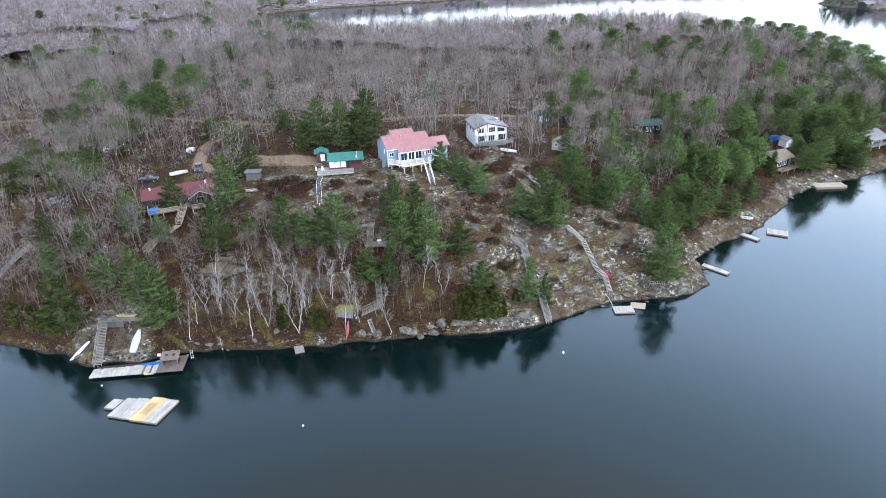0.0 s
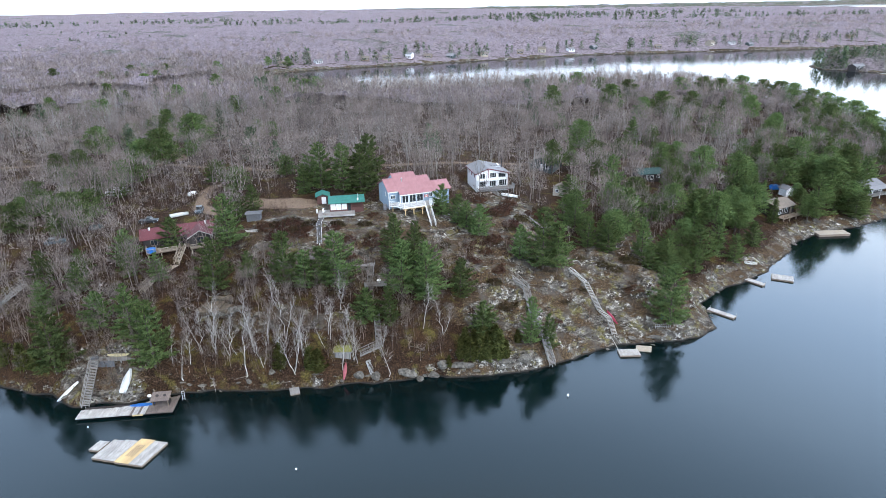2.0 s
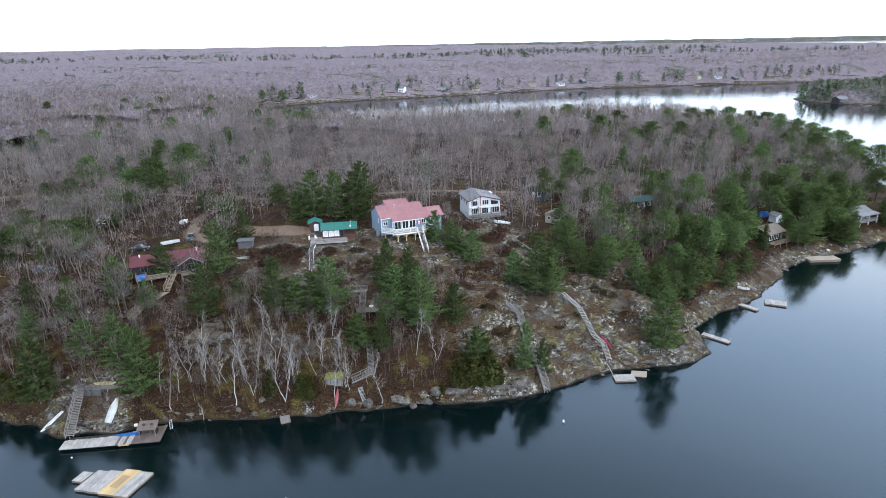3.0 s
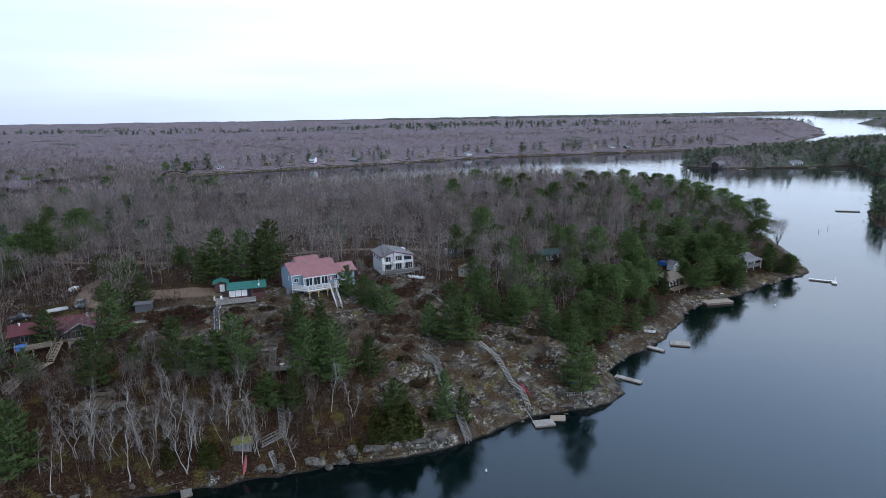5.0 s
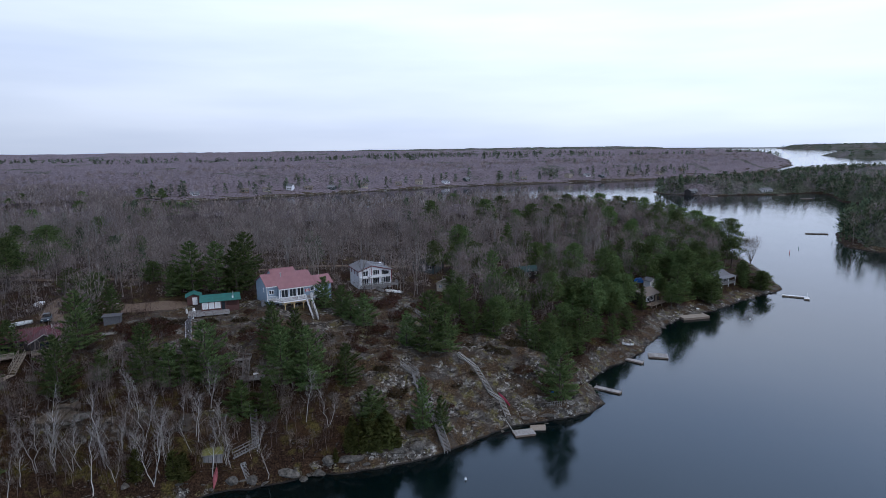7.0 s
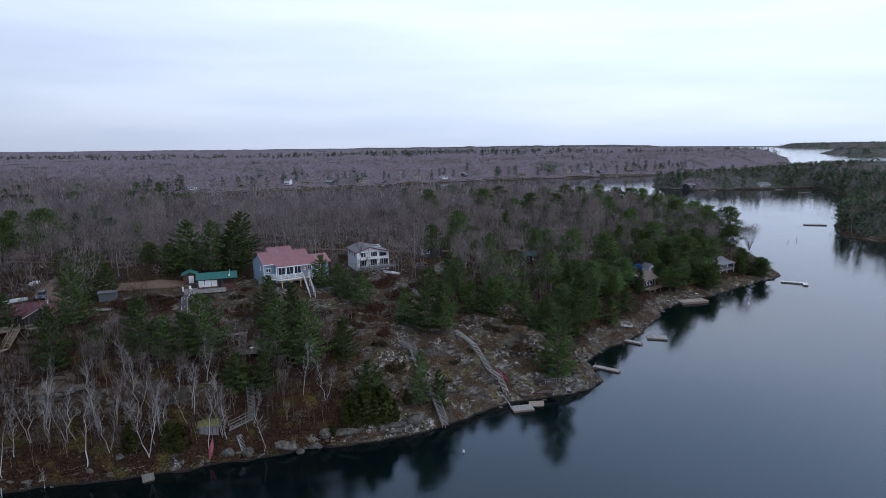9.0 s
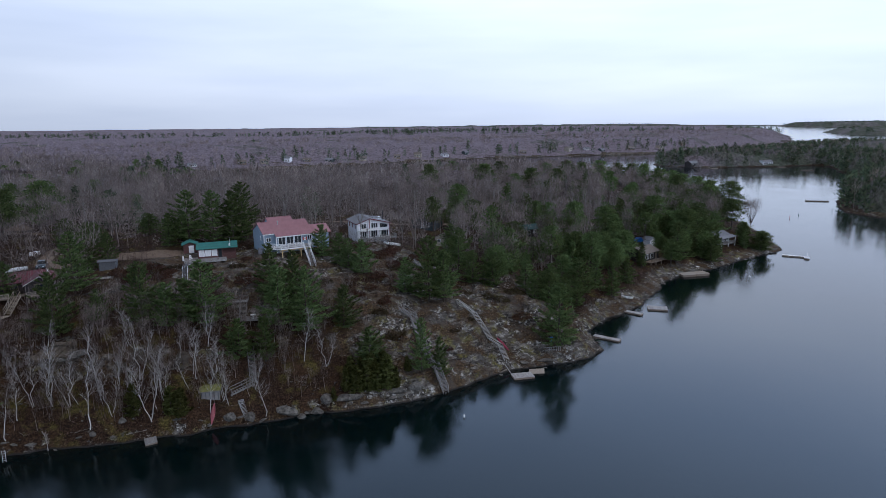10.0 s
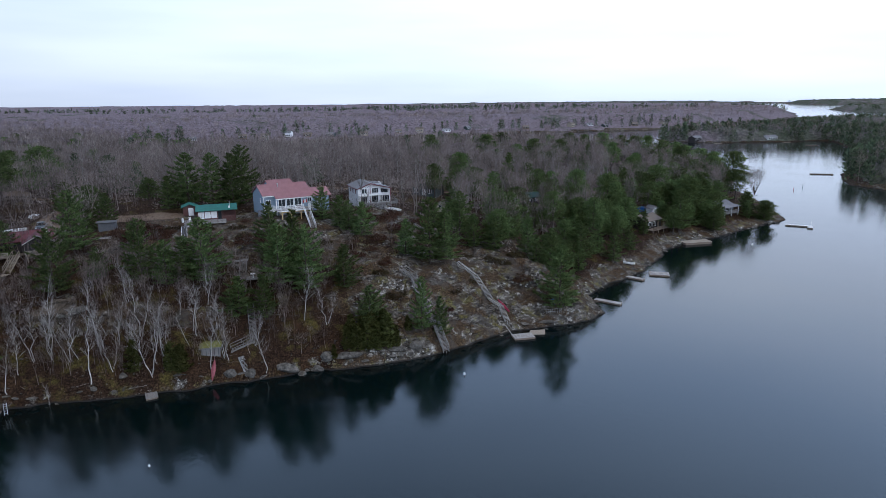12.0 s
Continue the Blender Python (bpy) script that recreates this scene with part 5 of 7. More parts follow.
def lying(x0, y0, x1, y1, lift=0.1, roll=0.0):
    """A pose on the ground with x running from one plan point to another."""
    a, b = Vector((x0, y0, ground_z(x0, y0) + lift)), Vector((x1, y1, ground_z(x1, y1) + lift))
    d = b - a
    return Matrix.Translation((a + b) / 2) @ Matrix.Rotation(math.atan2(d.y, d.x), 4, "Z") @ Matrix.Rotation(-math.atan2(d.z, math.hypot(d.x, d.y)), 4, "Y") @ Matrix.Rotation(radians(roll), 4, "X")


boat("rowing_boat", "white rowing boat lying keel up on the bank", "boat", lying(-60.9, 92.4, -60.1, 96.4, 0.25), 4.6, 1.5, 0.5, HULL_WHITE, 2, True)
boat("canoe", "white canoe lying keel up on bare rock", "canoe", lying(-73.0, 92.9, -70.2, 95.0, 0.15), 4.8, 0.9, 0.36, HULL_WHITE)
boat("canoe", "cream canoe lying keel up on the landing deck", "canoe", pose(-63.6, 99.0, ground_z(-67.4, 97.2) + 1.32, 0, 0, 3), 4.6, 0.9, 0.36, HULL_TAN)
boat("kayak", "blue kayak lying on the dock beside the shelter", "kayak", pose(-56.3, 90.6, 0.62, 0, 0, 8), 4.2, 0.75, 0.3, BLUE_PLASTIC, 0)
boat("kayak", "faded pink kayak leaning on the bank by the mossy shed", "kayak", lying(-21.4, 97.4, -20.9, 100.0, 0.25), 3.4, 0.7, 0.28, HULL_PINK, 0)
boat("kayak", "magenta kayak lying on rock beside the stairs", "kayak", lying(32.2, 117.6, 34.0, 115.0, 0.25), 3.6, 0.7, 0.28, HULL_RED, 0)
boat("rowing_boat", "small white boat drawn up on the rock", "boat", lying(75.0, 147.4, 78.2, 148.3, 0.1), 3.8, 1.5, 0.5, HULL_WHITE, 2, True, over=False)
boat("rowing_boat", "white boat lying keel up below the white house", "boat", lying(12.8, 161.8, 17.0, 162.8, 0.3), 4.8, 1.7, 0.55, HULL_WHITE, 1, True)


def small_dock(name, label, at, turn, w, d, material, z=0.4, sections=1, posts=True):
    t = thing(name, pose(at[0], at[1], 0, 0, 0, turn), label, "dock")
    for k in range(sections):
        float_section(t, -w / 2 + w * k / sections, -w / 2 + w * (k + 1) / sections - 0.02, -d / 2, d / 2, -0.2, z, material)
    if posts:
        for x, y in ((-w / 2 + 0.15, d / 2 + 0.06), (w / 2 - 0.15, d / 2 + 0.06)):
            part("pile", tube(bmesh.new(), [(x, y, -1.5), (x, y, z + 0.5)], [0.07, 0.06], 7), GREY_WOOD, t)
    return t


small_dock("float", "small weathered wooden float at the shore", (-30.1, 95.3), 20, 1.8, 2.2, GREY_WOOD, 0.3, posts=False)
small_dock("float", "grey plank float moored below the zigzag stairs", (34.8, 107.8), 2, 4.2, 2.4, PALE_WOOD, 0.4, posts=False)
slabt = thing("loose_deck", pose(38.2, 109.4, 0.15, 4, -6, -18), "pale plywood deck section lying on the waterline", "deck")
part("panel", boxes((-1.5, 1.5, -1.0, 1.0, 0, 0.12)), TAN_BOARD, slabt)
part("frame", boxes((-1.45, 1.45, -0.95, -0.85, -0.14, -0.002), (-1.45, 1.45, 0.85, 0.95, -0.14, -0.002)), BROWN_WOOD, slabt)
small_dock("dock", "old sagging log dock with pale boards", (59.9, 124.4), -46, 6.2, 1.5, PALE_WOOD, 0.35)
small_dock("dock", "narrow grey plank dock from the rocks", (74.7, 140.6), -52, 4.6, 1.5, PALE_WOOD, 0.4)
small_dock("float", "wide bleached plank swim float", (82.6, 142.9), -24, 5.0, 3.2, PALE_WOOD, 0.4, 2, False)
small_dock("dock", "broad tan plank dock below the brown cottage", (112.2, 173.9), 4, 9.5, 3.4, TAN_BOARD, 0.7, 2)
small_dock("slipway", "white plastic slide lying on the bank", (116.6, 180.6), 20, 1.0, 3.6, HULL_WHITE, 1.3, posts=False)


def long_pier():
    t = thing("pier", pose(159.2, 192.9, 0, 0, 0, -39), "long white floating pier with a square end", "pier")
    for k in range(4):
        float_section(t, 2.1 * k, 2.1 * k + 2.06, -0.75, 0.75, -0.15, 0.45, WHITE_PAINT)
    float_section(t, 6.9, 8.6, -3.2, -0.77, -0.15, 0.45, WHITE_PAINT)
    part("pole", tube(bmesh.new(), [(8.0, 0.4, 0.4), (8.0, 0.4, 1.9)], [0.04, 0.04], 6), HULL_WHITE, t)


long_pier()
for x, y, a, n in ((284.5, 321, -28, 6), (446, 520.5, -18, 5), (380, 568, 10, 4), (452, 562, 0, 4), (330, 834, 12, 5), (205, 826, 40, 5), (60, 768, 60, 4), (-60, 733, 60, 4)):
    small_dock("dock", "grey dock on the far shore", (x, y), a, n * 2.0, 2.4, PALE_WOOD, 0.5, n // 2)


def buoy(x, y, material, label, size=0.3, tall=0.5):
    t = thing("buoy", pose(x, y, 0), label, "buoy")
    part("float", tube(bmesh.new(), [(0, 0, -0.2), (0, 0, 0), (0, 0, tall * 0.6), (0, 0, tall)], [size * 0.5, size, size * 0.8, size * 0.3], 10), material, t)
    part("eye", tube(bmesh.new(), [(0, 0, tall), (0, 0, tall + 0.12)], [0.05, 0.04], 6), DARK_METAL, t)


buoy(20.1, 93.7, HULL_WHITE, "white mooring buoy on the lake", 0.2, 0.5)
buoy(-63.4, 85.3, HULL_WHITE, "small white buoy off the dock", 0.14, 0.24)
buoy(-25.0, 75.0, HULL_WHITE, "tiny white float on the lake", 0.16, 0.3)
buoy(224, 269, RED_PLASTIC, "red channel marker buoy", 0.12, 1.5)
buoy(235.5, 276.8, GREEN_METAL, "green channel marker buoy", 0.12, 1.5)
buoy(128, 168, HULL_WHITE, "white mooring buoy off the shore", 0.25, 0.5)

# ---- stairs on the open rock ----
stairway("rock_stairs", "grey timber stairs climbing bare granite", [(18.7, 103.2, 0.4), (17.3, 106.8, 4.5), (16.3, 108.4, 5.4), (15.3, 111.8, ground_z(15.3, 111.8) + 0.7), (14.4, 115.4, ground_z(14.4, 115.4) + 0.6), (12.4, 118.3, ground_z(12.4, 118.3) + 0.5)], 1.1, GREY_WOOD, GREY_WOOD)
B = [(32.8, 112.2), (32.2, 115.4), (30.6, 117.2), (29.4, 120.0), (28.6, 123.4), (25.4, 126.3)]
stairway("rock_stairs", "zigzag grey timber stairs over granite to the water", [(x, y, ground_z(x, y) + 0.6) for x, y in B], 1.05, PALE_WOOD)
pole = thing("gangway_pole", lying(32.3, 111.6, 33.4, 108.9, 0.3), "pale pole lying from stairs to the water", "pole")
part("pole", tube(bmesh.new(), [(-1.8, 0, 0), (1.8, 0, 0)], [0.07, 0.06], 7), PALE_WOOD, pole)
G = [(-29.4, 123.0), (-30.3, 127.5), (-31.3, 132.2), (-32.0, 137.8)]
stairway("hill_stairs", "long white-railed stairs up to the green-roofed cabin", [(x, y, ground_z(x, y) + 0.4) for x, y in G], 1.0, WHITE_PAINT, None, tread=GREY_BOARD)
stairway("shore_steps", "small steel steps at the waterline", [(-15.6, 98.6, 0.3), (-16.9, 100.2, ground_z(-16.9, 100.2) + 0.2)], 0.9, GALV)
stairway("shore_stairs", "grey timber stairs with rails above the mossy shed", [(-18.4, 100.6, ground_z(-18.4, 100.6) + 0.3), (-14.9, 102.2, ground_z(-14.9, 102.2) + 0.5), (-15.6, 106.5, ground_z(-15.6, 106.5) + 0.4)], 1.0, GREY_WOOD, GREY_WOOD)


def mid_landing():
    z = ground_z(-16.3, 113.2) + 0.6
    t = thing("landing_deck", pose(-16.3, 113.0, z, 0, 0, 0), "small grey landing deck among the pines", "deck")
    part("deck_floor", boxes((-2.2, 2.2, -1.1, 1.1, -0.1, 0)), GREY_WOOD, t)
    railing(t, (-2.2, -1.05, 0), (2.2, -1.05, 0), GREY_WOOD, 0.8, False)
    for u in (-2, 2):
        part("post", boxes((u - 0.08, u + 0.08, -1.0, -0.84, -2.2, -0.1)), GREY_WOOD, t)
    tab = thing("deck_table", pose(-15.7, 113.2, z), "round white table on the landing deck", "table")
    part("tabletop", tube(bmesh.new(), [(0, 0, 0.68), (0, 0, 0.73)], [0.5, 0.5], 14), WHITE_PAINT, tab)
    part("leg", tube(bmesh.new(), [(0, 0, 0), (0, 0, 0.68)], [0.2, 0.05], 8), WHITE_PAINT, tab)
    z2 = ground_z(-19.0, 117.4) + 0.5
    stairway("landing_stairs", "dark timber stairs between two landings", [(-17.6, 113.9, z), (-17.6, 116.6, z2)], 1.1, GREY_WOOD, GREY_WOOD)
    u2 = thing("landing_deck", pose(-19.4, 117.4, z2), "narrow grey upper landing with rail", "deck")
    part("deck_floor", boxes((-2.4, 2.4, -0.8, 0.8, -0.1, 0)), GREY_WOOD, u2)
    railing(u2, (-2.4, 0.75, 0), (2.4, 0.75, 0), GREY_WOOD, 0.8, False)
    for u in (-2.2, 2.2):
        part("post", boxes((u - 0.08, u + 0.08, -0.7, -0.54, -1.8, -0.1)), GREY_WOOD, u2)


mid_landing()


def mossy_shed():
    z = ground_z(-21.6, 100.2) - 0.2
    t = thing("pump_shed", pose(-21.6, 100.0, z, 0, 0, 3), "tiny grey board shed with mossy roof by the water", "shed")
    part("wall", boxes((-1.5, 1.5, 0, 2.0, -1.2, 1.5)), GREY_WOOD, t)
    part("roof", slab(bmesh.new(), [(-1.8, -0.3, 1.5), (1.8, -0.3, 1.5), (1.8, 2.4, 2.0), (-1.8, 2.4, 2.0)], 0.12), GREY_WOOD, t)
    bm = bmesh.new()
    bmesh.ops.create_grid(bm, x_segments=14, y_segments=10, size=1.0)
    for v in bm.verts:
        x, y = v.co.x * 1.75, 1.05 + v.co.y * 1.3
        rim = max(abs(v.co.x), abs(v.co.y))
        v.co = Vector((x, y, 1.56 + (y + 0.3) * 0.185 + (0.12 + 0.07 * noise.noise((x * 2, y * 2, 3))) * (1 - rim ** 4)))
    part("moss", bm, MOSS, t)
    for k in range(5):
        part("batten", boxes((-1.4 + 0.65 * k, -1.3 + 0.65 * k, -0.04, -0.002, -1.0, 1.48)), GREY_BOARD, t)


mossy_shed()
bench = thing("shore_fence", pose(43.4, 114.6, ground_z(43.4, 114.6), 0, 0, 4), "low pale rail fence under the big pine", "fence")
for k in range(9):
    part("picket", boxes((-1.6 + 0.4 * k, -1.52 + 0.4 * k, -0.04, 0.04, -0.3, 0.75)), PALE_WOOD, bench)
for z in (0.15, 0.7):
    part("rail", boxes((-1.65, 1.72, 0.045, 0.1, z, z + 0.09)), PALE_WOOD, bench)
ch = thing("beach_chair", pose(43.6, 116.0, ground_z(43.6, 116.0)), "blue plastic chair behind the low fence", "chair")
part("seat", boxes((-0.3, 0.3, -0.3, 0.3, 0.3, 0.38, 0.02)), BLUE_PLASTIC, ch)
part("backrest", boxes((-0.3, 0.3, 0.28, 0.36, 0.38, 0.95, 0.02)), BLUE_PLASTIC, ch)
for a, b in ((-1, -1), (1, -1), (-1, 1), (1, 1)):
    part("leg", boxes((a * 0.26 - 0.03, a * 0.26 + 0.03, b * 0.26 - 0.03, b * 0.26 + 0.03, -0.1, 0.3)), BLUE_PLASTIC, ch)
stairway("hill_stairs", "grey timber stairs at the western shore under bare trees", [(-96.5, 110.8, ground_z(-96.5, 110.8) + 0.3), (-93.8, 113.6, ground_z(-93.8, 113.6) + 0.5), (-91.5, 116.6, ground_z(-91.5, 116.6) + 0.4)], 1.4, GREY_WOOD, GREY_WOOD)
stairway("hill_stairs", "weathered plank walk over the knoll below the white house", [(21.6, 141.5, ground_z(21.6, 141.5) + 0.3), (19.0, 146.0, ground_z(19, 146) + 0.4), (16.8, 150.5, ground_z(16.8, 150.5) + 0.3)], 1.2, GREY_WOOD)


# ---- the road: poles, wires and parked vehicles ----
def pole_line():
    spots = [(-101, 200), (-71.5, 191.5), (-63, 187), (-30, 183.5), (8, 201), (-138, 202.5)]
    spots.sort()
    tops = []
    for x, y in spots:
        t = thing("utility_pole", pose(x, y, ground_z(x, y)), "grey wooden utility pole beside the gravel road", "utility pole", "poles along the road")
        part("pole", tube(bmesh.new(), [(0, 0, -0.5), (0, 0, 8.8)], [0.16, 0.1], 8), GREY_WOOD, t)
        part("crossarm", boxes((-0.06, 0.06, -0.9, 0.9, 8.1, 8.25)), GREY_WOOD, t)
        for k in (-0.8, 0.8):
            part("insulator", tube(bmesh.new(), [(0, k, 8.25), (0, k, 8.42)], [0.05, 0.04], 6), WHITE_PAINT, t)
        tops.append(Vector((x, y, ground_z(x, y) + 8.42)))
    for a, b in zip(tops, tops[1:]):
        for k in (-0.8, 0.8):
            o = Vector((0, k, 0))
            w = thing("power_line", pose(*(a + o)), "thin dark power line between poles", "cable")
            pts = [(b - a) * (i / 8) - Vector((0, 0, 0.9 * 4 * (i / 8) * (1 - i / 8))) for i in range(9)]
            part("wire", tube(bmesh.new(), pts, [0.015] * 9, 4), DARK_METAL, w)


pole_line()


def car(label, x, y, turn, material, truck=False):
    t = thing("pickup_truck" if truck else "car", pose(x, y, ground_z(x, y), 0, 0, turn), label, "car")
    bm = boxes((-2.2, 2.2, -0.9, 0.9, 0.35, 0.95, 0.12))
    part("body", bm, material, t)
    bm = bmesh.new()
    lo = [(-1.7, -0.82), (0.7, -0.82), (0.7, 0.82), (-1.7, 0.82)] if not truck else [(-0.4, -0.82), (1.1, -0.82), (1.1, 0.82), (-0.4, 0.82)]
    hi = [(-1.3, -0.66), (0.1, -0.66), (0.1, 0.66), (-1.3, 0.66)] if not truck else [(-0.25, -0.68), (0.55, -0.68), (0.55, 0.68), (-0.25, 0.68)]
    a = [bm.verts.new((u, v, 0.94)) for u, v in lo]
    b = [bm.verts.new((u, v, 1.5)) for u, v in hi]
    for i in range(4):
        bm.faces.new((a[i], a[(i + 1) % 4], b[(i + 1) % 4], b[i]))
    bm.faces.new(a[::-1])
    bm.faces.new(b)
    part("windows", bm, GLASS, t)
    u0, u1 = hi[0][0], hi[1][0]
    part("cab_roof", boxes((u0 - 0.02, u1 + 0.02, -0.68, 0.68, 1.502, 1.56)), material, t)
    for u in (-1.4, 1.4):
        for v in (-0.86, 0.86):
            wh = part("wheel", tube(bmesh.new(), [(u, v - 0.1, 0.34), (u, v + 0.1, 0.34)], [0.34, 0.34], 14), TYRE, t)
            part("rim", tube(bmesh.new(), [(u, v - 0.11, 0.34), (u, v + 0.11, 0.34)], [0.19, 0.19], 10), GALV, wh)
    for v in (-0.6, 0.6):
        part("headlight", boxes((2.19, 2.22, v - 0.18, v + 0.18, 0.65, 0.8)), HULL_WHITE, t)


car("dark blue-grey car parked behind the maroon-roofed house", -65.0, 147.0, -75, BLUE_CAR)
car("dark car parked among bare trees", -93.6, 132.2, 20, BLUE_CAR)
car("dark pickup truck beside the maroon-roofed house", -75.6, 141.6, 10, DARK_METAL, True)
boat("rowing_boat", "white boat under a cover on the drive", "boat", lying(-70.4, 143.6, -67.4, 144.8, 0.5), 4.4, 1.8, 0.6, HULL_WHITE, 1, True)


def tarp(label, x, y, turn, w, d, h, material, category="tarpaulin"):
    """A sheet thrown over a stack, sagging to the ground."""
    t = thing("tarp_pile", pose(x, y, ground_z(x, y) - 0.1, 0, 0, turn), label, category)
    bm = bmesh.new()
    bmesh.ops.create_grid(bm, x_segments=16, y_segments=12, size=1.0)
    for v in bm.verts:
        r = max(abs(v.co.x), abs(v.co.y))
        v.co.z = h * (1 - max(0, (r - 0.72) / 0.28) ** 1.5) + 0.16 * noise.noise((v.co.x * 3 + x, v.co.y * 3, y))
        v.co.x *= w / 2
        v.co.y *= d / 2
    part("sheet", bm, material, t)


tarp("white tarpaulin over a trailer among bare trees", -95.5, 165.0, 10, 6.0, 2.6, 1.8, HULL_WHITE)
tarp("white sheet over a wood pile by the drive", -73.0, 162.5, 60, 2.4, 1.6, 1.0, HULL_WHITE)
tarp("blue tarpaulin beside a shed under pines", 108.2, 203.0, 15, 3.2, 2.2, 1.5, BLUE_PLASTIC)
tarp("dark tarpaulin over a boat under bare trees", -88.0, 140.0, 40, 3.4, 1.8, 0.9, GREEN_BOARD)


# ---- boulders and ledges ----
def rock_mesh(seed, flat=0.6, sub=3):
    bm = bmesh.new()
    bmesh.ops.create_icosphere(bm, subdivisions=sub, radius=1)
    for v in bm.verts:
        p = v.co.copy()
        k = 1 + 0.3 * noise.noise(p * 1.3 + Vector((seed * 3.1, 0, 0))) + 0.22 * noise.noise(p * 2.9 + Vector((0, seed, 0))) + 0.14 * noise.noise(p * 6.5 + Vector((0, 0, seed)))
        # split faces: flatten towards a few planes
        for q in range(9):
            n = Vector((math.cos(seed + q * 1.7), math.sin(seed * 2 + q), 1.1 * math.sin(q * 2.3 + seed))).normalized()
            k = min(k, (0.66 + 0.1 * math.sin(q * 5 + seed)) / max(0.05, p.dot(n)))
        v.co = Vector((p.x * k, p.y * k, p.z * k * flat))
    return bm


def ledge_slab():
    """The tilted slab that juts from the bank, mossy and brown on top, split at its foot."""
    t = thing("rock_ledge", pose(-47.6, 107.4, ground_z(-47.6, 107.4) + 0.5, 14, -6, -16), "long tilted granite ledge with mossy brown top", "rock ledge")
    for x0, x1, y0, y1, z0, z1 in ((-3.4, 1.4, -1.5, 1.8, -1.0, 0.5), (1.5, 3.3, -1.2, 1.6, -1.1, 0.3), (-4.6, -3.5, -0.8, 1.4, -1.0, 0.1), (-2.0, 2.0, 1.9, 3.2, -0.9, 0.9)):
        bm = boxes((x0, x1, y0, y1, z0, z1))
        bmesh.ops.subdivide_edges(bm, edges=bm.edges[:], cuts=4, use_grid_fill=True)
        for v in bm.verts:
            q = v.co.copy()
            v.co += Vector((noise.noise(q * 0.8), noise.noise(q * 0.8 + Vector((9, 0, 0))), noise.noise(q * 0.7 + Vector((0, 9, 0))))) * 0.4
        part("block", bm, LEDGE, t)


ledge_slab()
ROCKS = []
for k in range(4):
    ob = part("boulder", rock_mesh(k + 1, 0.72 + 0.08 * k, 2), ROCK)
    ROCKS.append(tagged(ob, ["rough grey granite boulder at the waterline", "pale lichen-spotted granite boulder on the shore", "angular grey boulder below the bank", "broad low granite block at the water"][k], "boulder", "boulders of the shore"))
brng = np.random.default_rng(3)
rows = [(-9.5, 99.6, 2.4, 1.3, 1.5), (-4.5, 100.4, 1.6, 1.2, 1.2), (-2.8, 101.2, 1.5, 1.3, 1.3), (-7.0, 99.3, 1.4, 0.9, 0.7), (0.6, 100.9, 1.5, 0.9, 0.8), (-15.5, 98.9, 1.1, 0.9, 0.9), (-18.6, 98.7, 1.0, 0.8, 0.8), (-34.6, 97.6, 1.1, 0.8, 0.7),
        (-44.0, 106.4, 1.5, 1.0, 0.9), (10, 102.6, 1.6, 1.0, 0.8), (13, 103.2, 1.4, 1.0, 0.9), (41, 112.8, 2.4, 0.8, 0.6)]
xs = [p for p in MAINLAND if -100 < p[0] < 166]
for (ax, ay), (bx, by) in zip(xs, xs[1:]):
    n = int(math.hypot(bx - ax, by - ay) / (2.6 if ax < 0 else 4.0))
    for k in range(n):
        f = (k + brng.uniform(0, 1)) / n
        s = brng.uniform(0.2, 0.5) if ax < 0 else brng.uniform(0.3, 0.8)
        rows.append((ax + (bx - ax) * f + brng.normal() * 0.4, ay + (by - ay) * f + brng.uniform(-0.1, 1.2), s * 1.3, s, s * 0.6))
seen = set()
for i, (x, y, sx, sy, sz) in enumerate(rows):
    k = i % 4
    m = Matrix.Translation((x, y, max(ground_z(x, y), -0.2) + sz * 0.12)) @ pose(0, 0, 0, brng.uniform(-12, 12), brng.uniform(-12, 12), brng.uniform(-25, 25) if sx > 1.4 else brng.uniform(0, 360)) @ Matrix.Diagonal((sx, sy, sz, 1))
    if k in seen:
        copy_thing(ROCKS[k], m)
    else:
        seen.add(k)
        ROCKS[k].matrix_basis = m


# ---- trees ----
rng = np.random.default_rng(7)


def unit(v):
    return v / (np.linalg.norm(v, axis=-1, keepdims=True) + 1e-9)


def spray(points, dirs, length, width, rng, out=None):
    """One thin triangle at each point, pointing its way and facing outwards; also a soft outward normal for each corner."""
    n = len(points)
    side = unit(np.cross(dirs, rng.normal(size=(n, 3))))
    ln = (length * rng.uniform(0.6, 1.3, n))[:, None]
    wd = (width * rng.uniform(0.6, 1.3, n))[:, None]
    out = unit((np.array([0, 0, 1.0]) + 0 * points if out is None else out) + rng.normal(size=(n, 3)) * 0.22)
    away = (np.cross(side, dirs) * out).sum(1) < 0
    side[away] *= -1
    v = np.stack([points - side * wd, points + side * wd, points + dirs * ln], 1).reshape(-1, 3)
    return v, np.arange(n * 3).reshape(-1, 3), np.repeat(out, 3, axis=0)


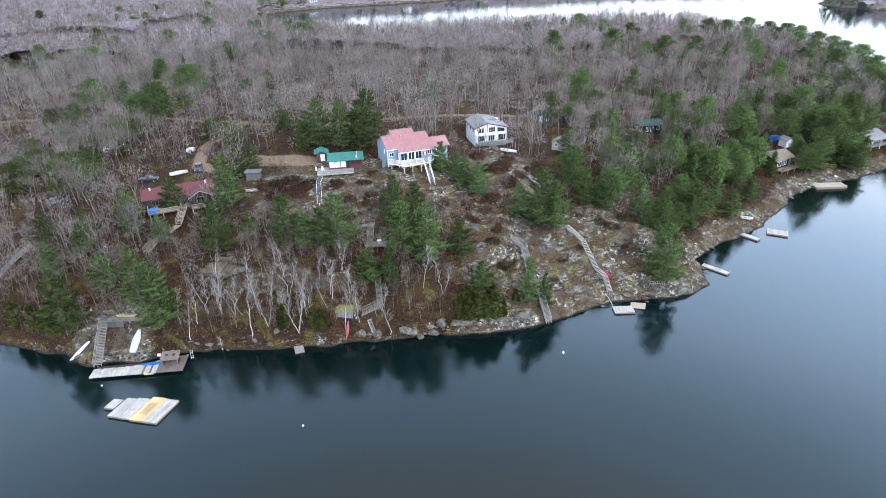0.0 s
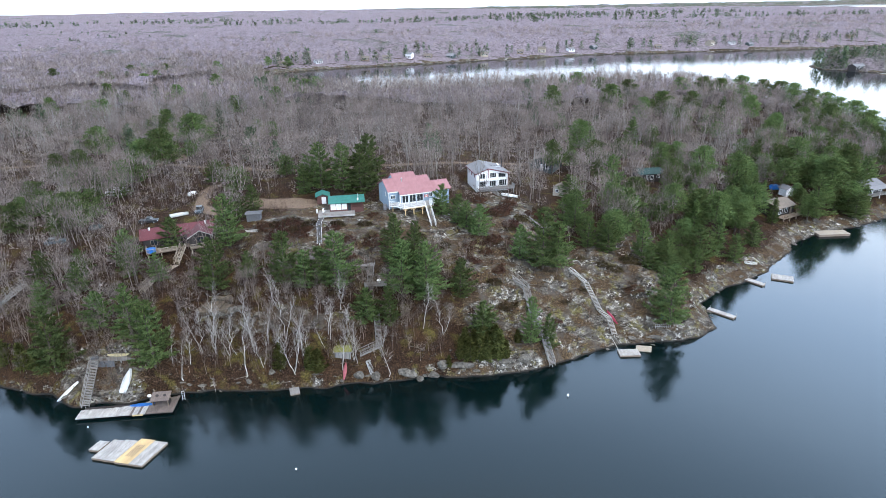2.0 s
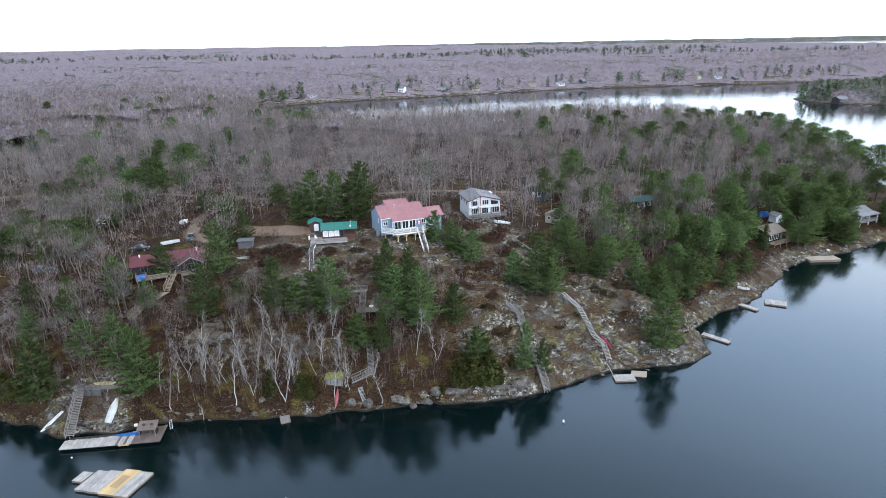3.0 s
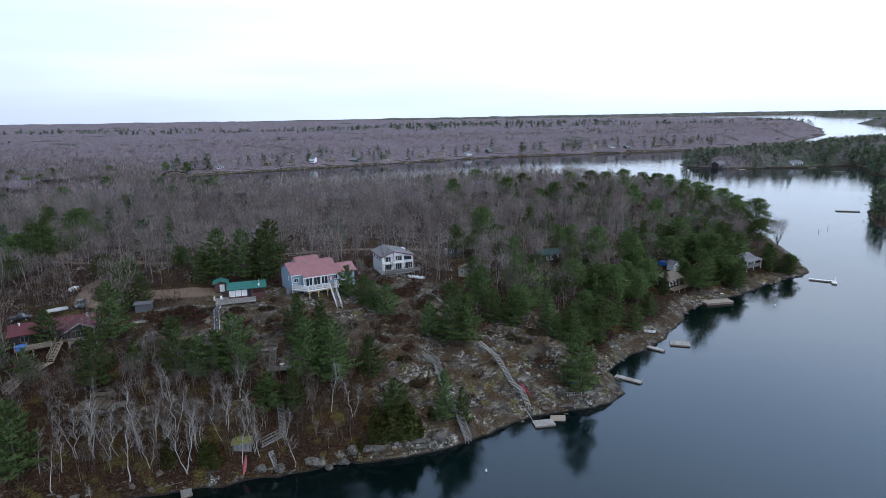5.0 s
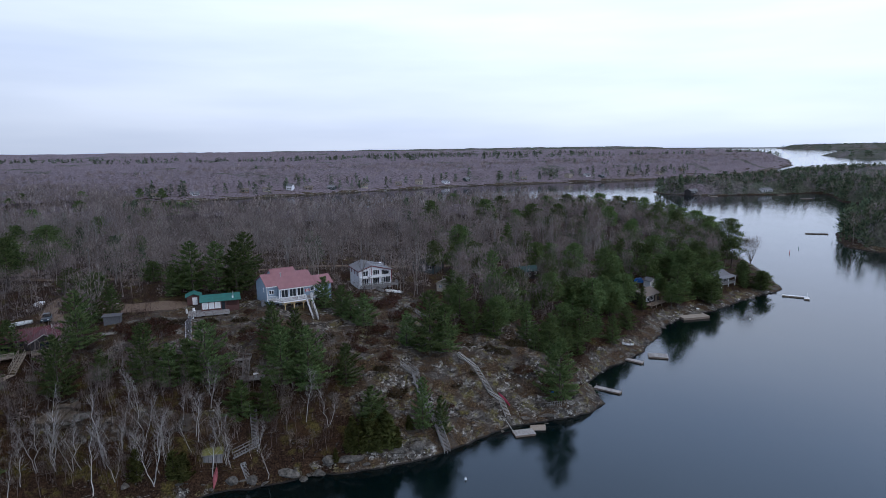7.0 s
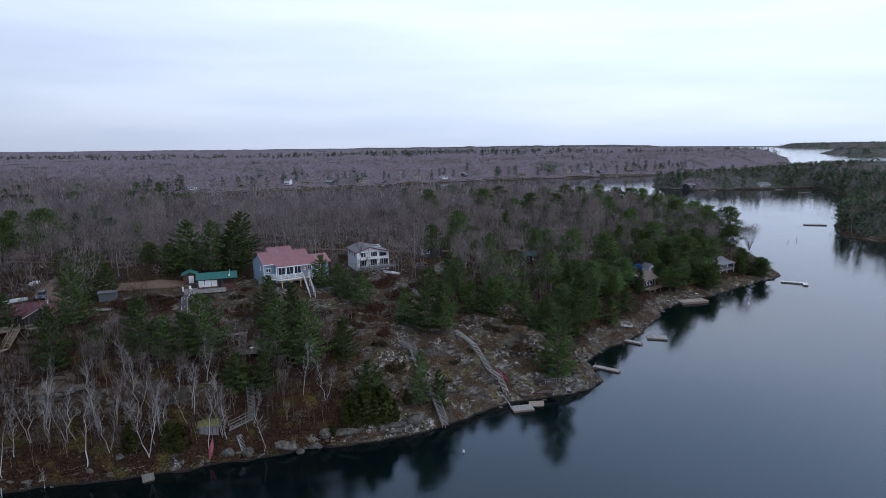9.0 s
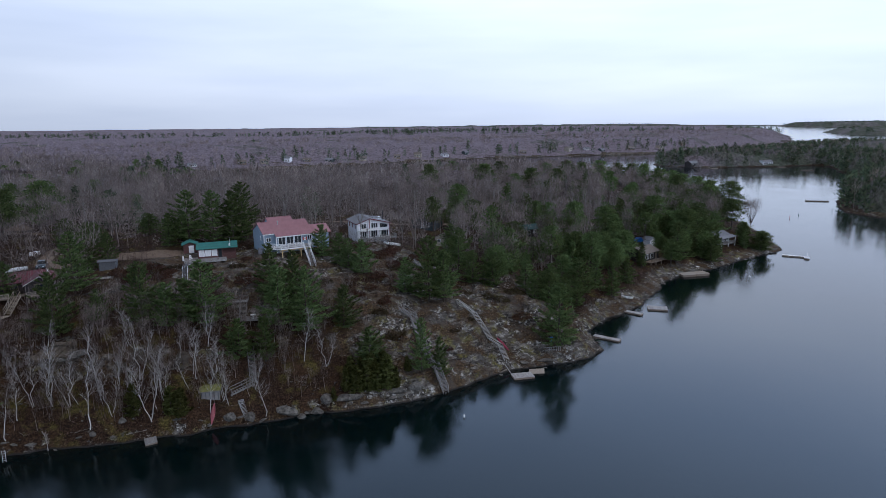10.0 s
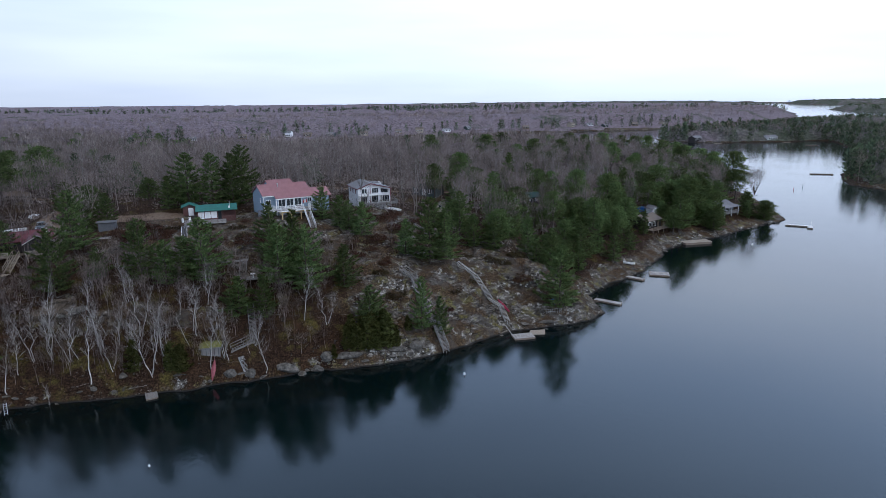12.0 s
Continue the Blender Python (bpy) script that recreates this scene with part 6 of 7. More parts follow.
def pine_crown(h, radius, rng, whorls=13, clumps=9, blades=4, bare=0.12, shape=0.8, size=0.5, wide=0.115):
    """Whorls of flat boughs, each a spine with side sprays of needles, gaps between the tiers."""
    pts, dirs, outs = [], [], []
    lop = rng.uniform(0, 2 * math.pi)
    for k in range(whorls):
        f = min(max((k + rng.uniform(-0.22, 0.22)) / (whorls - 1), 0), 1)
        z = h * (bare + (0.97 - bare) * f)
        r = radius * ((1 - f) ** shape * 0.96 + 0.05) * (0.62 + 0.38 * min(1, f * 5 + 0.2))
        nb = max(3, int(round(3.5 + 2.8 * (1 - f))))
        a0 = rng.uniform(0, 7)
        for b in range(nb):
            a = a0 + 2 * math.pi * b / nb + rng.normal() * 0.22
            ln = r * rng.uniform(0.55, 1.2) * (1 + 0.2 * math.cos(a - lop))
            zb = z + rng.normal() * 0.012 * h
            nc = max(2, int(round(clumps * (0.3 + 0.7 * ln / radius))))
            for c in range(nc):
                g = 0.2 + 0.8 * (c + rng.uniform(0.1, 0.9)) / nc
                drop = ln * (-0.16 * g + 0.26 * g * g + 0.55 * f * g)
                for sgn in (-1, 1):
                    tw = ln * 0.34 * (1.12 - 0.72 * g) * rng.uniform(0.5, 1.2)
                    ta = a + sgn * rng.uniform(0.5, 1.0)
                    for q in range(blades):
                        e = (q + rng.uniform(0.2, 0.9)) / blades * tw
                        pts.append((math.cos(a) * ln * g + math.cos(ta) * e, math.sin(a) * ln * g + math.sin(ta) * e, zb + drop + 0.05 * e))
                        dirs.append((math.cos(ta), math.sin(ta), 0.3 + 0.5 * f))
                        outs.append((0.75 * math.cos(a), 0.75 * math.sin(a), 0.75))
    dirs = unit(np.array(dirs) + rng.normal(size=(len(dirs), 3)) * 0.4)
    return spray(np.array(pts), dirs, size, wide, rng, np.array(outs))


def puff_crown(h, radius, rng, clumps, blades, bare=0.25, size=0.5, wide=0.09):
    """The rounded crown of an older pine: plumes of needles at the ends of the boughs, with gaps between them."""
    f = bare + (1 - bare) * (np.arange(clumps) + rng.uniform(0, 1, clumps)) / clumps
    a = rng.uniform(0, 2 * math.pi, clumps)
    r = radius * (1 - f) ** 0.45 * np.minimum(1, (f - bare) * 4 + 0.4) * rng.uniform(0.25, 1.0, clumps) ** 0.6
    tree_way = np.stack([np.cos(a), np.sin(a), 0 * a], 1)
    heart = tree_way * r[:, None] + np.stack([0 * f, 0 * f, f * h * 0.95 + 0.1 * r], 1)
    span = radius * 0.3 * (1.2 - 0.5 * f) * rng.uniform(0.7, 1.3, clumps)
    k = np.repeat(np.arange(clumps), blades)
    way = unit(rng.normal(size=(clumps * blades, 3)))
    p = heart[k] + way * (rng.uniform(0, 1, (len(k), 1)) ** 0.45) * span[k][:, None] * np.array([1, 1, 0.42])
    d = unit(way * 0.6 + tree_way[k] * 0.5 + np.array([0, 0, 0.45]) + rng.normal(size=way.shape) * 0.3)
    return spray(p, d, size, wide, rng, way * 0.4 + tree_way[k] * 0.5 + np.array([0, 0, 0.6]))


def far_conifer(h, radius, rng, n, length, width, bare=0.06):
    """A distant conifer: a ragged cone of drooping sprays with a broken edge."""
    f = bare + (1 - bare) * rng.uniform(0, 1, n) ** 1.35
    a = rng.uniform(0, 2 * math.pi, n)
    tier = 0.75 + 0.35 * np.sin(f * 34 + a)
    r = radius * ((1 - f) ** 0.6 + 0.03) * np.sqrt(rng.uniform(0.1, 1, n)) * tier * (0.7 + 0.3 * np.minimum(1, f * 6))
    p = np.stack([np.cos(a) * r, np.sin(a) * r, f * h], 1)
    d = unit(np.stack([np.cos(a), np.sin(a), 0.1 + f], 1) + rng.normal(size=(n, 3)) * 0.45)
    return spray(p, d, length, width, rng, np.stack([np.cos(a), np.sin(a), 0.5 + f], 1))


class Limbs:
    """Tapered three-sided limbs gathered into one mesh."""

    def __init__(self, rng):
        self.v, self.f, self.w, self.rng = [], [], [], rng

    def taper(self, p, q, r0, r1):
        n = len(self.v)
        d = q - p
        s = unit(np.cross(d, np.array([0.31, 0.2, 0.9]) + self.rng.normal(size=3) * 0.2))
        u = unit(np.cross(d, s))
        for c, r in ((p, r0), (q, r1)):
            for a in (0, 2.094, 4.189):
                o = s * math.cos(a) + u * math.sin(a)
                self.v.append(c + o * r)
                self.w.append(o)
        for k in range(3):
            a, b = n + k, n + (k + 1) % 3
            self.f += [(a, b, b + 3), (a, b + 3, a + 3)]

    def arrays(self):
        return np.array(self.v), np.array(self.f), np.array(self.w)


def join(a, b):
    return np.concatenate([a[0], b[0]]), np.concatenate([a[1], b[1] + len(a[0])]), np.concatenate([a[2], b[2]])


def round_tree(h, radius, rng, limbs, twigs, tw, length=0.95, low=0.42, whole=True, far=False):
    """A leafless hardwood: a trunk that divides into arching limbs under a rounded, uneven dome of fine twigs."""
    wood = Limbs(rng)
    heart = np.array([0, 0, h * (0.5 + 0.5 * low)])
    size = np.array([radius, radius, h * (0.5 - 0.42 * low)])
    fork = np.array([rng.normal() * 0.03 * h, rng.normal() * 0.03 * h, h * (low + 0.1)])
    base = 0.0075 * h + 0.02
    wood.taper(np.array([0, 0, -0.3]), fork, base, base * 0.62)
    a = 2 * math.pi * np.arange(limbs) / limbs + rng.normal(size=limbs) * 0.4
    d = unit(np.stack([np.cos(a), np.sin(a), rng.uniform(0.25, 2.2, limbs)], 1))
    tips = heart + d * size * rng.uniform(0.75, 1.0, (limbs, 1))
    starts = fork * rng.uniform(0.7, 1.0, (limbs, 1))
    if far:
        boughs = spray(starts, tips - starts, 1.0, base * 0.5, rng, d)
    else:
        for start, tip, way in zip(starts, tips, d):
            mid = (start + tip) / 2 + way * np.array([1, 1, 0]) * radius * 0.12
            wood.taper(start, mid, base * 0.42, base * 0.26)
            wood.taper(mid, tip, base * 0.26, 0.008)
    hub = heart + unit(rng.normal(size=(5, 3)) + np.array([0, 0, 0.4])) * size * 0.62
    anchors = np.concatenate([hub, tips * 0.86 + heart * 0.14])[rng.integers(5 + limbs, size=twigs)]
    p = anchors + unit(rng.normal(size=(twigs, 3))) * (rng.uniform(0, 1, (twigs, 1)) ** 0.5) * size * np.array([0.5, 0.5, 0.36])
    away = unit((p - heart) / size + np.array([0, 0, 0.25]))
    d = unit(away * 0.8 + np.array([0, 0, 0.7]) + rng.normal(size=(twigs, 3)) * 0.42)
    crown = spray(p - d * 0.4 * length, d, length, tw, rng, away + np.array([0, 0, 0.5]))
    if far:
        crown = join(boughs, crown)
    return join(wood.arrays(), crown) if whole else (wood.arrays(), crown)


def bare_tree(h, rng, limbs=14, twigs=90, spread=0.3, trunk=0.13, lean=0.0, fork=0.35, tw=0.022, split=False, steps=4, up=1.0, curve=0.018):
    """A slender leafless tree with one leading stem, side limbs and twigs as slivers."""
    wood = Limbs(rng)
    p = np.zeros(3)
    az = rng.uniform(0, 7)
    spine = [p]
    for k in range(steps):
        p = p + np.array([math.cos(az) * lean * h / steps, math.sin(az) * lean * h / steps, h * 0.92 / steps]) + np.append(rng.normal(size=2) * h * curve, 0)
        spine.append(p)
    for k in range(steps):
        wood.taper(spine[k], spine[k + 1], trunk * (1 - 0.88 * k / steps), trunk * (1 - 0.88 * (k + 1) / steps) + 0.01)
    ends = []
    for k in range(limbs):
        f = fork + (1 - fork) * (k + rng.uniform(0, 1)) / limbs
        i = min(int(f * steps), steps - 1)
        base = spine[i] + (spine[i + 1] - spine[i]) * (f * steps - i)
        a = rng.uniform(0, 7)
        ln = h * spread * (1.15 - 0.75 * f) * rng.uniform(0.7, 1.3)
        d = unit(np.array([math.cos(a), math.sin(a), rng.uniform(0.7, 1.7) * up]))
        mid = base + d * ln * 0.55
        tip = mid + unit(d + np.array([0, 0, 0.35]) + rng.normal(size=3) * 0.15) * ln * 0.5
        wood.taper(base, mid, trunk * 0.32 * (1.2 - f), trunk * 0.2 * (1.2 - f))
        wood.taper(mid, tip, trunk * 0.2 * (1.2 - f), 0.006)
        ends.append((base, mid, tip))
    pts, dirs = [], []
    for k in range(twigs):
        b, m, t = ends[rng.integers(len(ends))]
        g = rng.uniform(0.3, 1)
        pts.append(m + (t - m) * (g * 2 - 1) if g > 0.5 else b + (m - b) * g * 2)
        dirs.append(unit(t - b) + rng.normal(size=3) * 0.55 + np.array([0, 0, 0.3]))
    dirs = unit(np.array(dirs))
    crown = spray(np.array(pts), dirs, h * 0.105, tw, rng, dirs * np.array([1, 1, 0.3]) + np.array([0, 0, 0.5]))
    return (wood.arrays(), crown) if split else join(wood.arrays(), crown)


def scatter(name, shapes, places, material, label, category):
    """Many plants as one object: places are rows of x, y, z, scale across, scale up, turn, kind."""
    vs, fs, ws, at, n = [], [], [], [], 0
    for x, y, z, s, sz, a, k in places:
        v, f, nrm = shapes[int(k)]
        c, d = math.cos(a), math.sin(a)
        turn = np.array([[c, d, 0], [-d, c, 0], [0, 0, 1.0]])
        vs.append(v @ turn * np.array([s, s, sz]) + np.array([x, y, z]))
        ws.append(nrm @ turn)
        fs.append(f + n)
        at.append(np.full(len(v), rng.random()))
        n += len(v)
    me = mesh_from(name, np.concatenate(vs), np.concatenate(fs), {"plant": np.concatenate(at)}, False, np.concatenate(ws))
    me.materials.append(material)
    return tagged(new(name, me), label, category, kind="stuff")


def flat_mesh(name, v, f, material, normals=None):
    me = mesh_from(name, v, f, smooth=False, normals=normals)
    me.materials.append(material)
    return me


def pine_model(h, radius, seed, whorls, label, bare=0.16, shape=0.75, material=None, blades=4, clumps=9, name="pine_tree", category="pine tree", group="pines of the shore", size=0.5, wide=0.115, puffs=0):
    r = np.random.default_rng(seed)
    tree = thing(name, pose(0, 0, 0), label, category, group)
    bm = bmesh.new()
    bend = [(0, 0, -0.6)] + [(r.normal() * 0.012 * h * k / 4, r.normal() * 0.012 * h * k / 4, h * k / 4.3) for k in range(1, 5)]
    tube(bm, bend, [0.19 * h / 12, 0.16 * h / 12, 0.11 * h / 12, 0.06 * h / 12, 0.02], 7)
    for k in range(7):
        a, z = r.uniform(0, 7), h * r.uniform(bare * 0.5, 0.6)
        ln = radius * r.uniform(0.35, 0.6)
        tube(bm, [(0, 0, z), (math.cos(a) * ln, math.sin(a) * ln, z + 0.1 * ln)], [0.04, 0.012], 3)
    part("trunk", bm, BARK, tree)
    v, f, w = pine_crown(h, radius, r, whorls, clumps, blades, bare, shape, size, wide)
    if puffs:
        v, f, w = puff_crown(h, radius, r, puffs, blades, bare, size, wide)
    vi, fi, wi = far_conifer(h * 0.93, radius * 0.62, r, 320, 0.65, 0.16, bare)
    v, f, w = np.concatenate([v, vi]), np.concatenate([f, fi + len(v)]), np.concatenate([w, wi])
    crown = new("crown", flat_mesh("crown", v, f, material or NEEDLES, w))
    crown.parent = tree
    return tree


PINES = [pine_model(10, 3.5, 11, 12, "green white pine with rounded layered boughs in the woods", 0.14, 0.5, blades=5, size=0.52, wide=0.085),
         pine_model(12, 4.0, 12, 13, "tall green white pine with an uneven rounded crown", 0.2, blades=44, size=0.5, wide=0.085, puffs=95),
         pine_model(13, 4.2, 13, 12, "tall dark green pine with a bare lower trunk", 0.3, blades=44, size=0.5, wide=0.085, puffs=85),
         pine_model(8, 3.1, 14, 10, "young bushy green pine on the slope", 0.05, blades=44, size=0.45, wide=0.08, puffs=80),
         pine_model(11, 2.9, 15, 13, "slim green pine with short boughs", 0.1, 0.65, blades=5, size=0.52, wide=0.085),
         pine_model(15, 5.2, 16, 13, "broad old white pine with plumed open boughs", 0.34, blades=48, size=0.55, wide=0.09, puffs=90)]
FAR_MODELS = [pine_model(12, 4.2, 17, 9, "tall green pine with a rounded crown before the bay", 0.25, blades=30, size=0.75, wide=0.15, puffs=60),
              pine_model(14, 4.6, 18, 10, "old white pine rising over leafless woods", 0.34, blades=30, size=0.75, wide=0.15, puffs=60)]
PINE_H = [10, 12, 13, 8, 11, 15]
SHORE_PINES = [pine_model(10, 3.7, 61, 11, "full green white pine with layered boughs above the water", 0.08, 0.55, blades=7, clumps=11, size=0.5, wide=0.075),
               pine_model(12, 4.2, 62, 12, "tall full white pine with sweeping green boughs", 0.12, 0.5, blades=7, clumps=11, size=0.5, wide=0.075),
               pine_model(8, 3.3, 63, 9, "low bushy green pine beside the rocks", 0.04, 0.58, blades=7, clumps=10, size=0.5, wide=0.075),
               pine_model(11, 3.4, 64, 12, "narrow green pine on the bank", 0.06, 0.62, blades=7, clumps=10, size=0.5, wide=0.075)]
SHORE_H = [10, 12, 8, 11]
used = set()


def plant(models, heights, k, x, y, h, turn, sink=0.15, wide=1.0):
    """Sets a copy of model k on the ground at the height h; the first one is the model itself."""
    s = h / heights[k]
    m = Matrix.Translation((x, y, ground_z(x, y) - sink)) @ pose(0, 0, 0, 0, 0, turn) @ Matrix.Diagonal((s * wide * rng.uniform(0.9, 1.12), s * wide * rng.uniform(0.9, 1.12), s, 1))
    if models[k] in used:
        return copy_thing(models[k], m)
    used.add(models[k])
    models[k].matrix_basis = m
    return models[k]


# pines that stand out one by one: x, y and height in metres, by slope
WEST_PINES = [(-88, 118, 7.5), (-83, 109, 7.5), (-71.5, 122.5, 8), (-80, 118.5, 7), (-75.4, 97.5, 14), (-69.8, 105, 8), (-61.8, 101.5, 11.5), (-56.2, 97.2, 12), (-69.6, 118.3, 9), (-77.8, 113.4, 7),
              (-48.8, 111.6, 10.5), (-50.3, 125.6, 11), (-42.6, 114.5, 6), (-61.9, 115.3, 6.5), (-62.9, 126, 7.5), (-50.1, 144.5, 8.2), (-53.4, 141.5, 7.4),
              (-34.2, 111.5, 10.2), (-30.2, 111.2, 9.2), (-24.1, 112, 10.8), (-27.3, 112.6, 8.8), (-12.7, 118.9, 10.8), (-10.8, 110.9, 10.4), (-5.9, 110.4, 11.2),
              (-8.5, 118, 10), (-17.4, 106.2, 7.3), (-13, 106.1, 9), (-39.8, 155.5, 9), (-35.4, 156.6, 11.6), (-29.5, 155.5, 11.5), (-24.7, 154.5, 12.5), (-23, 159.7, 12.8)]
EAST_PINES = [(0.9, 112.5, 9.3), (5.2, 106.1, 8), (-3.2, 141.0, 8.6), (0.6, 138.6, 8.2), (5.4, 133.2, 7.8), (2.6, 136.6, 7), (14.6, 105.6, 9.5), (18.1, 106.6, 8), (19.2, 125.3, 12.5),
              (22.2, 124.3, 10), (14.4, 128, 8), (29.6, 145, 9.6), (41.6, 147.5, 9), (31.6, 137.6, 8.6), (36, 136.2, 8), (44.7, 114.9, 12.3), (52, 141, 8.2),
              (58.5, 139, 8.2), (44.5, 130, 7), (71.3, 146.5, 8.5), (80, 156, 7.5), (109.3, 179.5, 12.5), (105, 213, 13), (46, 176, 10.3), (151, 203.5, 9), (149, 200.5, 7), (134, 199, 9)]
# beside the road, in the western woods, along the eastern shore and before the bay
ROADSIDE_PINES = [(-117.3, 175, 10), (-109, 165.9, 8.1), (-112.1, 177.9, 10), (-95.3, 169.1, 10.5), (-94.2, 174.1, 9.4), (-101.4, 165.9, 7.9), (-92.9, 161.7, 8.9), (-69.5, 172.2, 8.8), (-60.5, 164.2, 7.2), (-50.1, 176.4, 6.2), (-41.9, 168, 8.3), (-37.5, 161.7, 6), (-91.3, 137.4, 13), (-92.5, 147.4, 9.5), (-92.7, 133.1, 11.1), (-110.3, 152.9, 10.3), (-105.4, 147.8, 8.7), (-108, 143.3, 11), (-107.3, 139.3, 9.6)]
WOODS_PINES = [(-201, 306.1, 14), (-183.9, 309.4, 12.2), (-171.6, 299.9, 14), (-201, 360.8, 14), (-186.9, 352.1, 11.8), (-162.7, 363.5, 13.5), (-162.3, 427.3, 14), (-144.5, 487.4, 14), (-104.2, 401.5, 14), (-91.8, 388.6, 14), (-87.7, 400.9, 15.1), (-116.3, 236.9, 14), (-113.7, 241.5, 14), (-107.6, 244.8, 14), (-98.3, 236.3, 14), (-90.8, 211.6, 14), (-95.4, 195.1, 14), (-96.2, 183.8, 14), (-89.4, 183.3, 13.9), (-87.5, 199.9, 11.2), (-124.1, 233.6, 11.3), (-118.3, 200.1, 11.9), (-71, 236.3, 12.6), (-78.3, 242, 10.8), (-96.5, 336.6, 13.4), (-111.9, 316.6, 11.4)]
BELT_PINES = [(42.9, 161.5, 10.5), (48.8, 161.1, 10.6), (53.9, 159.9, 9.5), (38, 140.5, 11.3), (58.6, 159.1, 10.7), (76.7, 191.8, 13.5), (103.6, 215.9, 13.2), (90.2, 192.9, 13.2), (80.3, 173.2, 13.5), (88.1, 175.6, 13.5), (69.7, 156.9, 10.8), (76.9, 160.3, 12.4), (134.5, 231.3, 13.5), (120.6, 215.7, 13.5), (138.5, 224, 13.5), (143.9, 222.9, 13.5), (122.1, 195.2, 13.5), (106.4, 177.8, 13.5), (124.2, 187.6, 10.9), (139.4, 205.9, 8.6), (32.4, 168.6, 8.4), (29.7, 152.1, 7.6), (109.1, 200.2, 11), (157.5, 234.8, 11.6)]
BAY_PINES = [(77.7, 401.5, 15), (85.9, 373.7, 12.5), (89.4, 325.9, 15), (76.1, 306, 15), (96.4, 292.1, 15), (131, 366.7, 12.7), (111.8, 296.7, 15), (136.9, 350.7, 15), (149.7, 358.4, 14.2), (163.7, 361.2, 16), (145.2, 321.5, 15), (171.1, 353.6, 15), (137.5, 292.7, 15), (178.9, 348, 16), (176.7, 331.2, 17), (183.8, 325.2, 16), (167.9, 298.8, 15), (184, 314, 16), (187.1, 307.3, 16), (195.4, 308.3, 16), (174.1, 265.1, 15), (171.7, 253.9, 15), (169.6, 248.1, 9.9), (107.4, 254.1, 15), (127.2, 249.2, 15), (45.1, 221.9, 13), (37.6, 197.8, 11.6), (47.3, 204.5, 12.1), (61.2, 227, 7.8)]
POINT_PINES = [(154.5, 198.4, 7.6), (180.2, 271.4, 16.0), (171.0, 242.6, 17.5), (170.2, 246.2, 12), (145.3, 231.6, 12), (133.5, 206.4, 11), (154.8, 210.2, 8), (129.1, 194.9, 8), (159.8, 224.0, 12), (131.3, 217.1, 12), (146.2, 249.4, 13)]
DARK_PINES = [(-255.1, 496.8, 13), (-232.2, 507.3, 13), (-215.8, 454.6, 13), (-208.8, 423.5, 13), (-240, 436.1, 13), (-307.9, 482, 13), (-253, 451.2, 13), (-204.2, 545.4, 13), (-195.3, 665.2, 13), (-177.4, 675.3, 13)]
for i, (x, y, h) in enumerate(WEST_PINES + EAST_PINES):
    kind = 2 if h < 8.2 else 0 if h < 9.5 else 3 if i % 3 == 0 else 1
    plant(SHORE_PINES, SHORE_H, kind, x, y, h, rng.uniform(0, 360), wide=0.62 if 14 < x < 19 and y < 107 else 1.0)
for i, (x, y, h) in enumerate(ROADSIDE_PINES + WOODS_PINES + BELT_PINES + BAY_PINES + POINT_PINES + DARK_PINES):
    kind = 3 if h < 8 else 0 if h < 10 else (1, 2, 5)[i % 3]
    if y > 262:
        plant(FAR_MODELS, [12, 14], i % 2, x, y, h, rng.uniform(0, 360), wide=1.15)
    else:
        plant(PINES, PINE_H, kind, x, y, h, rng.uniform(0, 360), wide=1.25)

# keep-out circles: yards, houses and stairs
YARDS = [(-9, 146, 12), (10, 172, 9), (-27, 143, 9), (-35, 148, 8), (-68, 138, 12), (-64, 150, 6), (30, 171, 5), (24, 192, 7), (26, 186, 6), (29, 163, 5), (62, 190, 4), (-47, 134, 4), (66, 195, 6), (100.5, 180, 6), (112, 177, 5), (143, 202, 7)]


def free(x, y, gap=1.0):
    return all(math.hypot(x - a, y - b) > r * gap for a, b, r in YARDS)


def wooded(x, y):
    d = inland(np.array([x]), np.array([y]), MAINLAND + FAR_SHORE)[0]
    return d


# the pine belt of the eastern shore, and lone pines through the woods
count = 0
while count < 100:
    x, y = rng.uniform(30, 176), rng.uniform(128, 300)
    d = wooded(x, y)
    if d < 2 or (x > 144 and y < 250) or not free(x, y, 0.8) or (x < 60 and rng.random() < 0.5) or rng.random() > (1.0 if d < 38 else 0.12):
        continue
    k = int(rng.choice([0, 1, 1, 2, 3, 4, 5]))
    plant(PINES, PINE_H, k, x, y, rng.uniform(7, 12.5) * (1 + 0.3 * float(step(185, 235, y))), rng.uniform(0, 360))
    count += 1


woods_rng = np.random.default_rng(21)
BARE = [round_tree(h, r, woods_rng, 5, 165, 0.033, 1.0, 0.3) for h, r in ((10, 2.9), (11, 2.6), (9, 3.2), (12, 2.7), (8, 2.6), (10.5, 3.5))]
THIN = [round_tree(h, r, woods_rng, 5, 64, 0.07, 1.25, far=True) for h, r in ((11, 3.0), (12, 2.7), (10, 3.3), (9, 2.5))]
PALE = [round_tree(h, r, woods_rng, 10, 70, 0.022, 1.3, 0.34) for h, r in ((12, 2.6), (10, 2.1), (13, 3.0))]


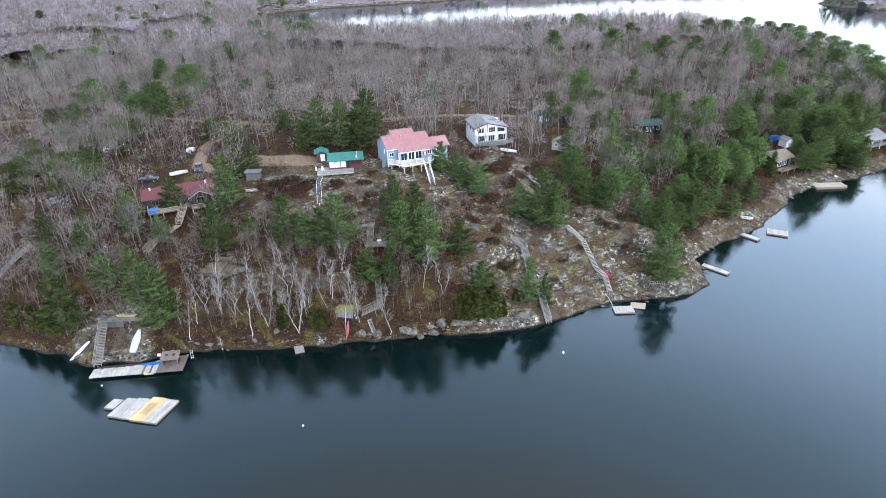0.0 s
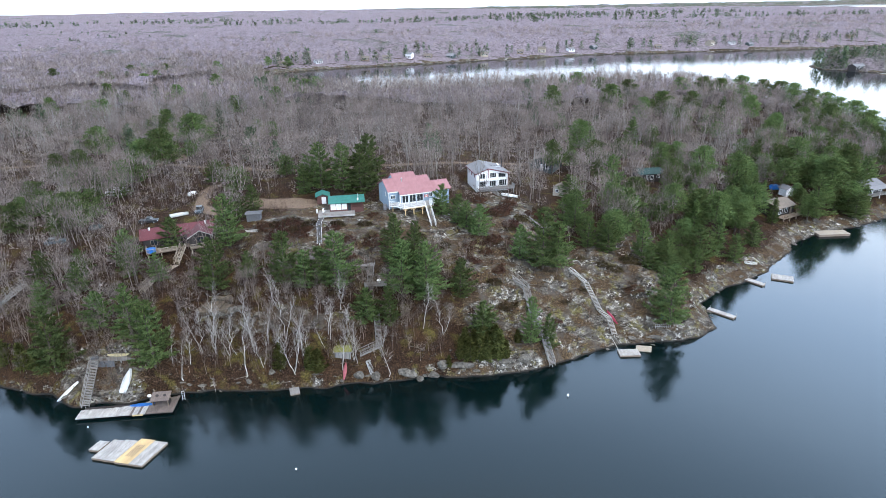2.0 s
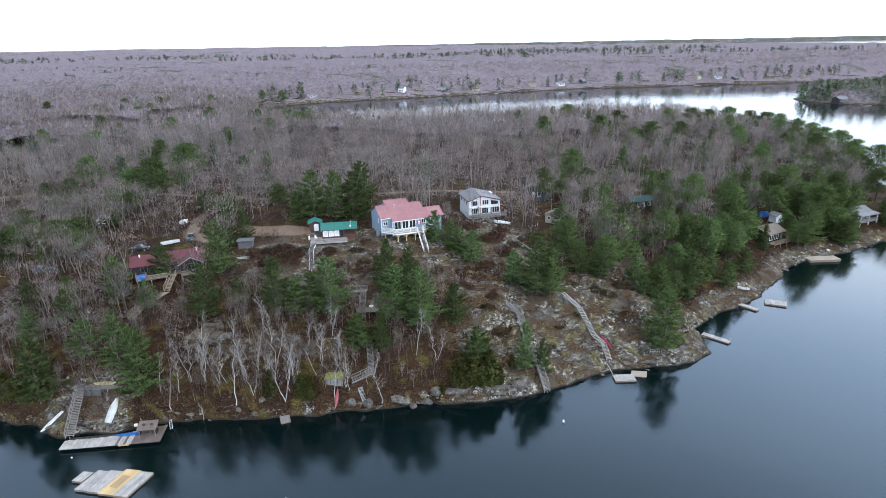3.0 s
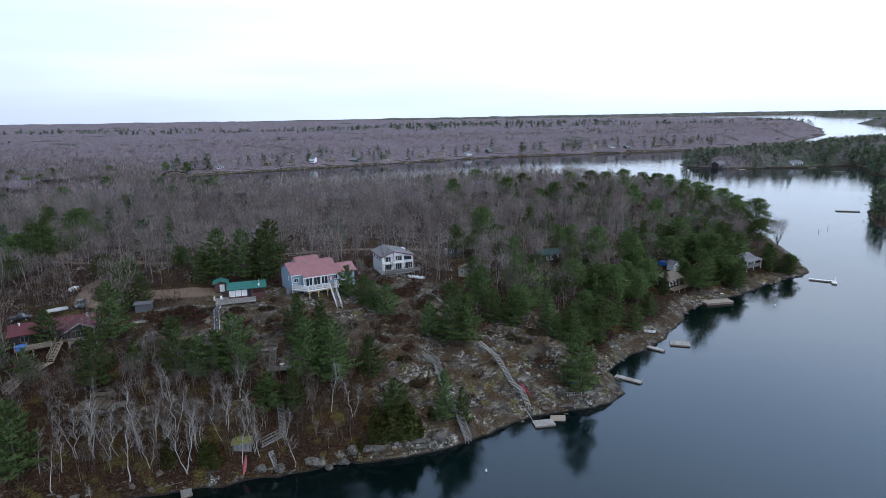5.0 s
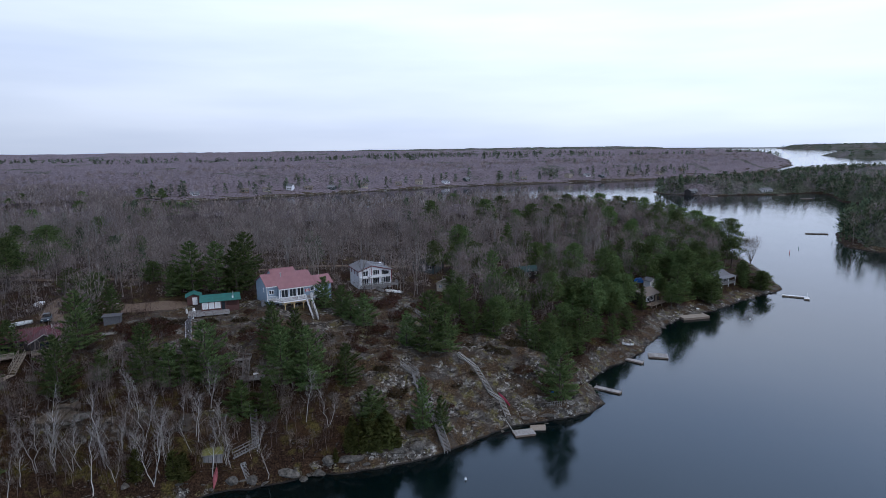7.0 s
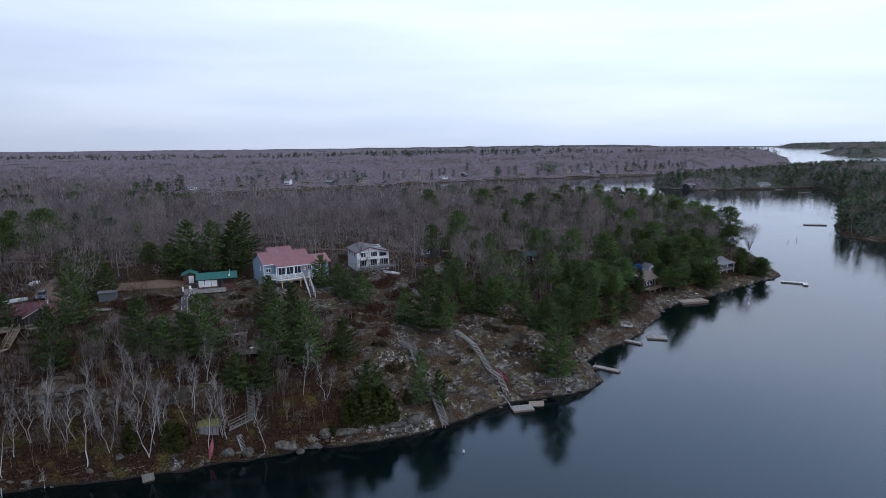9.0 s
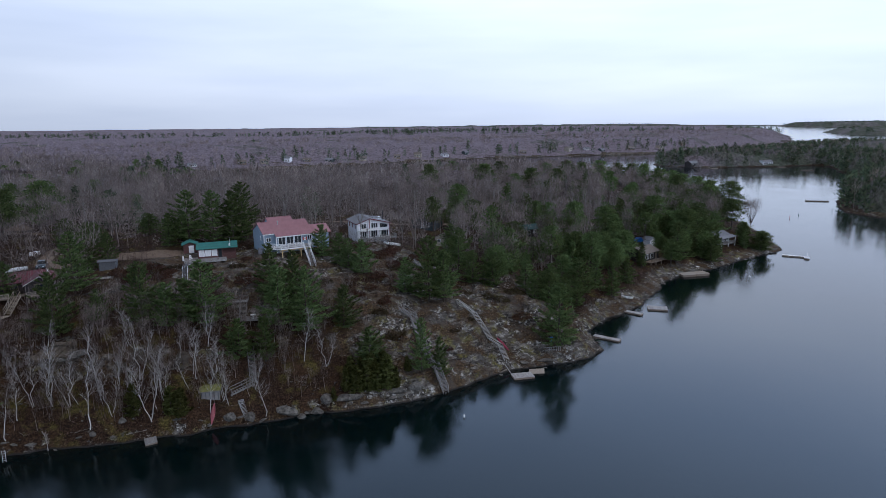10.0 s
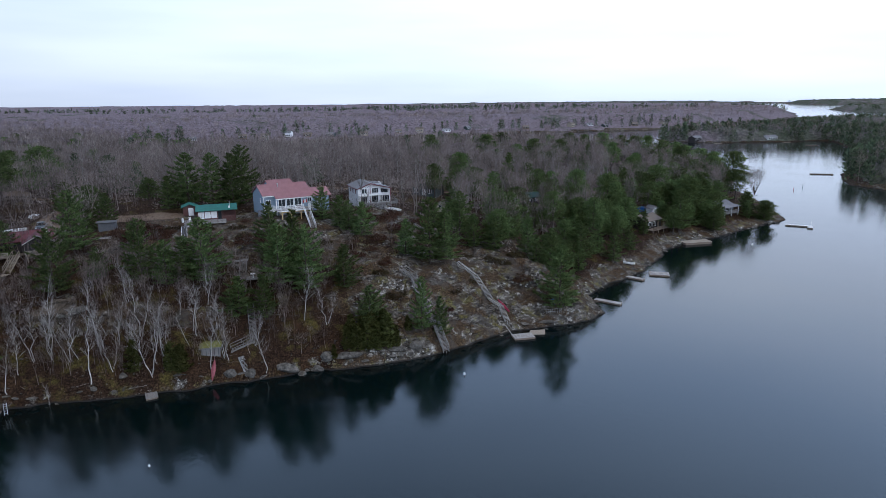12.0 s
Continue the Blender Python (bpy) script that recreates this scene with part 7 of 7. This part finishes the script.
def woods_places(n, x0, x1, y0, y1, kinds, accept):
    out = []
    while len(out) < n:
        m = 4000
        x, y = woods_rng.uniform(x0, x1, m), woods_rng.uniform(y0, y1, m)
        z = height(x, y)
        ok = (z > 0.6) & accept(x, y)
        x, y, z = x[ok], y[ok], z[ok]
        for a, b, c in zip(x, y, z):
            s = woods_rng.uniform(0.75, 1.2)
            tall = 1 + 0.2 * float(step(185, 260, b)) * (b < 640)
            out.append((a, b, c - 0.2, s, s * tall * woods_rng.uniform(0.9, 1.1), woods_rng.uniform(0, 7), woods_rng.integers(kinds)))
    return out[:n]


def clear_of(x, y):
    ok = track_mask(x, y) < 0.85
    for a, b, r in YARDS:
        ok &= np.hypot(x - a, y - b) > r
    return ok


def near_woods(x, y):
    d = inland(x, y, MAINLAND + FAR_SHORE)
    slope = (x > -52) & (x < 34) & (y < 158)
    thin = value_noise(x, y, 22, 9) > -0.7
    back = np.where(x < 34, y > 150, d > 20)
    west = (x <= -52) & (d > 10) & (y > 104)
    return (d > 4) & ~slope & (back | west) & thin & clear_of(x, y)


scatter("bare_woods", BARE, woods_places(2800, -190, 185, 100, 330, len(BARE), near_woods), WOODS, "leafless grey-brown hardwoods behind the cottages", "woods")
scatter("bare_woods", THIN, woods_places(2600, -420, 190, 320, 720, len(THIN), lambda x, y: inland(x, y, MAINLAND + FAR_SHORE) > 3), WOODS, "leafless woods toward the far bay", "woods")
pale_spots = woods_places(230, -180, 190, 150, 330, len(PALE), lambda x, y: near_woods(x, y) & (value_noise(x, y, 26, 37) > 0.22))
scatter("bare_woods", PALE, pale_spots, GREY_WOODS, "pale grey poplars standing out among the hardwoods", "woods")
bay_edge = woods_places(1000, -260, 205, 330, 480, len(THIN), lambda x, y: (inland(x, y, MAINLAND + FAR_SHORE) > 1) & (inland(x, y, MAINLAND + FAR_SHORE) < 55))
scatter("bare_woods", THIN, [(a, b, c, s * 1.15, t * 0.9, r, k) for a, b, c, s, t, r, k in bay_edge], WOODS, "dense leafless trees along the bay", "woods")
MIDPINE = [far_conifer(10, 3.9, woods_rng, 280, 1.1, 0.24) for _ in range(4)]
FARPINE = [far_conifer(11, 3.6, woods_rng, 64, 1.9, 0.55) for _ in range(4)]

# birches of the lower slope: x, y, height
BIRCHES = [(-39.3, 96.8, 12.5), (-30.6, 97.9, 13), (-28.8, 99.9, 9.5), (-36, 102.3, 8), (-38.5, 100.3, 10), (-46.2, 100.6, 10), (-45.7, 100, 9.5), (-12.9, 99, 13),
           (-21.6, 98.9, 9), (-19.4, 100.2, 7.5), (-18.9, 99.8, 7), (-29.6, 100.1, 11), (-50.3, 98.8, 7), (-48.3, 100.3, 8), (-45, 95.6, 4.5), (-25, 101, 7.5),
           (-24, 102.1, 8), (-22.8, 106.8, 6.5), (-21, 103.5, 7), (-50.8, 96.2, 11), (-6.5, 105.5, 8.5), (-2.5, 105, 6), (-33.5, 99, 9), (-41.5, 99.5, 8.5), (-53.5, 98.2, 6.5)]


def birch_model(h, seed, lean, stems, label):
    """A slender white birch: curved stems, white branches that climb steeply, a haze of fine pale twigs at their ends."""
    r = np.random.default_rng(seed)
    t = thing("birch_tree", pose(0, 0, 0), label, "birch tree", "birches above the water")
    for k in range(stems):
        (v, f, w), (v2, f2, w2) = bare_tree(h * (1 - 0.15 * k), r, 20, 260, 0.2, 0.078 - 0.014 * k, lean + 0.1 * k, 0.36, 0.012, True, 7, 1.1, 0.022)
        off = np.array([0.25 * k, 0.1 * k, -0.5])
        for piece, a, b, c, mat in (("trunk", v, f, w, BIRCH), ("crown", v2, f2, w2, BIRCH_TWIGS)):
            o = new(piece, flat_mesh(piece, a + off, b, mat, c))
            o.parent = t
    return t


BIRCH_H = [10, 10, 10, 10]
BIRCH_MODELS = [birch_model(10, 31, 0.08, 1, "leafless white birch on the steep bank"), birch_model(10, 32, 0.2, 2, "leaning leafless white birch with twin stems"),
                birch_model(10, 33, 0.12, 2, "forked leafless white birch above the water"), birch_model(10, 34, 0.28, 1, "strongly leaning white birch over the bank")]
for k in range(15):
    BIRCHES.append((float(rng.uniform(-54, -8)), float(rng.uniform(98, 107)), float(rng.uniform(5, 9))))
for i, (x, y, h) in enumerate(BIRCHES):
    plant(BIRCH_MODELS, BIRCH_H, i % 4, x, y, h, rng.uniform(0, 360), 0.0)

maple = thing("maple_tree", pose(163.5, 217.5, ground_z(163.5, 217.5) - 0.3), "bare grey maple at the tip of the point", "maple tree")
(mv, mf, mw), (tv, tf, tw) = round_tree(15, 4.4, np.random.default_rng(77), 24, 1500, 0.028, 1.2, 0.26, whole=False)
for piece, v, f, w in (("trunk", mv, mf, mw), ("crown", tv, tf, tw)):
    ob = new(piece, flat_mesh(piece, v, f, GREY_TWIGS if piece == "crown" else BARK, w))
    ob.parent = maple

# cedars at the waterline and low shrubs on the rock
CEDAR_MODELS = [pine_model(5, 1.9, 41, 9, "bushy yellow-green cedar at the waterline", 0.02, 0.6, CEDAR, 4, 8, "cedar_tree", "cedar", "cedars of the shore"),
                pine_model(5, 1.5, 42, 9, "slim yellow-green cedar among shore rocks", 0.02, 0.7, CEDAR, 4, 8, "cedar_tree", "cedar", "cedars of the shore")]
for i, (x, y, h) in enumerate([(2.6, 102.0, 3.4), (4.4, 102.4, 4.2), (6.2, 102.3, 3.6), (8.0, 102.6, 4.0), (9.6, 103.2, 3.0), (0.8, 102.2, 2.8), (5.2, 104.0, 3.8), (7.4, 104.3, 3.4), (3.4, 104.0, 3.0), (1.6, 103.8, 2.6), (-27.5, 98.5, 5), (-25.8, 97.9, 4), (-33.0, 98.4, 5.5), (-83.0, 99.5, 5), (-88, 101, 6), (-80, 98.5, 4), (157, 200.5, 7), (-1.5, 100.9, 2.2), (12.0, 106.0, 3)]):
    plant(CEDAR_MODELS, [5, 5], i % 2, x, y, h * (1.35 if i < 10 else 1.0), rng.uniform(0, 360))


def shrub_shape(r, n=90, low=0.55, size=0.3):
    d = r.normal(size=(n, 3)) * np.array([1, 1, 0.5])
    d[:, 2] = np.abs(d[:, 2]) + 0.1
    d /= np.linalg.norm(d, axis=1, keepdims=True)
    p = d * (r.uniform(0.15, 0.85, (n, 1)) ** 0.6) * np.array([1, 1, low])
    return spray(p, d * 0.6 + r.normal(size=(n, 3)) * 0.5, size, size * 0.22, r, d + np.array([0, 0, 0.4]))


def shrub_model(seed, label, material):
    r = np.random.default_rng(seed)
    t = thing("shrub", pose(0, 0, 0), label, "shrub", "shrubs on the rock")
    v, f, w = shrub_shape(r, 900, 0.6, 0.15)
    c = new("crown", flat_mesh("crown", v, f, material, w))
    c.parent = t
    bm = bmesh.new()
    for k in range(7):
        a = k * 0.9
        tube(bm, [(0, 0, -0.2), (0.5 * math.cos(a), 0.5 * math.sin(a), 0.35)], [0.03, 0.012], 3)
    part("stem", bm, BARK, t)
    return t


KNOLL_SHRUBS = [(-27.9, 130.2, 1.2), (-43.3, 132.3, 2.1), (-38.3, 132.4, 2.1), (-39.2, 126.4, 2.0), (-34.5, 129.1, 1.2), (-19.7, 139.7, 0.9), (-24.8, 126.1, 0.7), (8.1, 146.5, 1.6), (11.4, 146.2, 1.4), (2.6, 142.0, 0.8), (8.4, 132.5, 1.5), (15.5, 133.0, 0.8), (-17.7, 125.8, 1.9), (-23.5, 120.2, 1.4), (9.7, 121.9, 0.8), (17.8, 126.9, 1.0), (-6.6, 122.4, 0.9), (2.9, 128.7, 1.0), (13.2, 141.9, 1.6), (19.7, 143.2, 1.1)]
SHRUBS = [shrub_model(51, "dense red-brown shrub on bare granite", BROWN_LEAVES), shrub_model(52, "low olive-brown shrub in a rock hollow", OLIVE_LEAVES)]
for i, (x, y, s) in enumerate([(-33.6, 130, 1.6), (-26.5, 133, 1.3), (-21, 134, 1.5), (-24, 126, 1.6), (-36, 130, 1.7), (-19, 129, 1.3), (12, 150, 2.2), (16.5, 147, 1.8), (8, 146, 1.5), (20, 150, 2.0), (13, 140, 1.6),
                               (10.5, 112.5, 1.9), (6.5, 128, 1.2), (17, 131, 1.3), (36, 128, 1.6), (39, 122, 1.5), (33.5, 130, 1.3), (23, 117, 1.0), (9, 120, 1.1), (40, 131, 2.0), (29, 133, 1.3), (3.5, 122, 1.3), (-3, 127, 1.5), (-33.5, 133, 1.6), (-34.5, 126.5, 1.4), (-27.5, 133.8, 1.3), (-38.5, 136, 1.5), (-15, 131, 1.4), (-8, 129, 1.3), (22, 155, 1.8), (14, 156, 1.5), (47, 121, 1.3), (27, 121.5, 1.0), (20.5, 112, 0.9), (8, 116, 1.3), (24, 140, 1.8), (6, 155, 1.6), (-41, 133, 1.6)] + KNOLL_SHRUBS):
    m = Matrix.Translation((x, y, ground_z(x, y) - 0.05)) @ pose(0, 0, 0, 0, 0, rng.uniform(0, 360)) @ Matrix.Diagonal((s * 1.1, s * rng.uniform(0.85, 1.2), s * 0.95, 1))
    k = 0 if i % 3 == 0 or i > 37 else 1
    if SHRUBS[k] in used:
        copy_thing(SHRUBS[k], m)
    else:
        used.add(SHRUBS[k])
        SHRUBS[k].matrix_basis = m

def sapling_slope(x, y):
    d = inland(x, y, MAINLAND + FAR_SHORE)
    west = (x > -95) & (x < -1) & (d > 2) & (d < 24)
    east = (x > -1) & (x < 60) & (d > 8) & (bare_mask(x, y) < 0.4)
    return (west | (east & (woods_rng.random(x.size) < 0.25))) & clear_of(x, y) & (value_noise(x, y, 5, 31) > -0.4)


saplings = woods_places(640, -95, 60, 96, 160, len(BARE), sapling_slope)
scatter("saplings", BARE, [(a, b, c, s * 0.4, t * woods_rng.uniform(0.3, 0.6), r, k) for a, b, c, s, t, r, k in saplings], WOODS, "thin leafless saplings crowding the steep bank", "saplings")

UNDER = [shrub_shape(woods_rng, 30, lo, 0.24) for lo in (0.5, 0.8, 1.2)] + [bare_tree(3.2, woods_rng, 2, 22, 0.35, 0.025, 0.1, 0.2, 0.018, steps=2) for _ in range(3)]


def brushy(x, y):
    d = inland(x, y, MAINLAND + FAR_SHORE)
    dens = np.where(x < 0, 0.9, np.where(bare_mask(x, y) > 0.5, 0.32, 0.75)) * (0.4 + 0.6 * (value_noise(x, y, 6, 23) > -0.15))
    return (d > 1.5) & clear_of(x, y) & (woods_rng.random(x.size) < dens)


def stone(r):
    bm = bmesh.new()
    bmesh.ops.create_icosphere(bm, subdivisions=1, radius=1)
    v = np.array([tuple(q.co) for q in bm.verts]) * r.uniform(0.6, 1.25, (len(bm.verts), 1)) * np.array([1, 0.8, 0.5])
    f = np.array([[q.index for q in g.verts] for g in bm.faces])
    bm.free()
    return v[f].reshape(-1, 3), np.arange(f.size).reshape(-1, 3), np.repeat(unit(np.cross(v[f[:, 1]] - v[f[:, 0]], v[f[:, 2]] - v[f[:, 0]])), 3, axis=0)


def littered(x, y):
    d = inland(x, y, MAINLAND + FAR_SHORE)
    return (d > 0.5) & (d < 45) & ((value_noise(x, y, 8, 41) > 0.1) | (d < 4))


STONES = [stone(woods_rng) for _ in range(5)]
stones = woods_places(700, -90, 70, 90, 150, 5, littered)
scatter("loose_stones", STONES, [(a, b, c + 0.2, s * woods_rng.uniform(0.12, 0.4), s * 0.25, r, k) for a, b, c, s, t, r, k in stones], ROCK_BITS, "loose grey stones scattered over the slope", "stones")


def fallen(r):
    v, f, w = bare_tree(4.5, r, 4, 8, 0.3, 0.06, 0.0, 0.3, 0.02)
    return np.stack([v[:, 2], v[:, 0], np.abs(v[:, 1]) * 0.6], 1), f, np.stack([w[:, 2], w[:, 0], np.abs(w[:, 1]) + 0.3], 1)


FALLEN = [fallen(woods_rng) for _ in range(3)]
logs = woods_places(420, -80, 60, 92, 145, 3, lambda x, y: (shore_distance(x, y) > 0.5) & (shore_distance(x, y) < 30))
scatter("fallen_branches", FALLEN, [(a, b, c + 0.3, s * 0.65, s * 0.65, r, k) for a, b, c, s, t, r, k in logs], GREY_WOODS, "pale fallen branches on the slope", "branches")
scatter("undergrowth", UNDER, woods_places(6000, -100, 110, 92, 175, len(UNDER), brushy), SHRUB_TWIGS, "brown leafless brush and saplings on the slope", "undergrowth")
# brush on the forest floor, so that little bare earth shows between the trunks
FLOOR = [shrub_shape(woods_rng, 22, lo, 0.42) for lo in (0.7, 1.1, 1.6)]
floor_spots = woods_places(4200, -190, 185, 104, 330, len(FLOOR), near_woods)
scatter("undergrowth", FLOOR, [(a, b, c, s * 1.9, t * 1.7, r, k) for a, b, c, s, t, r, k in floor_spots], WOODS, "grey leafless brush on the forest floor", "undergrowth")


def canopy(label, xs, ys, depth, lift, keep, edge=(14, 38), least=8, material=HAZED_CANOPY):
    """The closed top of a leafless forest seen from far off."""
    gx, gy = np.meshgrid(xs, ys)
    x, y = gx.ravel(), gy.ravel()
    d = depth(x, y)
    rise = lift + 2.2 * value_noise(x, y, 13, 12) + 2.0 * value_noise(x, y, 45, 13) + 1.2 * woods_rng.uniform(-1, 1, x.size)
    z = height(x, y) + rise * step(*edge, d) - 1.5 * step(6, 1, d)
    w, h = len(xs), len(ys)
    i = (np.arange(h - 1)[:, None] * w + np.arange(w - 1)[None, :]).ravel()
    faces = np.stack([i, i + 1, i + w + 1, i + w], 1)
    ok = (d[faces].max(1) > least) & keep(x, y)[faces].all(1)
    me = mesh_from("far_woods", np.stack([x, y, z], 1), faces[ok])
    me.materials.append(material)
    tagged(new("far_woods", me), label, "woods", kind="stuff")


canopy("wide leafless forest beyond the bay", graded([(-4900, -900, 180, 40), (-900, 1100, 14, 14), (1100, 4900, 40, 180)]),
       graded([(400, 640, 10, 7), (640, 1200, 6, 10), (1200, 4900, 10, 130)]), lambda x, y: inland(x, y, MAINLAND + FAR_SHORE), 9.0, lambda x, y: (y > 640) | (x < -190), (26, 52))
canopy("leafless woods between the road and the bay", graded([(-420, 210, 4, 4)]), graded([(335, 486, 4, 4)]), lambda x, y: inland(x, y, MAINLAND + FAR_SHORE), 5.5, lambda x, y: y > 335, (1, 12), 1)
canopy("leafless woods of the eastern land", graded([(255, 1500, 6, 30)]), graded([(230, 900, 6, 12)]), lambda x, y: inland(x, y, EAST_LAND), 7.5, lambda x, y: x > 0, (9, 18), material=HAZED_EVERGREEN_CANOPY)
canopy("wooded islands of the outer lake", graded([(-900, 1450, 120, 60), (1450, 4880, 40, 60)]), graded([(1450, 4890, 36, 50)]), lambda x, y: np.maximum.reduce([inland(x, y, OUTER_ISLE), inland(x, y, FAR_ISLE), inland(x, y, FAR_STRIP)]), 11.0, lambda x, y: y > 0, material=HAZED_EVERGREEN_CANOPY)
land_d = lambda x, y: inland(x, y, MAINLAND + FAR_SHORE)
shore_woods = woods_places(2000, -500, 1000, 640, 1400, len(THIN), lambda x, y: (land_d(x, y) > 30) & (land_d(x, y) < 330))
scatter("far_woods", THIN, [(a, b, c, s * 1.25, t * 1.25, r, k) for a, b, c, s, t, r, k in shore_woods], WOODS, "leafless trees along the far shore", "woods")


def far_pines(x, y):
    d = land_d(x, y)
    m = value_noise(x, y, 160, 15) + 0.5 * value_noise(x, y, 50, 16)
    near = (d > 4) & (y < 520) & (value_noise(x, y, 30, 17) > np.where(x > 90, -0.05, 0.42))
    return (y > 185) & clear_of(x, y) & ((near & (x > -260)) | ((y > 650) & (d > 8) & (m > 0.5)))


scatter("pine_woods", MIDPINE, woods_places(60, -420, 60, 185, 520, 4, far_pines), NEEDLES_HAZED, "scattered green pines among leafless woods", "woods")
def ridge(x, y):
    return np.abs(y - 1750 - 260 * value_noise(x, y, 420, 18)) < 150 * (0.6 + value_noise(x, y, 130, 19))


dark = woods_places(900, -1900, 1500, 1300, 2300, 3, ridge)
scatter("pine_woods", FARPINE, [(a, b, c, s * 1.3, t * 1.5, r, k) for a, b, c, s, t, r, k in dark], NEEDLES_HAZED, "dark line of pines on the far ridge", "woods")
scatter("pine_woods", FARPINE, woods_places(130, -1200, 1000, 640, 1300, 4, far_pines), NEEDLES_HAZED, "dark pine stands in the far forest", "woods")


def east_shore(x, y):
    e = inland(x, y, EAST_LAND)
    open_front = (np.hypot(x - 446, y - 573) > 15) & (np.hypot(x - 371, y - 588) > 12)
    return (e > 1.5) & (e < 75) & ((x < 640) | (y > 620)) & open_front


east = woods_places(1500, 255, 900, 240, 900, 3, east_shore)
shore_line = woods_places(110, -200, 560, 660, 920, 4, lambda x, y: (land_d(x, y) > 6) & (land_d(x, y) < 45))
scatter("pine_woods", FARPINE, [(a, b, c, s * 0.9, t, r, k) for a, b, c, s, t, r, k in shore_line], NEEDLES_HAZED, "dark conifers between the far cottages", "woods")
# ragged tops that rise out of the far canopy
def tuft(r):
    p = unit(r.normal(size=(20, 3))) * np.array([2.2, 2.2, 2.0])
    away = unit(p + np.array([0, 0, 1.0]))
    return spray(p + np.array([0, 0, 7.0]), unit(away + np.array([0, 0, 0.8]) + r.normal(size=(20, 3)) * 0.3), 2.2, 0.16, r, away)


TUFT = [tuft(woods_rng) for _ in range(4)]
tops = woods_places(5200, -1100, 1000, 650, 1700, 4, lambda x, y: land_d(x, y) > 16)
scatter("far_woods", TUFT, tops, HAZED_TWIGS, "leafless tree tops of the far forest", "woods")
tops = woods_places(2400, -460, 205, 320, 640, 4, lambda x, y: land_d(x, y) > 2)
scatter("far_woods", TUFT, tops, WOODS, "leafless tree tops before the bay", "woods")
tops = woods_places(1800, 255, 900, 240, 900, 4, lambda x, y: (inland(x, y, EAST_LAND) > 6))
scatter("far_woods", TUFT, tops, HAZED_TWIGS, "leafless tree tops of the eastern land", "woods")
scatter("pine_woods", FARPINE, [(a, b, c, s * 1.15, t * 1.05, r, k) for a, b, c, s, t, r, k in east[:1300]], NEEDLES_HAZED, "dark pines on the eastern point", "woods")
scatter("bare_woods", THIN, [(a, b, c, s, t * 1.1, r, k) for a, b, c, s, t, r, k in woods_places(1100, 255, 900, 240, 900, len(THIN), east_shore)], WOODS, "leafless trees on the eastern point", "woods")
isle = woods_places(600, 1500, 3900, 1480, 4300, 3, lambda x, y: (inland(x, y, OUTER_ISLE) > 10) | (inland(x, y, FAR_ISLE) > 10))
scatter("pine_woods", FARPINE, [(a, b, c, s * 3, t * 1.2, r, k) for a, b, c, s, t, r, k in isle], NEEDLES_HAZED, "wooded islands in the outer lake", "woods")
